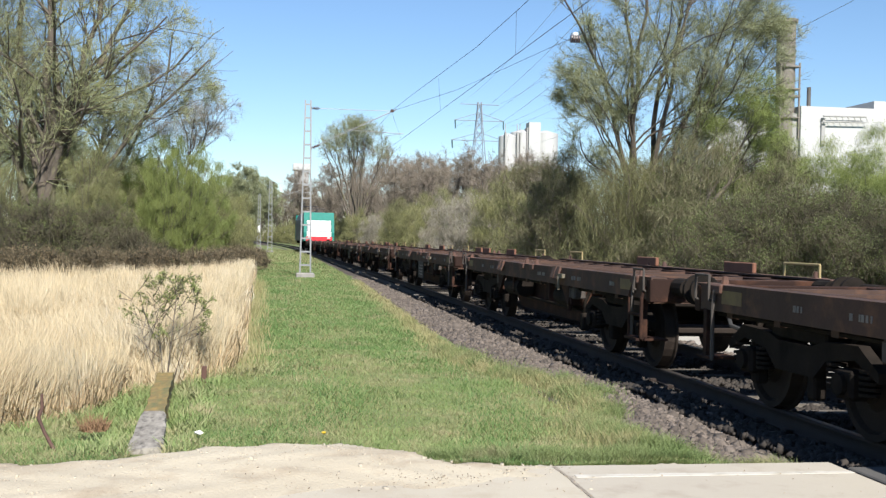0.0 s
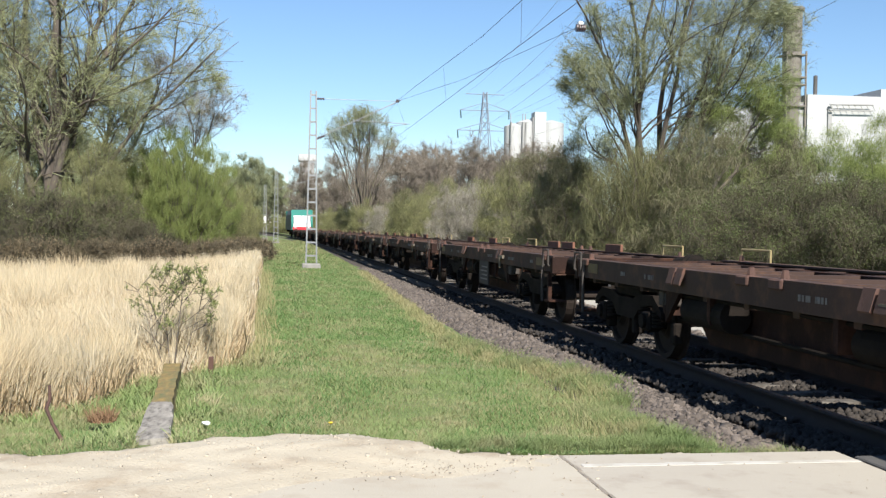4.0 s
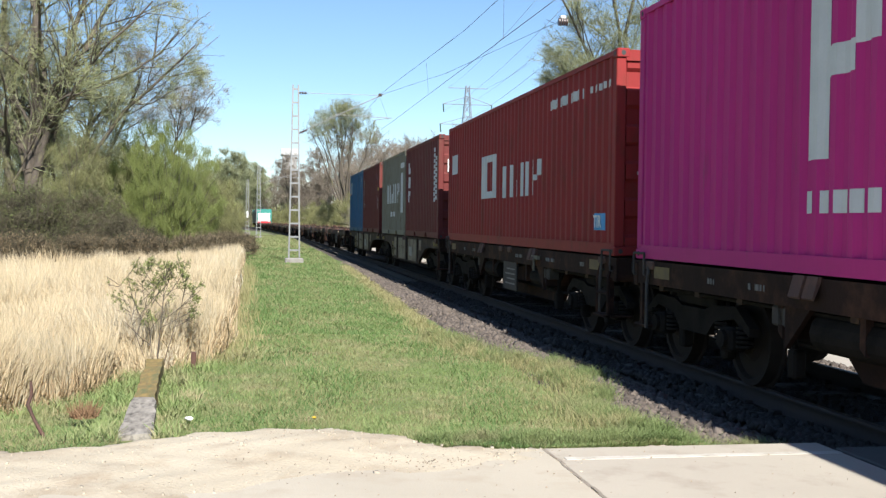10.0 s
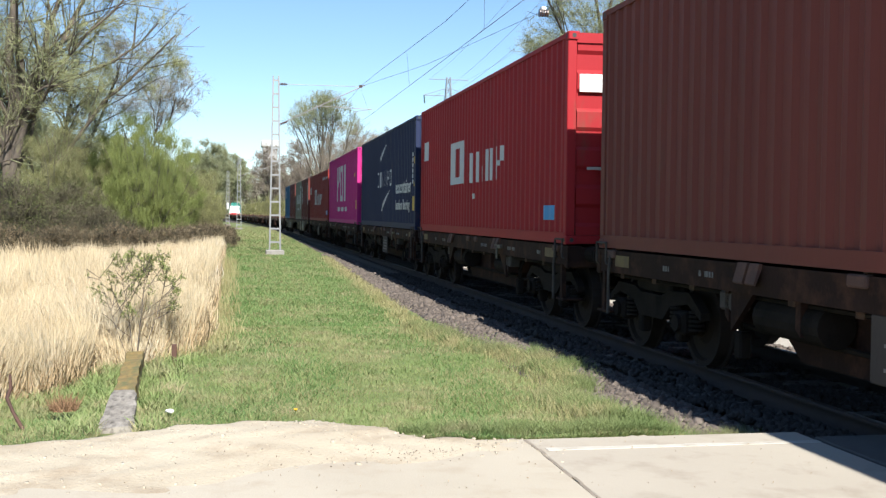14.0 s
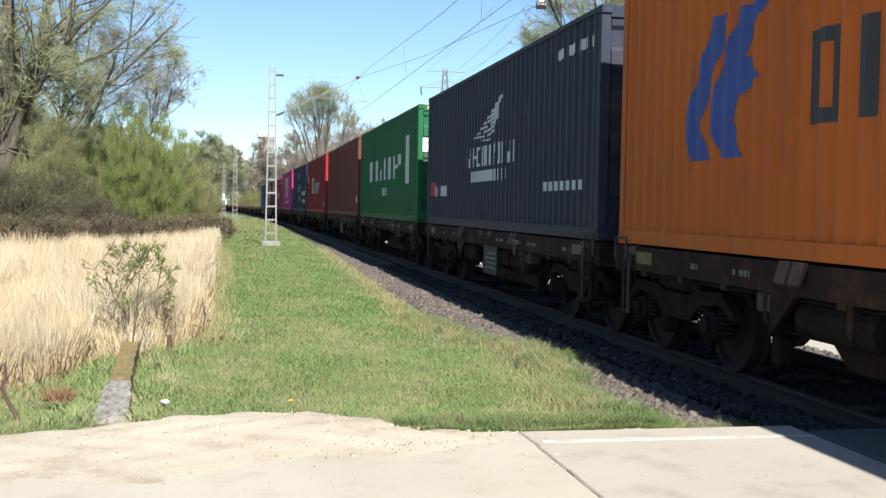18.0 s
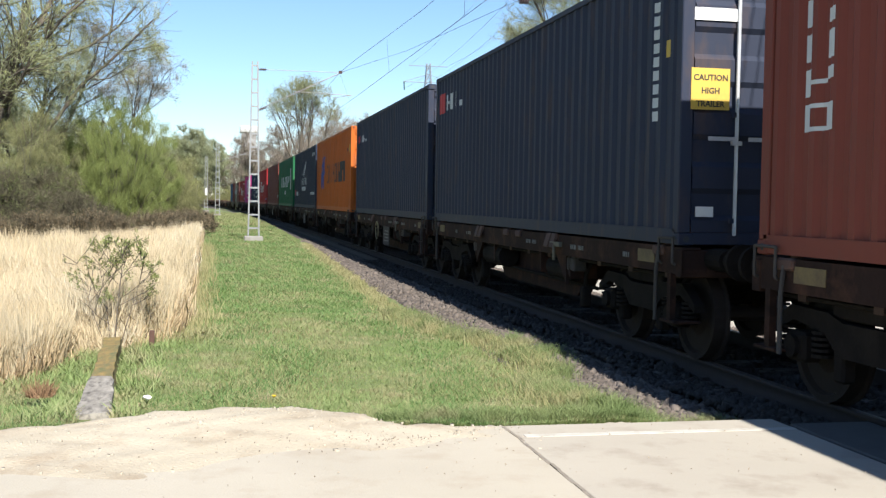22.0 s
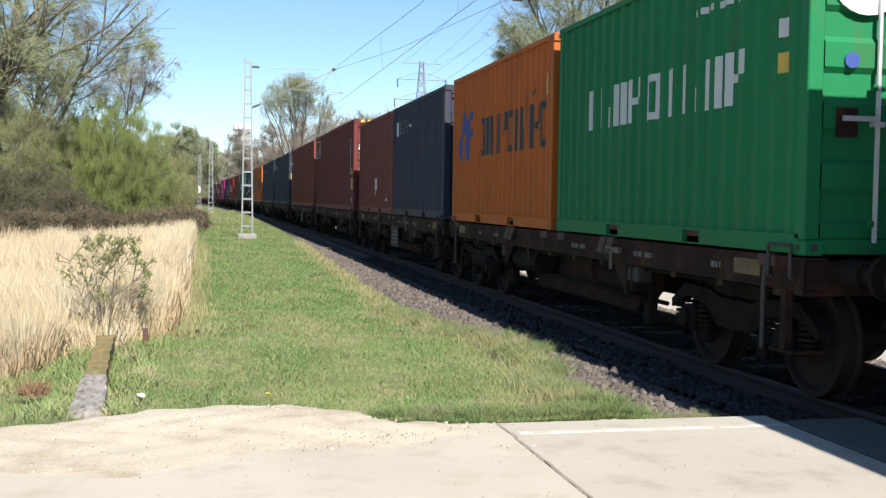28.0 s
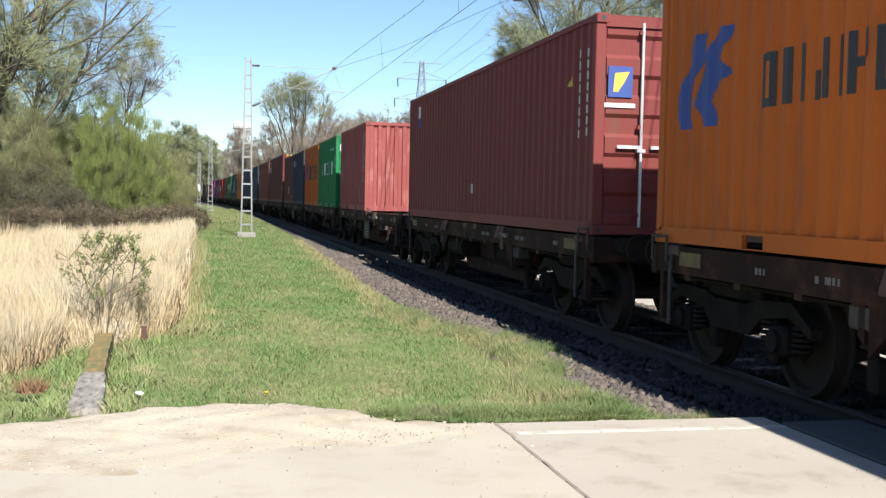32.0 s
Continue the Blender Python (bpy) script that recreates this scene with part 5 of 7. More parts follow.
def plant(name, label, at, height, width, stems=3, seed=1, bark=None, leaf=None, leaf_n=3, leaf_size=0.06, splay=0.35, droop=-0.02, kids=(7, 6, 5), twigs=6, twig_mat=None, lo=0.25, base_w=0.3, category="tree", group="", blossom=None, thick=0.022, twig_len=0.4, twig_w=0.012, ang=(0.8, 0.75, 0.7), up=(0.05, 0.02, 0.0), brush=0.5, env=None, fork=0.0, lean=(0, 0), ratios=(0.8, 0.6, 0.62), wander=1.0, bows=None, limb_r=0.5):
    """A tree or shrub: stems, three orders of branches, fine twigs and small leaves."""
    global rng
    keep, rng = rng, np.random.default_rng(seed)
    t = thing(name, label, category, pose(*at), group)
    bark = bark or BARK
    stems = len(bows) if bows else stems
    env = env or ((0, 0, height * 0.52, width * 0.56, width * 0.56, height * 0.5),)
    turn = rng.uniform(0, 2 * np.pi) + np.arange(stems) * 2.39996
    out = np.sqrt((np.arange(stems) + rng.uniform(0.3, 1, stems)) / stems)
    st = np.stack([np.cos(turn) * out * base_w, np.sin(turn) * out * base_w, np.full(stems, -0.05)], -1)
    spl = splay * out * rng.uniform(0.7, 1.3, stems)
    way = np.stack([np.cos(turn) * spl + lean[0], np.sin(turn) * spl + lean[1], np.ones(stems)], -1)
    L0 = height * 0.86 * rng.uniform(0.7, 1.05, stems)
    R0 = np.full(stems, height * thick) * rng.uniform(0.6, 1.0, stems) / max(1, stems) ** 0.35
    P0, Q0 = branches(st, way, L0, R0, 9, 0.10 * wander, 0.03)
    if fork:
        P0[..., :2] *= (np.clip((P0[..., 2:] - fork) / (height - fork), 0.03, 1)) ** 0.7
    if bows:
        # each stem bows out: reach across, reach in depth, height, bend, girth
        u = np.linspace(0, 1, 10)[None]
        rx, ry, rz, bend, girth = (np.array(c)[:, None] for c in zip(*bows))
        P0 = np.stack([rx * u ** bend + st[:, :1], ry * u ** bend + st[:, 1:2], rz * u - 0.05], -1)
        P0[:, 2:] += np.cumsum(rng.normal(size=(stems, 8, 3)) * 0.012 * wander, 1) * rz[..., None]
        L0 = np.hypot(np.hypot(rx, ry), rz)[:, 0]
        R0 = height * thick * girth[:, 0]
        Q0 = R0[:, None] * np.linspace(1, 0.22, 10)[None]
    else:
        P0, cut = fit_crown(P0, env)
        L0 = L0 * cut
    P0 = np.maximum(P0, np.array([-1e3, -1e3, -0.06]))
    a = shoots(P0, Q0, L0, kids[0], lo, ang[0], width / height * ratios[0], limb_r)
    P1, Q1 = branches(*a, 6, 0.16 * wander, up[0])
    P1, Q1, L1 = prune(P1, Q1, a[2], env)
    b = shoots(P1, Q1, L1, kids[1], 0.2, ang[1], ratios[1], 0.55)
    P2, Q2 = branches(*b, 5, 0.19 * wander, up[1] + droop)
    P2, Q2, L2 = prune(P2, Q2, b[2], env)
    c = shoots(P2, Q2, L2, kids[2], 0.15, ang[2], ratios[2], 0.55)
    P3, Q3 = branches(*c, 4, 0.22 * wander, up[2] + droop)
    P3, Q3, L3 = prune(P3, Q3, c[2], env)
    for P in (P1, P2, P3):
        P[..., 2] = np.maximum(P[..., 2], 0.03)
    tubes("trunk", P0, Q0, 8, bark, t)
    tagged(tubes("limb", P1, np.maximum(Q1, 0.003 + height * 0.0006), 5, bark, t), kind="stuff")
    tagged(tubes("bough", P2, np.maximum(Q2, 0.0015 + height * 0.0004), 3, bark, t), kind="stuff")
    tagged(tubes("twig", P3, np.maximum(Q3, 0.001 + twig_w * 0.3), 3, twig_mat or bark, t), kind="stuff")
    ends = P3[:, 1:].reshape(-1, 3)
    heads = unit(P3[:, 1:] - P3[:, :-1]).reshape(-1, 3)
    if twigs:
        base = np.repeat(ends, twigs, 0)
        tip = base + unit(unit(rng.normal(size=base.shape)) * (1 - brush) + np.repeat(heads, twigs, 0) * brush + np.array([0, 0, 0.12 + droop * 4])) * (twig_len * rng.uniform(0.4, 1.3, (len(base), 1)))
        tip[:, 2] = np.maximum(tip[:, 2], 0.02)
        tagged(slivers("brushwood", base, tip, np.full(len(base), twig_w), twig_mat or bark, t), kind="stuff")
        if leaf and leaf_n:
            n = int(len(base) * leaf_n)
            i = rng.integers(0, len(base), n)
            pts = base[i] + (tip[i] - base[i]) * rng.uniform(0.1, 1.05, (n, 1)) + rng.normal(size=(n, 3)) * twig_len * 0.12
            leaves("crown", pts, leaf_size, leaf, t)
        if blossom:
            pick = tip[rng.uniform(size=len(tip)) < 0.12]
            leaves("blossom", pick + rng.normal(size=pick.shape) * 0.04, leaf_size * 1.1, blossom, t, "white blossom")
    rng = keep
    return t



def dome(name, label, at, rx, ry, h, n, seed, twig_mat, leaf=None, leaf_n=0.4, leaf_size=0.02, twig_len=0.5, twig_w=0.01, rise=0.5, lumps=0.18, stems=40, bark=None, low=0.35, fill=0.5, group="", category="bush", rough=0.22, blossom=None, foot=0.25, clump=0.0):
    """A shrub of many thin rods rising from one foot into an uneven rounded crown."""
    global rng
    keep, rng = rng, np.random.default_rng(seed)
    t = thing(name, label, category, pose(*at), group)
    ph = rng.uniform(0, 6.28, 8)
    up = np.array([0, 0, 1.0])
    mid = h * low                                     # level of the widest part
    def skin(d):
        a = np.arctan2(d[:, 1], d[:, 0])
        w = np.sin(3 * a + ph[0] + 2.0 * d[:, 2]) + np.sin(5 * a + ph[1] - 5 * d[:, 2]) + 0.8 * np.sin(9 * a + ph[2] + 9 * d[:, 2]) + 0.8 * np.sin(14 * d[:, 2] + ph[3] + 4 * a)
        return 1 + lumps * w / 3.6
    def spots(k, inner):
        d = unit(rng.normal(size=(k, 3)))
        r = skin(d) * (1 - (1 - inner) * rng.uniform(0, 1, k) ** 1.4) * rng.uniform(0.93, 1.04, k)
        p = d * r[:, None] * np.stack([np.full(k, rx), np.full(k, ry), np.where(d[:, 2] > 0, h - mid, mid * 1.05)], -1)
        p[:, 2] = np.maximum(p[:, 2] + mid, 0.05 + 0.1 * rng.uniform(0, 1, k))
        return p, d
    p, d = spots(stems, 0.8)
    u = np.linspace(0, 1, 7)[None, :, None]
    root = p * np.array([foot, foot, 0.0]) + rng.normal(size=p.shape) * np.array([0.15, 0.15, 0.0])
    P = root[:, None] * (1 - u) + p[:, None] * u
    P[..., :2] += (p - root)[:, None, :2] * (u * u - u) * 0.45
    P[:, 1:-1] += rng.normal(size=(stems, 5, 3)) * 0.02 * h
    tagged(tubes("stem", P, (0.004 * h + 0.004) * np.linspace(1, 0.3, 7)[None] * rng.uniform(0.5, 1.2, (stems, 1)), 4, bark or BARK, t), kind="stuff")
    base, d = spots(n, fill)
    if clump:          # twigs gather in sprays with gaps between them
        hub, _ = spots(max(12, int(2.6 * (rx + ry) * h / clump ** 2 * 0.55)), fill)
        pick = rng.integers(0, len(hub), n)
        base = hub[pick] + unit(rng.normal(size=(n, 3))) * (clump * rng.uniform(0, 1, (n, 1)) ** 0.6) * np.array([1, 1, 0.8])
        base[:, 2] = np.maximum(base[:, 2], 0.06)
    heads = unit(base * np.array([1, 1, 1.0]) + np.array([0, 0, 0.4 * h]))
    heads = unit(heads * (1 - rise) + up * rise + rng.normal(size=base.shape) * rough)
    ln = twig_len * rng.uniform(0.35, 1.3, (n, 1))
    b0 = base - heads * ln
    b0[:, 2] = np.maximum(b0[:, 2], 0.02)
    tagged(slivers("crown", b0, base + heads * ln * 0.25, twig_w * rng.uniform(0.6, 1.3, n), twig_mat, t), kind="stuff")
    if leaf:
        k = int(n * leaf_n)
        q = base[rng.integers(0, n, k)] + rng.normal(size=(k, 3)) * 0.06
        tagged(leaves("foliage", q, leaf_size, leaf, t), kind="stuff")
    if blossom:
        q = base[rng.integers(0, n, n // 20)]
        tagged(leaves("blossom", q, leaf_size * 0.9, blossom, t, "white blossom"), kind="stuff")
    rng = keep
    return t


BARK = mat("grey_bark", (0.1248, 0.103, 0.0819), (0.0663, 0.05382, 0.0429), 0.95, 0, 5, 40, 0.7, (0.1482, 0.1404, 0.0663), 0.32, 3, stretch=(1, 1, 0.3))
BARK_DARK = mat("dark_bark", (0.078, 0.06084, 0.0468), (0.0429, 0.03432, 0.0273), 0.95, 0, 5, 40, 0.5)
TWIG_BROWN = mat("brown_twigs", (0.234, 0.195, 0.156), (0.156, 0.1287, 0.1014), 0.9, 0, 2, 30, 0.0, vary=0.25)
TWIG_GREY = mat("grey_twigs", (0.2652, 0.2418, 0.195), (0.1794, 0.1599, 0.1287), 0.9, 0, 2, 30, 0.0, vary=0.25)
TWIG_SCRUB = mat("brown_olive_twigs", (0.165, 0.152, 0.082), (0.09, 0.08, 0.045), 0.9, 0, 0.7, 30, 0.0, vary=0.5)
TWIG_DIM = mat("dim_olive_twigs", (0.082, 0.070, 0.041), (0.038, 0.032, 0.020), 0.9, 0, 0.7, 30, 0.0, vary=0.5)
ROD_OLIVE = mat("olive_rods", (0.1833, 0.1833, 0.078), (0.0975, 0.0936, 0.0429), 0.9, 0, 0.7, 30, 0.0, vary=0.45)
TWIG_OLIVE = mat("olive_twigs", (0.273, 0.2925, 0.1677), (0.1872, 0.1989, 0.1131), 0.9, 0, 2, 30, 0.0, vary=0.3)
TWIG_WILLOW = mat("pale_willow_twigs", (0.38, 0.40, 0.225), (0.27, 0.285, 0.155), 0.9, 0, 1, 30, 0.0, vary=0.3, thin=0.15)
TWIG_GREEN = mat("green_twigs", (0.2262, 0.2652, 0.0819), (0.1482, 0.1833, 0.0546), 0.9, 0, 0.8, 30, 0.0, vary=0.35, thin=0.2)
LEAF_YG = mat("yellow_green_leaves", (0.2808, 0.2964, 0.1014), (0.2028, 0.2184, 0.0702), 0.7, 0, 0.6, 20, 0.0, vary=0.3, thin=0.35)
LEAF_FRESH = mat("fresh_green_leaves", (0.2418, 0.2886, 0.078), (0.1716, 0.2145, 0.0585), 0.7, 0, 0.6, 20, 0.0, vary=0.35, thin=0.35)
LEAF_DARK = mat("olive_leaves", (0.128, 0.152, 0.046), (0.062, 0.078, 0.025), 0.75, 0, 0.6, 20, 0.0, vary=0.45, thin=0.25)
LEAF_BROWN = mat("brown_buds", (0.2106, 0.156, 0.0936), (0.1482, 0.117, 0.0663), 0.8, 0, 0.6, 20, 0.0, vary=0.3, thin=0.25)
LEAF_PALE = mat("pale_green_leaves", (0.2496, 0.2652, 0.1326), (0.1794, 0.195, 0.0936), 0.75, 0, 0.6, 20, 0.0, vary=0.3, thin=0.3)
BLOSSOM = mat("white_blossom", (0.5616, 0.5616, 0.5148), (0.468, 0.468, 0.4134), 0.8, 0, 1, 20, 0.0)
GZ = GROUND
WILLOW = dict(ang=(0.75, 0.75, 0.75), up=(0.07, 0.04, 0.0), brush=0.4)

# left side: tall willows, the round green bush, thicket
plant("willow_tree", "tall many-stemmed willow with thin yellow-green spring leaves", (-10.6, 54, GZ - 0.25), 20, 15, 6, 3, leaf=LEAF_YG, leaf_n=0.6, leaf_size=0.036, kids=(11, 8, 6), twigs=4, lo=0.24, base_w=0.5, thick=0.017, limb_r=0.42, twig_len=0.5, twig_w=0.014, droop=-0.02, twig_mat=TWIG_WILLOW, ang=(0.85, 0.8, 0.75), up=(0.03, 0.02, 0.0), brush=0.45, ratios=(0.6, 0.55, 0.6), env=((1.0, 0, 11.2, 7.9, 6, 8.2), (-1, 0, 5.5, 4.5, 4, 4)),
      bows=((-1.6, 1.0, 17.0, 1.3, 0.9), (0.6, -0.6, 18.0, 1.1, 1.0), (-0.2, 1.2, 17.5, 1.6, 0.9), (2.4, 0.3, 16.5, 1.7, 0.8), (4.8, -0.8, 15.0, 1.9, 0.7), (6.4, 0.2, 10.6, 1.6, 0.5), (-4.6, -0.6, 14.0, 1.4, 0.8), (-6.4, 0.8, 10.0, 1.2, 0.6), (3.4, 1.6, 8.4, 1.4, 0.5)))
plant("willow_tree", "bare grey tree with a wide hanging crown", (-10.0, 62, GZ - 0.25), 12, 14, 4, 12, leaf=LEAF_PALE, leaf_n=0.3, leaf_size=0.032, kids=(13, 8, 6), twigs=4, lo=0.3, base_w=0.25, twig_mat=TWIG_GREY, bark=BARK_DARK, thick=0.014, twig_len=0.5, droop=-0.02, twig_w=0.010, brush=0.45, ang=(0.9, 0.8, 0.75), up=(0.02, 0.0, -0.01), ratios=(0.5, 0.55, 0.6), env=((2.2, 0, 9.2, 6.2, 4, 2.7), (4.4, 0, 7.9, 3.4, 3, 1.4)),
      bows=((6.8, -0.5, 8.2, 0.7, 0.8), (3.6, 0.6, 10.4, 1.0, 0.9), (0.8, 0.2, 11.2, 1.2, 1.0), (-2.4, 0.4, 10.2, 1.1, 0.8), (5.4, 0.8, 7.4, 0.65, 0.6)))
plant("willow_tree", "tall leafing willow at the field's corner", (-16.5, 57, GZ - 0.25), 19, 13, 6, 5, leaf=LEAF_YG, leaf_n=0.6, leaf_size=0.03, splay=0.36, kids=(12, 9, 7), twigs=5, lo=0.15, base_w=0.9, thick=0.018, twig_len=0.5, twig_w=0.010, twig_mat=TWIG_OLIVE, **WILLOW)
dome("bush", "large round bush of fine upright rods in fresh green leaf", (-4.75, 56, GZ - 0.2), 3.05, 2.6, 7.0, 58000, 21, TWIG_GREEN, LEAF_FRESH, 0.8, 0.03, 0.36, 0.012, 0.6, 0.06, 110, BARK, 0.42, 0.4, rough=0.22, clump=0.24)
dome("bush", "round bush in fresh olive-green leaf", (-7.6, 58, GZ - 0.2), 2.6, 2.5, 6.3, 42000, 22, ROD_OLIVE, LEAF_YG, 0.35, 0.022, 0.4, 0.011, 0.4, 0.16, 60, BARK, 0.42, 0.45, clump=0.5, rough=0.4)
dome("bush", "small yellow-green bush at the thicket's end", (-1.85, 60, GZ - 0.2), 1.25, 1.3, 3.5, 9000, 23, ROD_OLIVE, LEAF_YG, 0.5, 0.025, 0.35, 0.010, 0.55, 0.25, 40, BARK, 0.4, 0.4, clump=0.35, rough=0.35)
dome("bush", "yellow-green sallow bush at the willow's foot", (-7.9, 51, GZ - 0.25), 1.6, 1.6, 5.9, 22000, 24, ROD_OLIVE, LEAF_YG, 0.5, 0.024, 0.36, 0.010, 0.3, 0.3, 50, BARK, 0.5, 0.25, clump=0.45, rough=0.6)
dome("bush", "yellow-green sallow bush growing up the willow's stems", (-12.7, 52, GZ - 0.25), 1.6, 1.6, 5.6, 22000, 25, ROD_OLIVE, LEAF_YG, 0.5, 0.024, 0.36, 0.010, 0.3, 0.3, 50, BARK, 0.5, 0.25, clump=0.45, rough=0.6)
thicket = dome("bush", "tangled olive-brown thicket at the field's edge", (-8.6, 45, GZ - 0.3), 1.9, 1.7, 3.3, 15000, 31, TWIG_DIM, LEAF_DARK, 1.0, 0.03, 0.4, 0.013, 0.2, 0.3, 40, BARK_DARK, 0.4, 0.3, "thicket", rough=0.7, clump=0.4)
for x, y, r in ((-11.2, 44.5, 60), (-13.6, 45, 200), (-10.0, 48, 100), (-16, 46, 160), (-7.0, 48.5, 20), (-12.6, 49, 250)):
    copy_thing(thicket, pose(x, y, GZ - 0.3, 0, 0, r))
brown_thicket = dome("bush", "dark brown leafless thicket at the field's edge", (-7.4, 46, GZ - 0.3), 1.9, 1.6, 2.5, 13000, 37, TWIG_DIM, LEAF_DARK, 0.4, 0.026, 0.4, 0.013, 0.2, 0.3, 50, BARK_DARK, 0.4, 0.3, "thicket", rough=0.7, clump=0.4)
for x, y, r in ((-9.8, 43.6, 60), (-12.4, 43, 200), (-15.2, 43.6, 310), (-5.6, 47, 130), (-11, 46.5, 90)):
    copy_thing(brown_thicket, pose(x, y, GZ - 0.3, 0, 0, r))
bramble = plant("bramble", "low brown bramble tangle", (-2.6, 46, GZ - 0.3), 1.4, 2.8, 26, 41, leaf=LEAF_BROWN, leaf_n=0.8, leaf_size=0.035, splay=1.0, kids=(5, 4, 3), twigs=4, lo=0.05, base_w=1.4, category="bush", group="brambles", twig_mat=TWIG_DIM, thick=0.009, twig_len=0.3, twig_w=0.011)
for x, y, r in ((-4.6, 44.5, 60), (-1.6, 50, 140), (-6.6, 43, 200), (-1.6, 61, 250), (-8.8, 42, 310), (-11, 41.5, 15), (-13.2, 42, 120), (-1.9, 68, 80), (-1.5, 55, 20)):
    copy_thing(bramble, pose(x, y, GZ - 0.3, 0, 0, r))
shrub = dome("bush", "yellow-green shrub in thin leaf beside the track", (-3.4, 84, GZ), 2.0, 1.9, 5.0, 9000, 51, ROD_OLIVE, LEAF_YG, 0.7, 0.04, 0.5, 0.018, 0.35, 0.3, 26, BARK, 0.4, 0.4, "shrubs along the line", rough=0.45, clump=0.55)
for x, y, r in ((-4.2, 100, 60), (-7.0, 90, 140), (-5.6, 118, 200), (-8.5, 112, 250), (-7.2, 140, 310), (-11, 130, 15), (-10.0, 170, 100), (-13, 100, 30), (-17, 90, 222), (-13, 160, 75), (-3.0, 72, 45), (-6, 75, 290), (-16, 120, 10), (-20, 110, 150), (-5.6, 200, 33), (-7.0, 232, 70), (-5.0, 176, 120), (-4.2, 165, 40), (-5.0, 192, 250), (-6.2, 220, 15), (-8.0, 262, 88), (-11, 290, 170), (-4.0, 152, 300)):
    copy_thing(shrub, pose(x, y, GZ, 0, 0, r))

for k, (x, y) in enumerate([(5.8, 215), (4.6, 240), (3.2, 262), (1.8, 285), (0.2, 305), (-1.6, 330)] + [(-30 + 4.2 * j, 362 + 3 * (j % 3)) for j in range(14)]):
    copy_thing(shrub, pose(x, y, GZ, 0, 0, 47 * k))

# right side
plant("willow_tree", "tall bushy willow with spreading stems and thin green leaves", (12.6, 36.5, GZ), 14, 9, 8, 66, leaf=LEAF_YG, leaf_n=0.55, leaf_size=0.022, kids=(12, 8, 6), twigs=4, limb_r=0.4, bark=BARK_DARK, lo=0.33, base_w=0.3, thick=0.010, twig_len=0.4, twig_w=0.010, twig_mat=TWIG_OLIVE, ang=(0.7, 0.7, 0.7), up=(0.05, 0.03, 0.0), brush=0.5, ratios=(0.5, 0.55, 0.6), droop=-0.01, env=((1.5, 0, 9.4, 4.4, 3.2, 5.6), (-1.2, 0, 6.8, 2.6, 2.0, 2.6), (4.0, 0, 7.6, 2.2, 2, 2.8)),
      bows=((-3.5, -0.4, 10.6, 2.2, 0.9), (-1.3, 0.5, 12.0, 1.9, 0.9), (0.3, -0.3, 13.4, 1.2, 1.0), (1.1, 0.6, 13.4, 1.1, 1.0), (2.4, -0.2, 13.2, 1.2, 0.9), (3.6, 0.3, 12.6, 1.15, 0.8), (4.6, -0.4, 11.8, 1.1, 0.7), (5.4, 0.5, 10.2, 1.2, 0.7), (-2.6, 0.2, 6.9, 2.2, 0.6), (4.6, -0.8, 8.6, 1.2, 0.6)))
plant("willow_tree", "leaning willow limb with bright green leaves", (12.9, 36.0, GZ), 7.6, 6.0, 6, 63, leaf=LEAF_FRESH, leaf_n=0.9, leaf_size=0.025, kids=(13, 8, 6), twigs=4, limb_r=0.35, lo=0.5, base_w=0.15, thick=0.016, twig_len=0.36, twig_w=0.007, twig_mat=TWIG_GREEN, ang=(0.8, 0.75, 0.7), up=(0.08, 0.04, 0.0), brush=0.45, ratios=(0.5, 0.6, 0.6), env=((3.5, 0, 6.3, 2.5, 2.0, 1.7),), bows=((4.6, 0.2, 5.9, 0.95, 1.0), (3.6, -0.6, 7.0, 1.0, 0.7), (2.4, 0.5, 7.0, 1.2, 0.6)))
dome("bush", "brown fountain of thin stems at the willow's foot", (12.5, 36.2, GZ), 2.2, 1.8, 5.0, 24000, 65, ROD_OLIVE, LEAF_YG, 0.3, 0.02, 0.6, 0.010, 0.4, 0.4, 160, BARK, 0.6, 0.15, rough=0.5, foot=0.12)
scrub = dome("bush", "brown and olive scrub behind the line", (11.2, 40, GZ), 2.2, 2.1, 5.2, 22000, 71, TWIG_SCRUB, LEAF_DARK, 1.1, 0.027, 0.42, 0.013, 0.3, 0.3, 90, BARK, 0.42, 0.3, "scrub behind the line", rough=0.6, clump=0.45)
for x, y, r in ((13.6, 34, 60), (15.5, 41, 140), (12.0, 47, 200), (14.5, 52, 250), (12.6, 82, 310), (16.0, 60, 30), (13.0, 108, 222), (19, 46, 75), (17.5, 36, 170)):
    copy_thing(scrub, pose(x, y, GZ, 0, 0, r))
olive = dome("bush", "dense olive-green hedge shrub with pale blossom", (16.4, 29, GZ), 2.3, 2.2, 3.5, 24000, 73, TWIG_DIM, LEAF_DARK, 1.6, 0.024, 0.30, 0.010, 0.25, 0.34, 60, BARK, 0.42, 0.45, "hedge behind the line", rough=0.7, blossom=LEAF_PALE, clump=0.38)
for x, y, r in ((14.8, 25.5, 60), (19.0, 31, 140), (17.5, 25, 200), (21.5, 34, 250), (14.0, 30.5, 310), (20.5, 26.5, 30), (24.0, 30, 222), (13.0, 27.5, 15), (16.0, 22.5, 130), (19.5, 22, 35)):
    copy_thing(olive, pose(x, y, GZ - 0.25 * (r % 3), 0, 0, r))
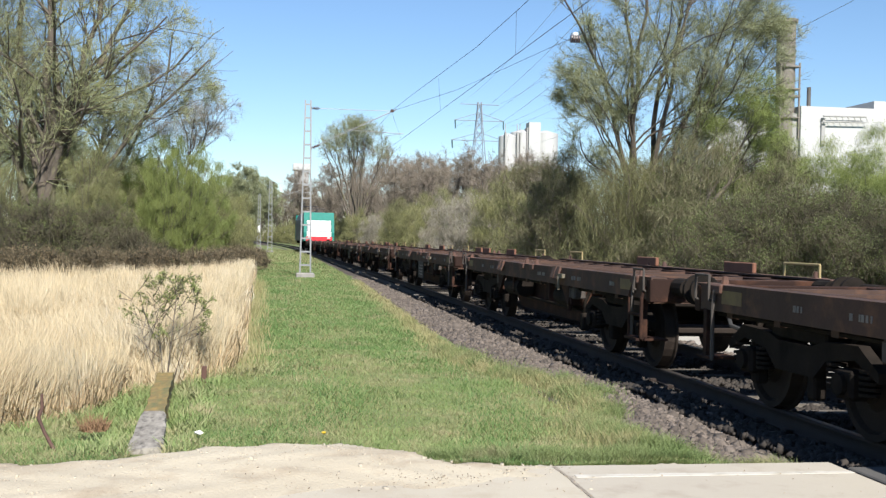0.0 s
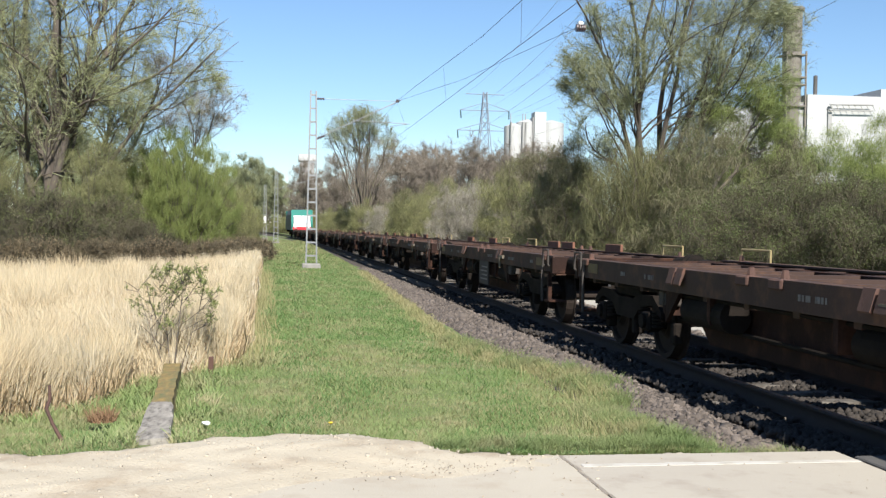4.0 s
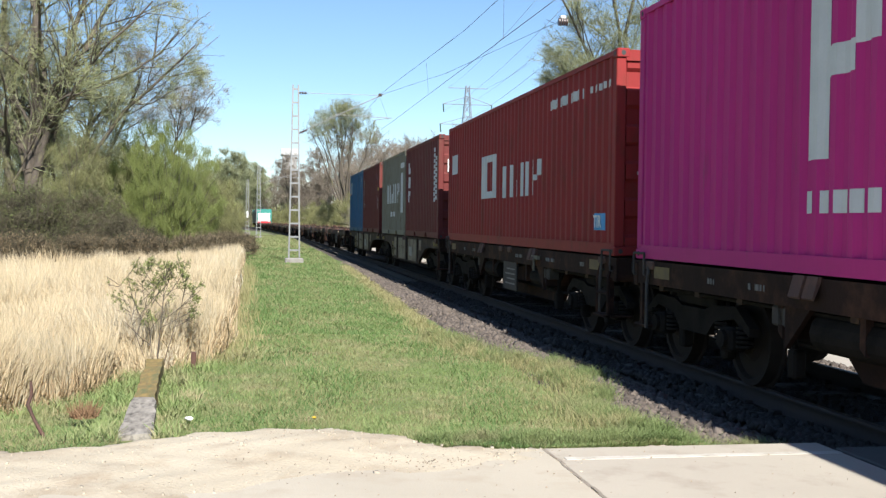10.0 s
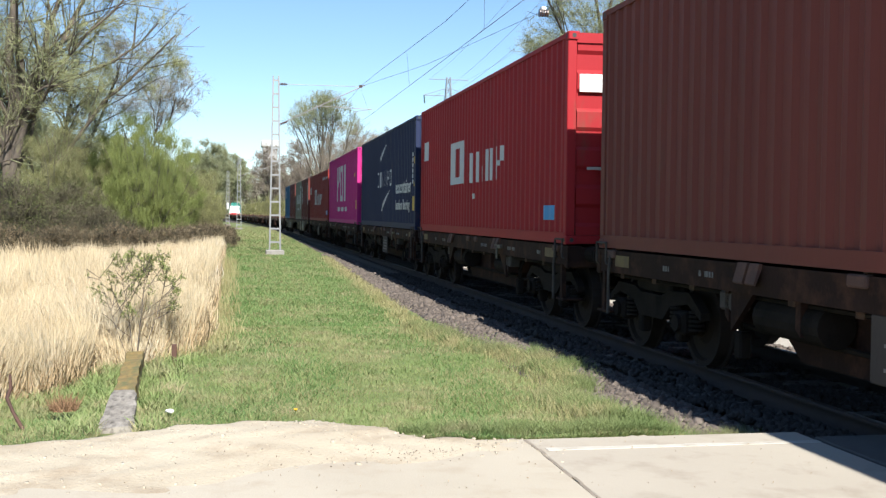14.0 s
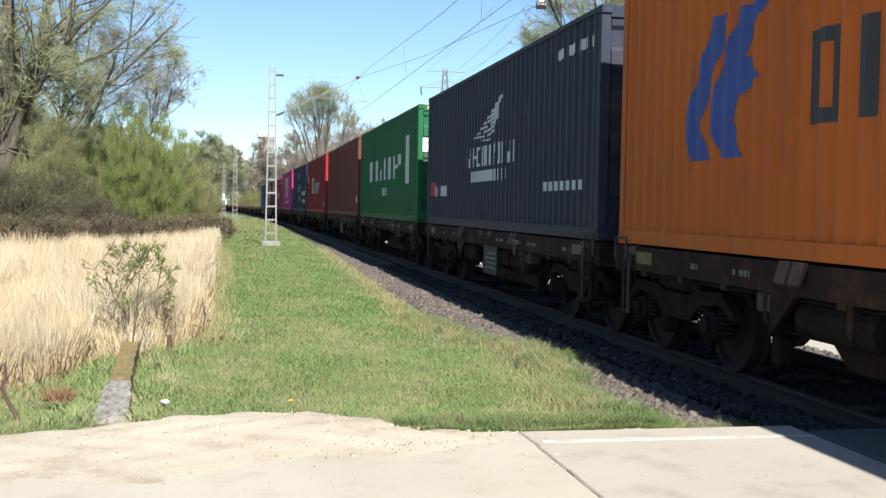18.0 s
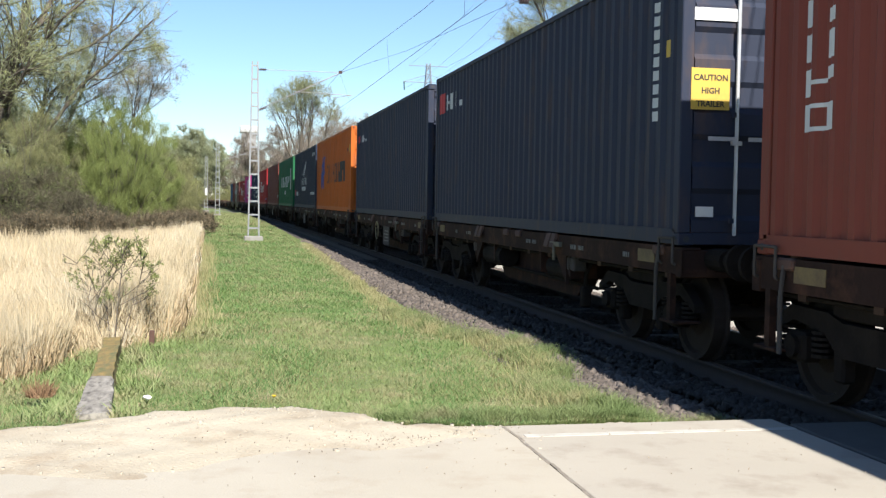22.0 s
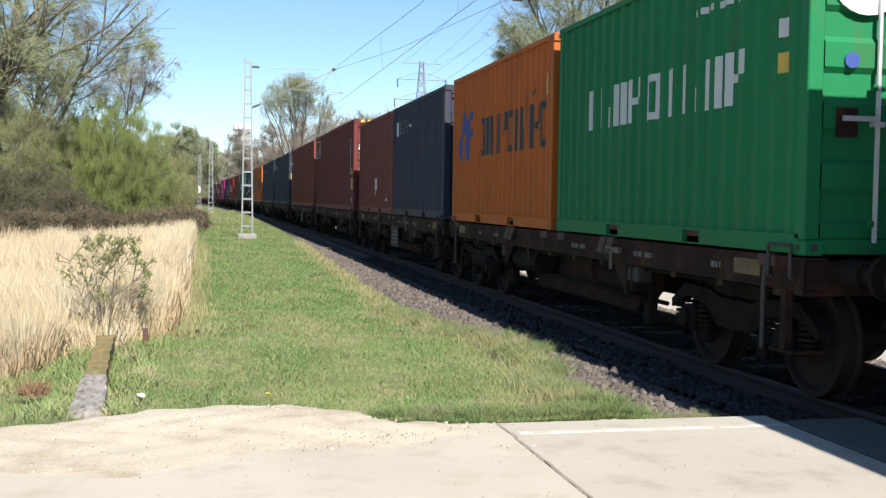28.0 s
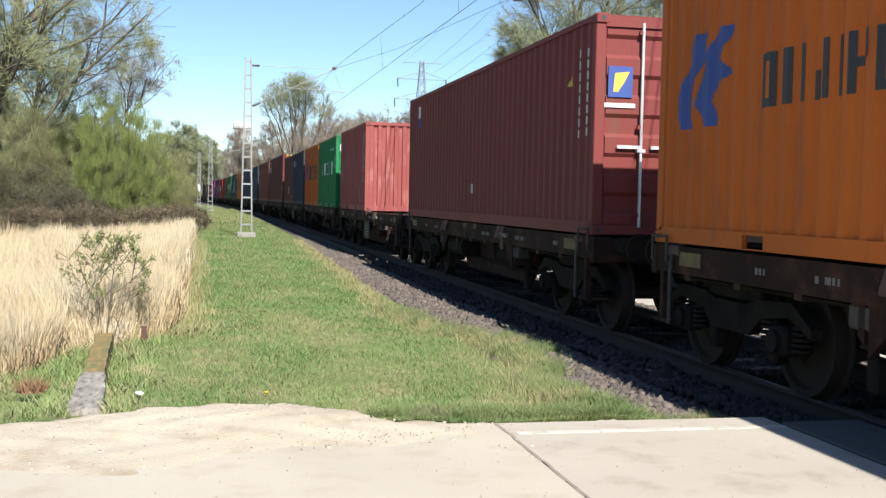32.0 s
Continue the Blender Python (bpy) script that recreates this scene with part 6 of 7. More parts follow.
thorn = dome("bush", "grey blackthorn shrub with sparse blossom and thin leaf", (12.4, 64, GZ), 2.1, 2.0, 4.6, 17000, 75, TWIG_GREY, LEAF_PALE, 0.3, 0.03, 0.45, 0.014, 0.3, 0.32, 50, BARK_DARK, 0.42, 0.4, "shrubs along the line", rough=0.5, blossom=BLOSSOM, clump=0.5)
for x, y, r in ((12.0, 72, 60), (11.6, 122, 200), (14.6, 77, 310), (16.5, 66, 100), (18.5, 72, 30)):
    copy_thing(thorn, pose(x, y, GZ, 0, 0, r))
green = dome("bush", "pale olive-green shrub behind the line", (12.2, 78, GZ), 2.4, 2.2, 5.4, 17000, 77, ROD_OLIVE, LEAF_YG, 0.4, 0.035, 0.5, 0.016, 0.35, 0.28, 50, BARK, 0.42, 0.4, "shrubs along the line", rough=0.45, clump=0.55)
for x, y, r in ((12.0, 100, 60), (13.8, 87, 140), (11.0, 136, 200), (10.5, 160, 250), (12.6, 57, 140), (14.0, 68, 15), (12.8, 92, 250), (13.5, 115, 170), (10.5, 185, 12), (10.0, 205, 60), (8.0, 230, 120), (17.5, 80, 40), (20, 86, 90), (16.5, 96, 200)):
    copy_thing(green, pose(x, y, GZ, 0, 0, r))
fresh = dome("bush", "bright green leafing shrub above the hedge", (23.5, 42, GZ), 2.7, 2.5, 6.5, 40000, 78, TWIG_GREEN, LEAF_FRESH, 0.8, 0.03, 0.38, 0.010, 0.35, 0.28, 60, BARK, 0.42, 0.45, "green shrubs above the hedge", rough=0.5, clump=0.5)
for x, y, r in ((27, 46, 30), (30, 41, 222), (26, 38, 75), (21, 44, 99), (33, 46, 199), (18.5, 41, 20), (24, 36, 145)):
    copy_thing(fresh, pose(x, y, GZ - 0.3 * (r % 3), 0, 0, r))
plant("tree", "round-crowned leafing tree above the woods", (11.3, 148, GZ), 18.5, 10, 9, 81, leaf=LEAF_PALE, leaf_n=0.4, leaf_size=0.06, kids=(9, 5, 4), twigs=3, limb_r=0.35, lo=0.62, base_w=0.4, thick=0.014, twig_len=0.7, twig_w=0.016, bark=BARK, ang=(0.45, 0.45, 0.45), up=(0.08, 0.06, 0.03), brush=0.6, twig_mat=TWIG_OLIVE, env=((0, 0, 14.2, 5.6, 5.6, 4.0),), bows=tuple((5.6 * math.sin(k * 2.4) * (0.15 + 0.85 * (k % 4) / 3), 4.3 * math.cos(k * 2.4) * (0.15 + 0.85 * (k % 4) / 3), 16.8 - 1.0 * (k % 4), 1.6, 0.7) for k in range(13)))


def wood(height, seed, spots):
    b = plant("tree", "bare brown woodland tree", (*spots[0], GZ), height, height * 0.5, 5, seed, leaf=LEAF_BROWN, leaf_n=0, splay=0.22, kids=(9, 6, 5), twigs=4, lo=0.15, base_w=0.6, group="bare trees of the wood", twig_mat=TWIG_BROWN, thick=0.012, twig_len=0.045 * height, twig_w=0.0014 * height, bark=BARK_DARK, ang=(0.55, 0.55, 0.6), up=(0.08, 0.06, 0.03), brush=0.45)
    for i, (x, y) in enumerate(spots[1:]):
        copy_thing(b, pose(x, y, GZ - 0.5 * (i % 3), 0, 0, 67 * i + 20))


wood(8.6, 83, ((20, 80), (17.5, 74), (22, 86), (23, 92), (18.5, 88), (16, 70), (20.5, 74)))
wood(11.2, 84, ((22, 112), (17, 98), (19.5, 104), (18, 122), (25, 104), (28, 112), (15.5, 112), (24, 120), (27, 102), (21, 97)))
wood(14.6, 86, ((21, 140), (18.5, 156), (25, 145), (16.5, 140), (24, 165), (30, 150), (15, 172), (20, 150)))
wood(19, 87, ((17, 190), (14, 210), (11, 232), (20, 220), (8, 262), (14, 250), (24, 200), (4, 290), (10, 296), (28, 190)))
far_tree = plant("tree", "tall far tree with a soft green crown", (-6.4, 235, GZ), 19, 11, 5, 85, leaf=LEAF_PALE, leaf_n=0.35, leaf_size=0.10, splay=0.3, kids=(9, 7, 5), twigs=5, lo=0.15, base_w=0.8, group="far trees", thick=0.013, twig_len=0.9, twig_w=0.05, twig_mat=TWIG_OLIVE, ang=(0.65, 0.65, 0.6), up=(0.08, 0.05, 0.02), brush=0.45)
for x, y, r in ((-2.8, 262, 60), (-14, 250, 140), (-10, 300, 200), (0, 330, 250), (-22, 280, 310), (8, 345, 30), (-30, 240, 99), (-5, 390, 10), (16, 330, 77), (26, 300, 140), (-20, 200, 200), (-30, 180, 40), (-40, 260, 140), (-26, 130, 10), (-36, 140, 70), (-50, 180, 30), (-30, 95, 200), (-42, 100, 300), (-28, 68, 100)):
    copy_thing(far_tree, pose(x, y, GZ - 1.5, 0, 0, r))
# sapling in the reeds
plant("sapling", "small thorny sapling with sparse green leaves in the reeds", (-1.20, 13.3, GZ - 0.1), 1.3, 1.5, 2, 94, leaf=mat("small_olive_leaves", (0.234, 0.2652, 0.0858), (0.156, 0.1833, 0.0546), 0.7, 0, 2, 20, 0, vary=0.3, thin=0.2), leaf_n=5, leaf_size=0.014, kids=(9, 4, 2), twigs=1, lo=0.32, base_w=0.03, category="sapling", bark=BARK, twig_mat=BARK, thick=0.008, limb_r=0.45, twig_len=0.07, twig_w=0.004, ang=(1.3, 0.6, 0.6), up=(0.02, 0.02, 0.0), ratios=(0.5, 0.5, 0.6), wander=0.35, env=((0, 0, 0.95, 0.58, 0.45, 0.5), (0, 0, 0.3, 0.15, 0.15, 0.5)), bows=((0.12, 0.0, 1.42, 1.2, 1.0), (-0.16, 0.1, 1.25, 1.2, 0.7), (0.36, -0.05, 1.2, 0.9, 0.6), (-0.42, 0.05, 1.15, 0.9, 0.55)))

# ---------------- reeds and grass ----------------
STRAW = mat("straw_reed", (0.702, 0.6006, 0.4134), (0.5616, 0.4446, 0.273), 0.8, 0, 0.6, 12, 0.0, (0.7176, 0.6474, 0.4992), 0.34, 0.7, vary=0.4, thin=0.3)
BLADE = mat("grass_blades", (0.1014, 0.1677, 0.0468), (0.234, 0.2691, 0.1092), 0.75, 0, 2.4, 9, 0.0, (0.312, 0.2574, 0.156), 0.46, 1.5, vary=0.4, thin=0.3)
BLADE_LUSH = mat("lush_grass_blades", (0.0663, 0.1365, 0.0351), (0.117, 0.195, 0.0585), 0.7, 0, 1.2, 9, 0.0, vary=0.35, thin=0.3)
BLADE_DRY = mat("dry_grass_blades", (0.3276, 0.2808, 0.156), (0.2028, 0.2106, 0.078), 0.8, 0, 0.9, 12, 0.0, vary=0.4, thin=0.3)


def verge_edge(y):
    """Where the grass ends on the ballast's shoulder."""
    return np.interp(y, [7.4, 7.8, 8.2, 8.7, 9.5, 10.0, 10.7, 11.5, 13.2, 13.9, 15.4, 18.4, 22, 28, 42, 67], [3.5, 3.35, 3.05, 2.9, 3.0, 3.2, 3.42, 3.58, 3.4, 3.0, 2.87, 2.86, 2.97, 3.15, 3.4, 3.4]) + 0.04 * np.sin(y * 3.7) + 0.04 * np.sin(y * 8.3)


def shoulder_z(x, y):
    """Level of the ballast's near slope at x."""
    o = x - TRACK_X + np.where(y > BEND_Y, BEND * (y - BEND_Y) ** 2, 0)
    return np.where(o > -2.75, np.interp(o, [-2.75, -2.3, -1.75, -1.42, -1.3], [-0.34, -0.20, -0.17, -0.22, -0.30]), -9)


def blades(name, x, y, h, w, lean, material, label, category, drift=0.0, wall=None):
    """Upright blades, each one two faces with a bend."""
    n = len(x)
    base = np.stack([x, y, np.maximum(ground_z(x, y) + 0.02 * waves(x, y), shoulder_z(x, y)) - 0.012], -1)
    ang = rng.uniform(0, 2 * np.pi, n)
    bend = np.stack([np.cos(ang), np.sin(ang), np.zeros(n)], -1) * (lean * h * rng.uniform(0.3, 1.5, n))[:, None]
    if drift:      # tufts lean together, each its own way
        bend += np.stack([waves(x * 1.9 + 3, y * 1.9, 1.3), waves(y * 1.6, x * 1.6 + 5, 1.1), np.zeros(n)], -1) * (drift * h)[:, None]
    mid = base + bend * 0.35 + np.array([0, 0, 1]) * (h * 0.55)[:, None]
    tip = base + bend + np.array([0, 0, 1]) * h[:, None]
    if wall is not None:      # the stand keeps an upright edge
        for q in (mid, tip):
            q[:, 0] = np.minimum(q[:, 0], np.maximum(wall + 0.07 * rng.uniform(0, 1, n), x))
    fa = rng.uniform(-0.9, 0.9, n)
    side = np.stack([np.cos(fa), np.sin(fa), np.zeros(n)], -1) * (w / 2)[:, None]
    v = np.stack([base - side, base + side, mid + side * 0.8, mid - side * 0.8, tip], 1).reshape(-1, 3)
    i = np.arange(n)[:, None] * 5
    f = np.concatenate([i + [0, 1, 2], i + [0, 2, 3], i + [3, 2, 4]], 1).reshape(-1, 3)
    return tagged(piece(name, mesh_from(name, v, f), material), label, category, "", "stuff")


def field_edge(y):
    """Right edge of the reed field."""
    near = np.interp(y, [9.0, 10.4, 11.2, 13.0, 13.3, 14.0], [-4.5, -2.4, -1.85, -1.55, -0.9, -0.42])
    return np.where(y < 14, near, -0.42 - (y - 14) * 0.008) + 0.06 * np.sin(y * 1.7) + 0.05 * np.sin(y * 4.1)


def scatter(n, x0, x1, y0, y1, power=1.0):
    u = rng.uniform(0, 1, n)
    return rng.uniform(x0, x1, n), y0 + (y1 - y0) * u ** power


n = 230000
y = 10.2 + 42 * rng.uniform(0, 1, n) ** 1.5
x = field_edge(y) - 0.12 - (0.36 * y + 1.5) * rng.uniform(0, 1, n) ** 1.15
ok = y < 35 + 16 * np.clip((x + 6) / 5, 0, 1)
x, y = x[ok], y[ok]
n = len(x)
patch = waves(x * 0.5, y * 0.5)
h = (0.68 + 0.16 * patch + 0.14 * waves(x, y, 2.2)) * rng.uniform(0.5, 1.3, n)
h *= np.where((np.abs(x + 0.09 * y) < 0.5) & (y < 13.6), 0.55, 1)
h *= np.where((y < 24) & (waves(x * 0.9 + 1, y * 0.45) > 0.45), 0.62, 1)      # lodged patches
blades("reeds", x, y, h, 0.0045 + 0.00055 * y, 0.24, STRAW, "field of pale dry straw-coloured reeds", "reeds", 0.22, field_edge(y))
n = 40000
y = 10.4 + 40 * rng.uniform(0, 1, n) ** 1.5
x = field_edge(y) - (0.36 * y + 1.5) * rng.uniform(0, 1, n) ** 1.1
ok = y < 35 + 16 * np.clip((x + 6) / 5, 0, 1)
x, y = x[ok], y[ok]
n = len(x)
h = (0.58 + 0.2 * waves(x * 0.8, y * 0.8)) * rng.uniform(0.4, 1.2, n) * np.where((np.abs(x + 0.09 * y) < 0.5) & (y < 13.6), 0.55, 1)
blades("broken_reeds", x, y, h, 0.006 + 0.0006 * y, 1.1, mat("weathered_reed", (0.4836, 0.3822, 0.234), (0.2808, 0.195, 0.1092), 0.85, 0, 0.35, 12, 0.0, (0.6552, 0.5928, 0.468), 0.4, 0.6, vary=0.5, thin=0.3), "bent and broken brownish reeds among the upright ones", "reeds", 0.0, field_edge(y))
sheet("field_litter", np.arange(-26, 0.2, 0.4), np.arange(9.6, 54, 0.4), lambda a, b: ground_z(a, b) + 0.05 + 0.03 * waves(a, b, 2) - 0.5 * (a > field_edge(b) - 0.15), mat("straw_litter", (0.3432, 0.2652, 0.1482), (0.2106, 0.1521, 0.078), 0.95, 0, 1.5, 30, 1.0), label="matted straw under the reeds", category="field")


def lawn(n, x0, x1, y0, y1, power, tall, width, material, name="grass", label="short green spring grass with dry patches", keep=None, lean=0.8):
    """Grass blades between road, reeds and ballast; they grow taller away from the road."""
    x, y = scatter(n, x0, x1, y0, y1, power)
    edge = verge_edge(y)
    ok = (x < edge - 0.1 * rng.uniform(0, 1, n) ** 2) & (y > sand_edge(x) + 0.02) & (x > field_edge(y) - 0.12)
    ok &= ~((np.abs(x + 0.88 + (y - 8.28) * 0.069) < 0.12) & (y < 13.0))
    if keep is not None:
        ok &= keep(x, y)
    x, y = x[ok], y[ok]
    h = tall * np.interp(y, [8, 16, 30, 60, 130], [0.85, 1.0, 1.25, 1.7, 2.4]) * np.clip(1 + 0.22 * waves(x, y, 1.6) + 0.2 * waves(y, x, 4.1), 0.6, 1.6) * rng.uniform(0.4, 1.5, len(x))
    blades(name, x, y, h, width + 0.00035 * y * width / 0.005, lean, material, label, "grass", 0.14)


lawn(400000, -3.6, 4.3, 7.6, 62, 2.5, 0.046, 0.0040, BLADE)
lawn(95000, -3.6, 4.3, 7.6, 62, 2.6, 0.056, 0.0044, BLADE_DRY, "dry_grass", "dry yellow blades among the grass", lambda x, y: waves(x * 1.3, y * 0.8, 1.2) + 0.5 * rng.normal(size=len(x)) > 0.1)
lawn(90000, -3.6, 4.1, 7.6, 45, 2.3, 0.062, 0.0052, BLADE_LUSH, "lush_grass", "darker lush tufts in the grass", lambda x, y: waves(x * 1.1 + 2, y * 0.55, 1.9) + 0.7 * waves(y * 0.4, x * 2.3, 1.4) + 0.35 * rng.normal(size=len(x)) > 0.35)
lawn(60000, -2.0, 4.1, 17, 70, 1.5, 0.05, 0.0052, BLADE_LUSH, "lush_grass", "darker lush tufts in the grass")
lawn(16000, -1.0, 1.0, 13, 40, 1.2, 0.19, 0.006, BLADE_DRY, "tall_grass", "taller pale grass at the reeds' edge", lambda x, y: x < field_edge(y) + 0.5 * rng.uniform(0, 1, len(x)) ** 1.5, 0.35)
lawn(24000, -3.4, 0.3, 8.0, 14.5, 1.0, 0.11, 0.007, BLADE, "tall_grass", "lush green grass round the old concrete block", lambda x, y: (x < field_edge(y) + 0.5) | (np.abs(x + 0.95) < 0.4))
lawn(36000, -3.2, 4.0, 56, 130, 1.3, 0.055, 0.006, BLADE)
lawn(9000, -3.2, 4.0, 56, 130, 1.3, 0.06, 0.006, BLADE_DRY, "dry_grass", "dry yellow blades among the grass")


# ---------------- the overhead line ----------------
def lattice_mast(x, y, top, lean=0.1, arm=True, label="grey lattice mast of the overhead line"):
    m = thing("catenary_mast", label, "mast", pose(x, y, 0), "masts of the overhead line")
    n = int((top - 0.1) / 0.56)
    part("foundation", bx(-0.38, 0.38, -0.38, 0.38, GROUND - 0.25, 0.02, 0.03), CONCRETE, m, "concrete footing")
    for sx in (-1, 1):
        bm = bmesh.new()
        a, b = Vector((sx * 0.22, 0, 0.02)), Vector((lean + sx * 0.11, 0, top))
        prismed = [(-0.03, -0.06), (0.03, -0.06), (0.03, 0.06), (-0.03, 0.06)]
        lo = [bm.verts.new(a + Vector((p, q, 0))) for p, q in prismed]
        hi = [bm.verts.new(b + Vector((p, q, 0))) for p, q in prismed]
        bm.faces.new(lo[::-1]), bm.faces.new(hi)
        for i in range(4):
            bm.faces.new((lo[i], lo[(i + 1) % 4], hi[(i + 1) % 4], hi[i]))
        part("mast_leg", bm, GALV, m)
    for i in range(n + 1):
        z = 0.35 + i * 0.56
        u = z / top
        cx, hw = lean * u, 0.22 - 0.11 * u
        part("rung", bx(cx - hw, cx + hw, -0.015, 0.015, z - 0.035, z + 0.035), GALV, m)
    if not arm:
        return m
    INS = mat("brown_insulator", (0.05, 0.03, 0.025), (0.08, 0.05, 0.04), 0.3, 0, 4, 40, 0)
    end = Vector((TRACK_X - 0.62 - x, 0, 6.92))
    part("top_tube", rod(bmesh.new(), (0.35, 0, 6.92), end + Vector((0.1, 0, 0)), 0.012, 8), GALV, m)
    part("cantilever_tube", rod(bmesh.new(), (0.45, 0, 5.40), end + Vector((0.2, 0, 0.08)), 0.02, 8), GALV, m)
    part("registration_tube", rod(bmesh.new(), (1.65, 0, 6.06), (TRACK_X - 0.1 - x, 0, 5.98), 0.014, 8), GALV, m)
    part("steady_arm", rod(bmesh.new(), (TRACK_X - 0.15 - x, 0, 5.98), (TRACK_X - 0.9 - x, 0, 5.86), 0.012, 6), GALV, m)
    for z0, z1, xa in ((6.92, 6.92, 0.12), (5.24, 5.38, 0.14)):
        ib = bmesh.new()
        for k in range(5):
            u0, u1 = k / 5, (k + 0.6) / 5
            rod(ib, (xa + 0.34 * u0, 0, z0 + (z1 - z0) * u0), (xa + 0.34 * u1, 0, z0 + (z1 - z0) * u1), 0.055, 10)
        rod(ib, (xa - 0.02, 0, z0), (xa + 0.36, 0, z1), 0.02, 6)
        part("insulator", ib, INS, m, "dark ribbed insulator")
    part("clamp", bx(end.x - 0.06, end.x + 0.08, -0.03, 0.03, 6.87, 7.0, 0.01), INS, m)
    return m


lattice_mast(1.44, 46.0, 7.25, 0.0)
lattice_mast(-0.10, 112.0, 7.15, 0.0)
lattice_mast(-1.62, 150.0, 7.2, 0.0, False, "slim grey lattice mast with a white plate")
tagged(part("mast_sign", bx(-1.74, -1.50, 149.90, 149.93, 2.0, 2.9), WHITE), "small white plate on the far mast", "sign")


def wire(name, label, pts, r, material, group=""):
    P = np.array([tuple(p) for p in pts], float)[None]
    return tagged(tubes(name, P, np.full(P.shape[:2], r), 6, material, None), label, "cable", group)


COPPER = mat("dark_copper_wire", (0.05, 0.05, 0.05), (0.04, 0.045, 0.045), 0.5, 0.4, 5, 40, 0)
cw = [(TRACK_X, y, 5.89) for y in (-20, 10, 46)] + [(track_at(y) + 0.2, y, 5.89) for y in (80, 112, 150, 190, 240)]
wire("contact_wire", "dark contact wire above the track", cw, 0.007, COPPER, "overhead wires")
sup = [(-20, 7.0), (46, 6.98), (112, 7.05), (180, 7.0), (240, 7.0)]


def messenger(y):
    for (a, za), (b, zb) in zip(sup, sup[1:]):
        if a <= y <= b:
            u = (y - a) / (b - a)
            return za + (zb - za) * u - 0.32 * 4 * u * (1 - u) * (0.25 if a < 0 else 1)
    return 7.0


ys_w = [-20, -10, 0, 10, 16, 23.8, 30, 36.5, 41, 46] + list(range(54, 241, 8))
wire("messenger_wire", "dark carrying cable of the overhead line", [(track_at(y) - (0.5 if y > 44 else 0.5 * max(0, (y - 30) / 14)), y, messenger(y)) for y in ys_w], 0.007, COPPER, "overhead wires")
for y in (14, 25.0, 36.3, 47.2, 58, 70, 84, 98):
    wire("dropper", "thin dropper between the overhead wires", [(track_at(y), y, 5.9), (track_at(y) - (0.4 if y > 44 else 0.2 * max(0, (y - 30) / 14)), y, messenger(y))], 0.004, COPPER, "droppers")
wire("pull_off_wire", "thin stay wire running to the trees", [(TRACK_X - 0.55, 46, 6.95), (6.6, 39, 6.98), (8.05, 30.6, 7.22), (10.4, 24, 7.9), (14.0, 14, 9.0)], 0.006, COPPER)
b = thing("stay_insulator", "brown and white porcelain insulator hanging in the stay wire", "insulator", pose(8.40, 30.0, 7.27))
bm = bmesh.new()
for k in range(4):
    rod(bm, (-0.12 + 0.07 * k, 0, 0.02), (-0.08 + 0.07 * k, 0, 0.02), 0.11, 12)
part("body", bm, mat("brown_porcelain", (0.07, 0.03, 0.02), (0.05, 0.022, 0.016), 0.3, 0, 4, 40, 0), b)
part("cap", bx(-0.06, 0.08, -0.06, 0.06, 0.10, 0.20, 0.02), WHITE, b)


# ---------------- far works and power line ----------------
def pylon(x, y, top, scale=1.0, turn=0):
    p = thing("power_pylon", "tall grey lattice pylon of a power line", "pylon", pose(x, y, GROUND, 0, 0, turn), "power pylons")
    # steel colour made paler and bluer to hold the distance haze
    PY = mat("hazy_pylon_steel", (0.25, 0.285, 0.33), (0.20, 0.23, 0.27), 0.6, 0.1, 2, 20, 0)
    def half(z):
        return 4.2 * (1 - z / top) ** 1.2 + 0.55
    levels = [0, 9, 17, 24, 29, 33.4, 37, 40.0, 43, top]
    for sx in (-1, 1):
        for sy in (-1, 1):
            tubes("leg", np.array([[(sx * half(z), sy * half(z), z) for z in levels]]), np.full((1, len(levels)), 0.16), 5, PY, p)
    for a, b_ in zip(levels, levels[1:]):
        for sx in (-1, 1):
            part("brace", rods([(-sx * half(a), -half(a), a), (sx * half(b_), -half(b_), b_)], 0.09, 4), PY, p)
            part("brace", rods([(sx * half(a), half(a), a), (-sx * half(b_), half(b_), b_)], 0.09, 4), PY, p)
    for z, w in ((33.6, 9.0), (40.0, 8.1), (45.2, 6.3)):
        part("crossarm", rods([(-w, 0, z), (w, 0, z)], 0.14, 5), PY, p)
        if z < 45:
            part("arm_stay", rods([(-w, 0, z), (0, 0, z + 2.6), (w, 0, z)], 0.11, 5), PY, p)
            for sx in (-1, 1):
                part("insulator", rods([(sx * (w - 0.2), 0, z), (sx * (w - 0.3), -0.6, z - 2.6)], 0.22, 6), mat("dark_green_glass", (0.05, 0.09, 0.08), None, 0.3, 0, 2, 20, 0), p)
    return p


pylon(65.5, 345, 46.0)
pylon(25.6, -100, 46.0, 1.0, 8)
HV = mat("aluminium_cable", (0.26, 0.30, 0.35), None, 0.5, 0.2, 2, 20, 0)
for sx, w, z in ((-1, 9.0, 31.2), (1, 9.0, 31.2), (-1, 8.0, 37.6), (1, 8.0, 37.6), (-1, 4.5, 37.6), (1, 4.5, 37.6), (-1, 6.2, 45.2), (1, 6.2, 45.2)):
    p0, p1 = Vector((65.5 + sx * w, 345, z)), Vector((25.6 + sx * w, -100, z + 1))
    pts = []
    for i in range(25):
        u = i / 24
        q = p0.lerp(p1, u)
        q.z -= 8.0 * 4 * u * (1 - u)
        pts.append(q)
    wire("power_cable", "thin grey high-voltage cable against the sky", pts, 0.026, HV, "power cables")

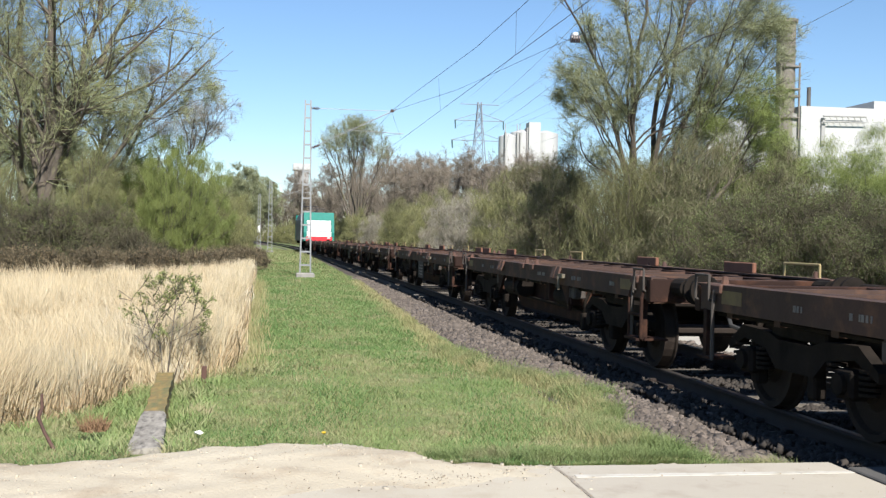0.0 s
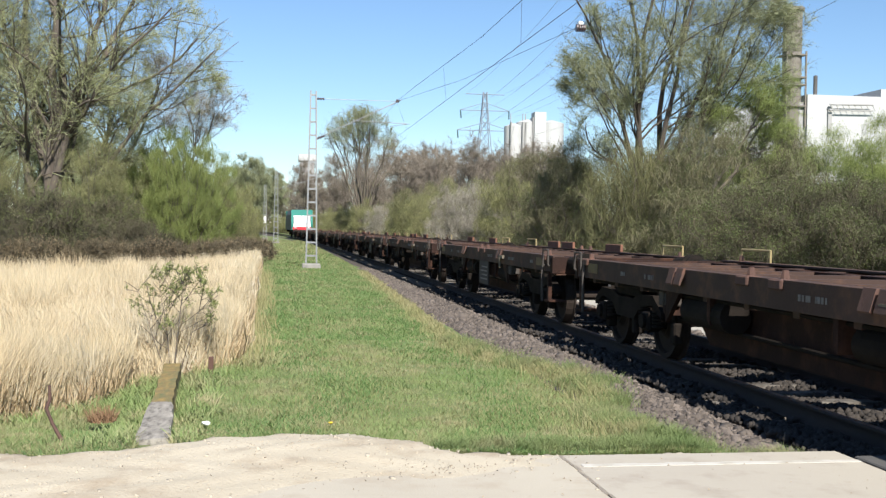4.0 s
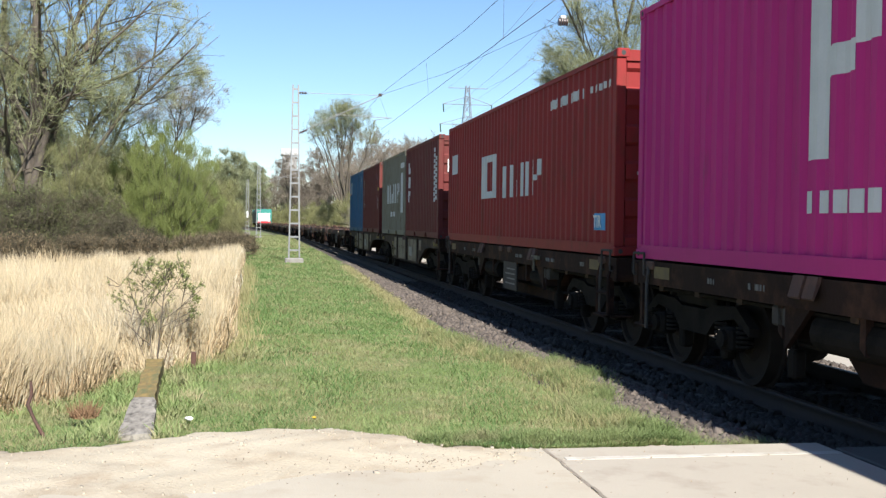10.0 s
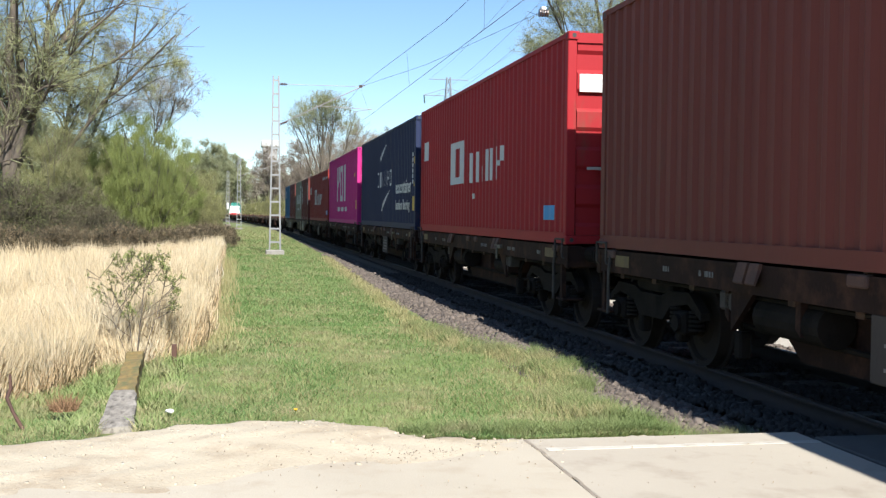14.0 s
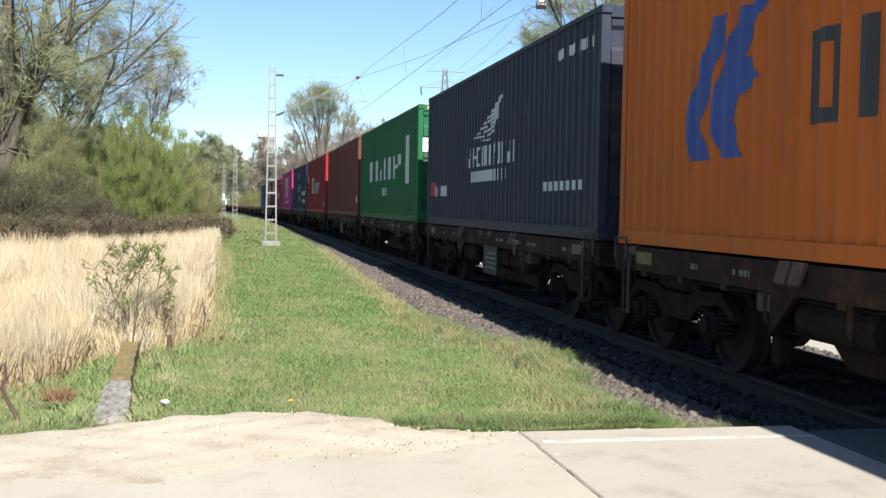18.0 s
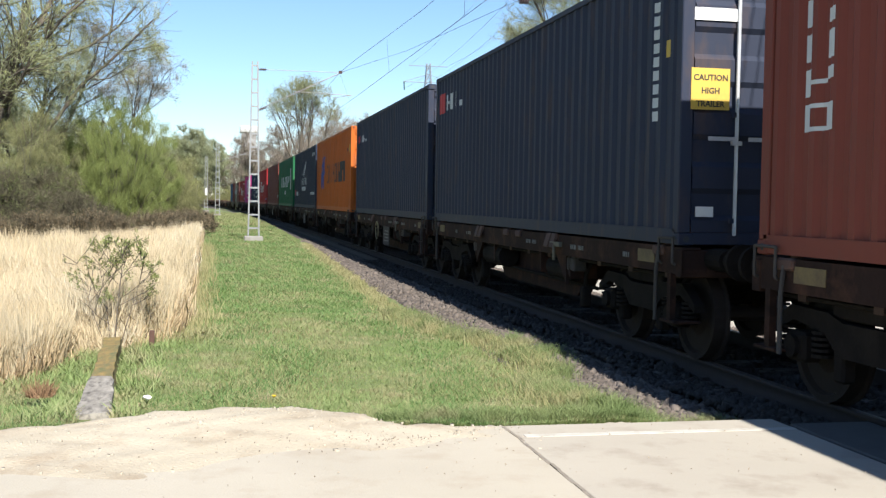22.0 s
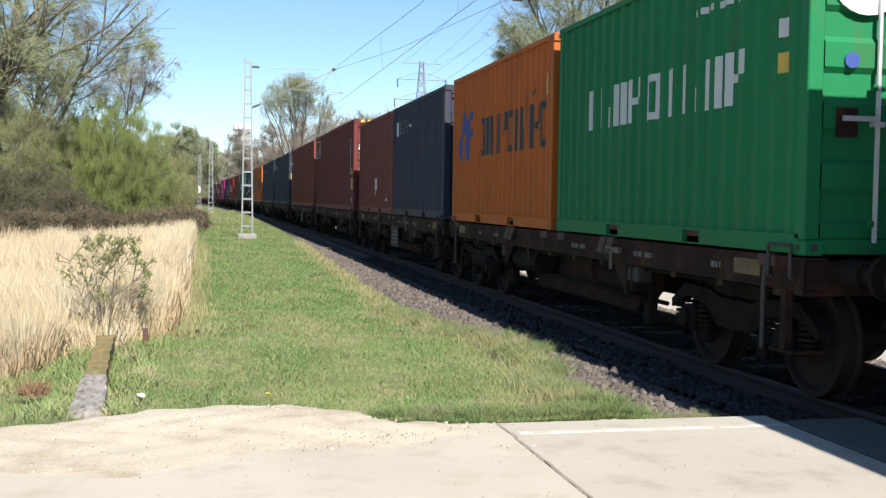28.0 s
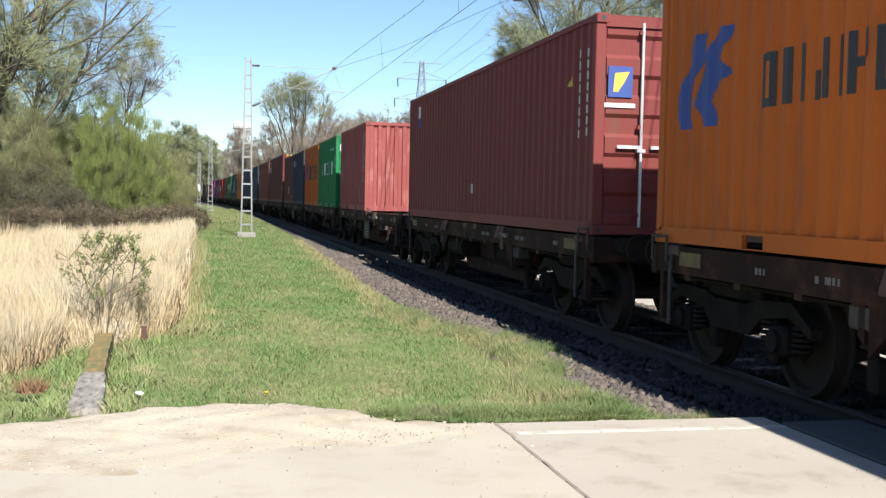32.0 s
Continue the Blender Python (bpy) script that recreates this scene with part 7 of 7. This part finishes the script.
s = thing("silo_group", "white concrete silos of the far works", "silo", pose(0, 300, GROUND))
SILO = mat("white_silo", (0.429, 0.429, 0.4212), (0.3588, 0.3588, 0.3588), 0.7, 0, 0.3, 4, 0.05)
SILO_G = mat("grey_works_concrete", (0.3276, 0.3198, 0.312), (0.2574, 0.2496, 0.2418), 0.8, 0, 0.3, 4, 0.05)
for x, r, h in ((65.3, 2.7, 30.8), (69.0, 3.0, 32.0), (76.0, 3.6, 32.0)):
    part("silo", rod(bmesh.new(), (x, 0, 0), (x, 0, h), r, 32), SILO, s)
    part("silo_roof", rod(bmesh.new(), (x, 0, h), (x, 0, h + 0.9), r, 32, 0.6), SILO, s)
part("stair_tower", bx(70.3, 73.6, -4.2, 0, 0, 34.7), SILO, s)
part("stair_gap", bx(69.9, 70.28, -3.4, 0, 0, 33.2), SILO_G, s)
for x in (67.6, 68.4, 64.2):
    part("rib", bx(x - 0.5, x - 0.1, -3.4, -2.2, 14, 31.8), SILO_G, s)
    part("vent_pipe", rod(bmesh.new(), (x, -1, 31.5), (x, -1, 34.4), 0.12, 8), SILO_G, s)
TOWER_DARK = mat("sooty_stack", (0.09, 0.085, 0.08), (0.06, 0.056, 0.053), 0.8, 0, 0.5, 6, 0.05)
w = thing("works_hall", "large white works hall with a pipe frame", "factory", pose(0, 250, GROUND))
part("hall_wall", bx(127.4, 175, 0, 40, 0, 36.0), SILO, w)
part("wall_return", bx(125.2, 127.38, 1.0, 38, 0, 34.2), SILO_G, w)
part("upper_block", bx(147.8, 175, 2, 36, 36.0, 38.2), SILO, w)
# flat grey panel drawn as the shadow of a recess in the wall
part("recess_shadow_panel", bx(132.6, 133.6, -0.5, 0, 26.5, 33.2), SILO_G, w)
fr = rods([(132.6, -1.2, 33.6), (144.0, -1.2, 33.8)], 0.22, 6)
part("pipe_frame", fr, SILO_G, w)
part("pipe_frame", rods([(132.6, -1.2, 32.2), (144.0, -1.2, 32.4)], 0.18, 6), SILO_G, w)
for k in range(8):
    part("frame_strut", rods([(132.6 + k * 1.6, -1.2, 33.6), (133.4 + k * 1.6, -1.2, 32.25)], 0.10, 5), SILO_G, w)
part("low_wing", bx(106, 122, 6, 30, 0, 33), SILO, w)
part("roof_stack", rod(bmesh.new(), (131.4, 4, 35.5), (131.4, 4, 41.2), 0.5, 12), TOWER_DARK, w)
c = thing("works_tower", "grey concrete works tower with open platforms", "tower", pose(0, 250, GROUND))
TOWER = mat("brown_grey_concrete", (0.195, 0.1716, 0.1482), (0.1404, 0.1248, 0.1092), 0.85, 0, 0.4, 4, 0.05, (0.0936, 0.078, 0.0663), 0.35, 0.5)
part("shaft", rod(bmesh.new(), (124.6, 3, 0), (124.6, 3, 57.0), 2.3, 24), TOWER, c)
part("top_ring", rod(bmesh.new(), (124.6, 3, 56.6), (124.6, 3, 57.4), 2.8, 24), TOWER, c)
for z in (40.0, 45.5, 33.0, 38.2):
    part("platform", bx(121.8, 127.3, 0.2, 6, z, z + 0.35), TOWER, c)
for x in (122.0, 126.9):
    part("frame_post", bx(x, x + 0.35, 0.3, 0.7, 28, 46.5), TOWER, c)
t = thing("water_tower", "far concrete tower with a white head", "tower", pose(0, 400, GROUND))
part("tower_shaft", bx(8.0, 13.2, 0, 5, 0, 26.0), SILO_G, t)
part("tower_head", bx(7.4, 13.9, -0.6, 5.6, 25.7, 28.1, 0.2), SILO, t)

# ---------------- small things on the verge ----------------
kb = thing("concrete_block", "old concrete kerb block, its far half covered with ochre moss", "kerb", pose(0, 0, 0))
bm = bmesh.new()
prism(bm, [(-1.02, 8.28), (-0.755, 8.28), (-0.905, 10.0), (-1.10, 10.0)], "z", -0.32, -0.035)
bmesh.ops.subdivide_edges(bm, edges=bm.edges[:], cuts=6, use_grid_fill=True)
for v in bm.verts:
    v.co += Vector((noise.noise(v.co * 4), noise.noise(v.co * 4.3 + Vector((5, 0, 0))), 0.5 * noise.noise(v.co * 5))) * 0.02
part("bare_end", bm, mat("weathered_concrete", (0.36, 0.33, 0.285), (0.13, 0.115, 0.097), 0.95, 0, 16, 70, 0.25, (0.06, 0.052, 0.042), 0.45, 20, stretch=(1, 0.35, 1)), kb, "blotched bare concrete end")
bm = bmesh.new()
prism(bm, [(-1.10, 10.005), (-0.905, 10.005), (-1.09, 12.95), (-1.27, 12.95)], "z", -0.34, -0.06)
bmesh.ops.subdivide_edges(bm, edges=bm.edges[:], cuts=9, use_grid_fill=True)
for v in bm.verts:
    v.co += Vector((noise.noise(v.co * 3), 0, 0.6 * noise.noise(v.co * 4))) * 0.03
part("mossy_end", bm, MOSS, kb, "moss-covered far half")
st = np.array([[(-1.66, 8.45, 0.34), (-1.655, 8.45, 0.24), (-1.68, 8.44, 0.17), (-1.63, 8.42, 0.06), (-1.57, 8.38, -0.03), (-1.49, 8.32, -0.12)]])
tagged(tubes("bent_stick", st, np.array([[0.010, 0.014, 0.016, 0.013, 0.015, 0.014]]), 8, mat("dark_rusty_iron", (0.10, 0.05, 0.035), (0.06, 0.035, 0.03), 0.9, 0, 8, 60, 0.4), None), "bent rusty iron rod stuck in the grass", "rod")
tagged(part("stub_post", bx(-0.79, -0.73, 13.26, 13.32, -0.3, -0.02, 0.008), RUST), "short rusty stub post beside the block", "post")
bm = bmesh.new()
bmesh.ops.create_icosphere(bm, subdivisions=2, radius=0.026, matrix=Matrix.Translation((-0.57, 9.35, -0.115)) @ Matrix.Diagonal((1.5, 1.0, 0.8, 1)))
for v in bm.verts:
    v.co += Vector((noise.noise(v.co * 30), noise.noise(v.co * 31), noise.noise(v.co * 29))) * 0.012
tagged(part("white_stone", bm, WHITE), "small white lump lying in the grass", "stone")
n = 380
a, r = rng.uniform(0, 2 * np.pi, n), 0.12 * np.sqrt(rng.uniform(0, 1, n))
base = np.stack([-1.47 + r * np.cos(a), 9.75 + r * np.sin(a), np.full(n, -0.16)], -1)
tip = base + np.stack([rng.normal(0, 0.06, n), rng.normal(0, 0.06, n), rng.uniform(0.03, 0.17, n)], -1)
tagged(slivers("dead_weed", base, tip, np.full(n, 0.008), mat("red_brown_weed", (0.2652, 0.156, 0.0858), (0.1716, 0.1014, 0.0546), 0.9, 0, 5, 30, 0, vary=0.3)), "patch of red-brown dead weed", "weed", "", "stuff")
n = 26000
y = 8.2 + 34 * rng.uniform(0, 1, n) ** 1.7
ok = (rng.uniform(0, 1, n) < 0.45) | (np.abs(y - 11.8) < 1.8)
y = y[ok]
x = verge_edge(y) - 0.02 - np.abs(rng.normal(0, 0.16, len(y)))
blades("edge_grass", x, y, 0.11 * rng.uniform(0.4, 1.5, len(x)), 0.0045 + 0.0003 * y, 0.7, BLADE_DRY, "longer yellowish grass at the ballast's edge", "grass")
n = 16000
c = rng.integers(0, 90, n)
cy = 7.9 + 9 * rng.uniform(0, 1, 90) ** 1.3
cx = verge_edge(cy) + rng.uniform(-0.25, 0.22, 90)
rad = rng.uniform(0.03, 0.13, 90)[c]
x, y = cx[c] + rng.normal(size=n) * rad, cy[c] + rng.normal(size=n) * rad
blades("grass_tufts", x, y, 0.14 * rng.uniform(0.4, 1.3, n), np.full(n, 0.006), 0.7, BLADE, "uneven tufts of grass growing into the ballast", "grass")
n = 9000
c = rng.integers(0, 60, n)
cx = rng.uniform(0.95, 3.9, 60)
cy = 7.62 + 0.25 * rng.uniform(0, 1, 60) ** 1.5
rad = rng.uniform(0.02, 0.09, 60)[c]
x, y = cx[c] + rng.normal(size=n) * rad * 1.6, cy[c] + np.abs(rng.normal(size=n)) * rad
blades("grass_tufts", x, y, 0.10 * rng.uniform(0.4, 1.3, n), np.full(n, 0.005), 0.8, BLADE, "tufts of grass hanging over the road's edge", "grass")
N = 4200
x, y = rng.uniform(-3.4, 2.2, N), rng.uniform(5.6, 8.3, N)
z = sand_z(x, y)
ok = (z > -0.03) & (rng.uniform(0, 1, N) < np.clip((y - 5.4) / 2.4, 0.1, 1))
x, y, z = x[ok], y[ok], z[ok]
N = len(x)
cubes = np.array([[-1, -1, -1], [1, -1, -1], [1, 1, -1], [-1, 1, -1], [-1, -1, 1], [1, -1, 1], [1, 1, 1], [-1, 1, 1]]) * 0.5
faces = np.array([[0, 3, 2, 1], [4, 5, 6, 7], [0, 1, 5, 4], [1, 2, 6, 5], [2, 3, 7, 6], [3, 0, 4, 7]])
V = cubes[None] * rng.uniform(0.4, 1.3, (N, 8, 3)) * 0.006 * np.exp(rng.normal(0.25, 0.5, N))[:, None, None] + np.stack([x, y, z], -1)[:, None]
tagged(piece("pebble_scatter", mesh_from("pebble_scatter", V.reshape(-1, 3), (faces[None] + (np.arange(N) * 8)[:, None, None]).reshape(-1, 4)), mat("sand_pebble", (0.468, 0.4134, 0.3276), (0.2808, 0.2418, 0.1872), 0.95, 0, 3, 40, 0.2, vary=0.3)), "small pale pebbles and clods on the sand", "gravel", "", "stuff")
n = 320
x, y = rng.uniform(-3, 4.0, n), rng.uniform(4.6, 7.38, n)
pb = np.stack([x, y, np.full(n, -0.012)], -1)
bits = leaves("litter", pb + np.array([0, 0, 0.002]), 0.007, mat("litter_brown", (0.234, 0.1872, 0.1326), (0.312, 0.2574, 0.1872), 0.95, 0, 5, 30, 0), None)
tagged(bits, "small bits of bark and gravel on the sand", "litter", "", "stuff")
n = 130
a, r = rng.uniform(0, 2 * np.pi, n), np.abs(rng.normal(0, 0.28, n))
x, y = 1.1 + 2.6 * r * np.cos(a), 7.0 + 0.7 * r * np.sin(a)
ok = y < 7.35
x, y = x[ok], y[ok]
tagged(leaves("clod_scatter", np.stack([x, y, np.maximum(sand_z(x, y), -0.02) + 0.004], -1), 0.008, mat("grey_brown_clods", (0.23, 0.19, 0.145), (0.13, 0.105, 0.08), 0.95, 0, 5, 30, 0.2, vary=0.3), None), "small grey-brown clods on the road's sand", "litter", "", "stuff")
fl = thing("dandelion", "single yellow dandelion flower in the grass", "flower", pose(0.45, 8.9, float(ground_z(0.45, 8.9))))
part("stem", rod(bmesh.new(), (0, 0, 0), (0.004, -0.004, 0.075), 0.0025, 6), BLADE, fl)
part("flower_head", rod(bmesh.new(), (0.004, -0.004, 0.072), (0.004, -0.006, 0.086), 0.008, 12, 0.019), mat("dandelion_yellow", (0.62, 0.42, 0.02), (0.5, 0.32, 0.02), 0.8, 0, 9, 60, 0.1), fl)
# crack filled with earth between the slabs
bm = bmesh.new()
for i in range(28):
    y0 = 3.0 + i * 0.156
    dx, wd = 0.006 * math.sin(i * 2.3) + 0.004 * math.sin(i * 5.1), 0.007 + 0.006 * abs(math.sin(i * 1.7))
    box(bm, slab_joint + dx - wd, slab_joint + dx + wd, y0, y0 + 0.155, -0.2, -0.0185)
tagged(part("joint_filling", bm, mat("dark_joint", (0.2808, 0.2418, 0.195), (0.1482, 0.1248, 0.1014), 0.95, 0, 10, 60, 0.5)), "dark earth in the joint between road slabs", "joint", kind="structure")

# ---------------- sleepers and loose stone, piece by piece ----------------
bed = bpy.data.objects["ballast_bed"]
bm = bmesh.new()
prism(bm, [(-0.13, -0.30), (0.13, -0.30), (0.10, -0.175), (-0.10, -0.175)], "x", -1.30, 1.30)
sl = bpy.data.meshes.new("sleeper")
bm.to_mesh(sl)
bm.free()
bm = bmesh.new()
for sx in (-1, 1):
    for d in (-0.10, 0.10):
        box(bm, sx * 0.7525 + d - 0.04, sx * 0.7525 + d + 0.04, -0.06, 0.06, -0.176, -0.135, 0.006)
fa = bpy.data.meshes.new("rail_fastening")
bm.to_mesh(fa)
bm.free()
for k in range(120):
    y = 7.62 + 0.6 * k
    o = piece("sleeper", sl, SLEEPER, bed, "", pose(track_at(y), y, 0, 0, 0, track_turn(y)))
    if k < 60:
        piece("rail_fastening", fa, RAIL_SIDE, o)


def stone_mesh(seed):
    r = np.random.default_rng(seed)
    bm = bmesh.new()
    bmesh.ops.create_cube(bm, size=1.0)
    for v in bm.verts:
        v.co = Vector(np.array(v.co) * r.uniform(0.55, 1.25, 3))
    me = bpy.data.meshes.new("stone")
    bm.to_mesh(me)
    bm.free()
    return me


STONES = [stone_mesh(i) for i in range(8)]


def bed_z(o):
    return float(np.interp(o, [-2.75, -2.3, -1.75, -1.42, -1.3, 0], [-0.34, -0.20, -0.17, -0.22, -0.25, -0.25]))


def stone_spot(y0, y1):
    y = y0 + (y1 - y0) * rng.uniform() ** 1.4
    o = rng.uniform(-2.7, -1.3)
    return y, o


for k in range(290):
    y, o = stone_spot(7.7, 12.5)
    o = max(o, float(verge_edge(y)) - TRACK_X - 0.1 * rng.uniform())
    s_ = rng.uniform(0.03, 0.075)
    m = Matrix.Translation((track_at(y) + o, y, bed_z(o) + s_ * 0.15)) @ Euler(rng.uniform(0, 6.28, 3)).to_matrix().to_4x4() @ Matrix.Diagonal((s_, s_, s_ * 0.8, 1))
    piece("stone", STONES[k % 8], STONE, bed, "", m)
# the many others as one heap
cubes = np.array([[-1, -1, -1], [1, -1, -1], [1, 1, -1], [-1, 1, -1], [-1, -1, 1], [1, -1, 1], [1, 1, 1], [-1, 1, 1]]) * 0.5
faces = np.array([[0, 3, 2, 1], [4, 5, 6, 7], [0, 1, 5, 4], [1, 2, 6, 5], [2, 3, 7, 6], [3, 0, 4, 7]])


def stone_heap(N, o, y, zz, size):
    V = cubes[None] * rng.uniform(0.6, 1.25, (N, 8, 3)) * size[:, None, None]
    w_, x_, y_, z_ = unit(rng.normal(size=(N, 4))).T
    R = np.stack([1 - 2 * (y_ ** 2 + z_ ** 2), 2 * (x_ * y_ - z_ * w_), 2 * (x_ * z_ + y_ * w_), 2 * (x_ * y_ + z_ * w_), 1 - 2 * (x_ ** 2 + z_ ** 2), 2 * (y_ * z_ - x_ * w_), 2 * (x_ * z_ - y_ * w_), 2 * (y_ * z_ + x_ * w_), 1 - 2 * (x_ ** 2 + y_ ** 2)], -1).reshape(N, 3, 3)
    V = np.einsum("nij,nkj->nki", R, V)
    tx = TRACK_X - np.where(y > BEND_Y, BEND * (y - BEND_Y) ** 2, 0)
    V += np.stack([tx + o, y, zz + size * 0.1], -1)[:, None]
    return mesh_from("stones", V.reshape(-1, 3), (faces[None] + (np.arange(N) * 8)[:, None, None]).reshape(-1, 4))


# stones round the sleepers: grime and the shade under the train in one colour
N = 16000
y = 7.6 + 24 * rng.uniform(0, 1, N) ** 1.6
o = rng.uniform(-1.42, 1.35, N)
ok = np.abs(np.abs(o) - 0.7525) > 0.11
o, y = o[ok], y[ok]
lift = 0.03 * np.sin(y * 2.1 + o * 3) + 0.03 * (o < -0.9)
tagged(piece("track_stones", stone_heap(len(o), o, y, -0.205 + lift + rng.uniform(-0.01, 0.02, len(o)), rng.uniform(0.025, 0.065, len(o))), mat("shaded_oily_stones", (0.05, 0.04, 0.033), (0.02, 0.016, 0.013), 0.9, 0, 8, 60, 0.4, vary=0.5)), "oil-stained stones round the sleepers, darkened for the train's shade", "ballast", "", "stuff")
N = 40000
y = 7.6 + 40 * rng.uniform(0, 1, N) ** 1.8
o = np.where(rng.uniform(0, 1, N) < 0.8, rng.uniform(-2.8, -1.25, N), rng.uniform(1.28, 1.75, N))
zz = np.interp(o, [-2.75, -2.3, -1.75, -1.42, -1.3, 1.3, 1.42, 1.65, 2.0], [-0.34, -0.20, -0.17, -0.22, -0.25, -0.25, -0.22, -0.19, -0.26])
ok = (o > 0) | (TRACK_X - np.where(y > BEND_Y, BEND * (y - BEND_Y) ** 2, 0) + o > verge_edge(y) - 0.12 * rng.uniform(0, 1, N) ** 2)
o, y, zz = o[ok], y[ok], zz[ok]
N = len(o)
size = 0.03 * np.exp(rng.normal(0, 0.38, N))
tagged(piece("loose_ballast", stone_heap(N, o, y, zz, size), STONE), "heap of loose grey-brown crushed stones", "ballast", "", "stuff")


motions()
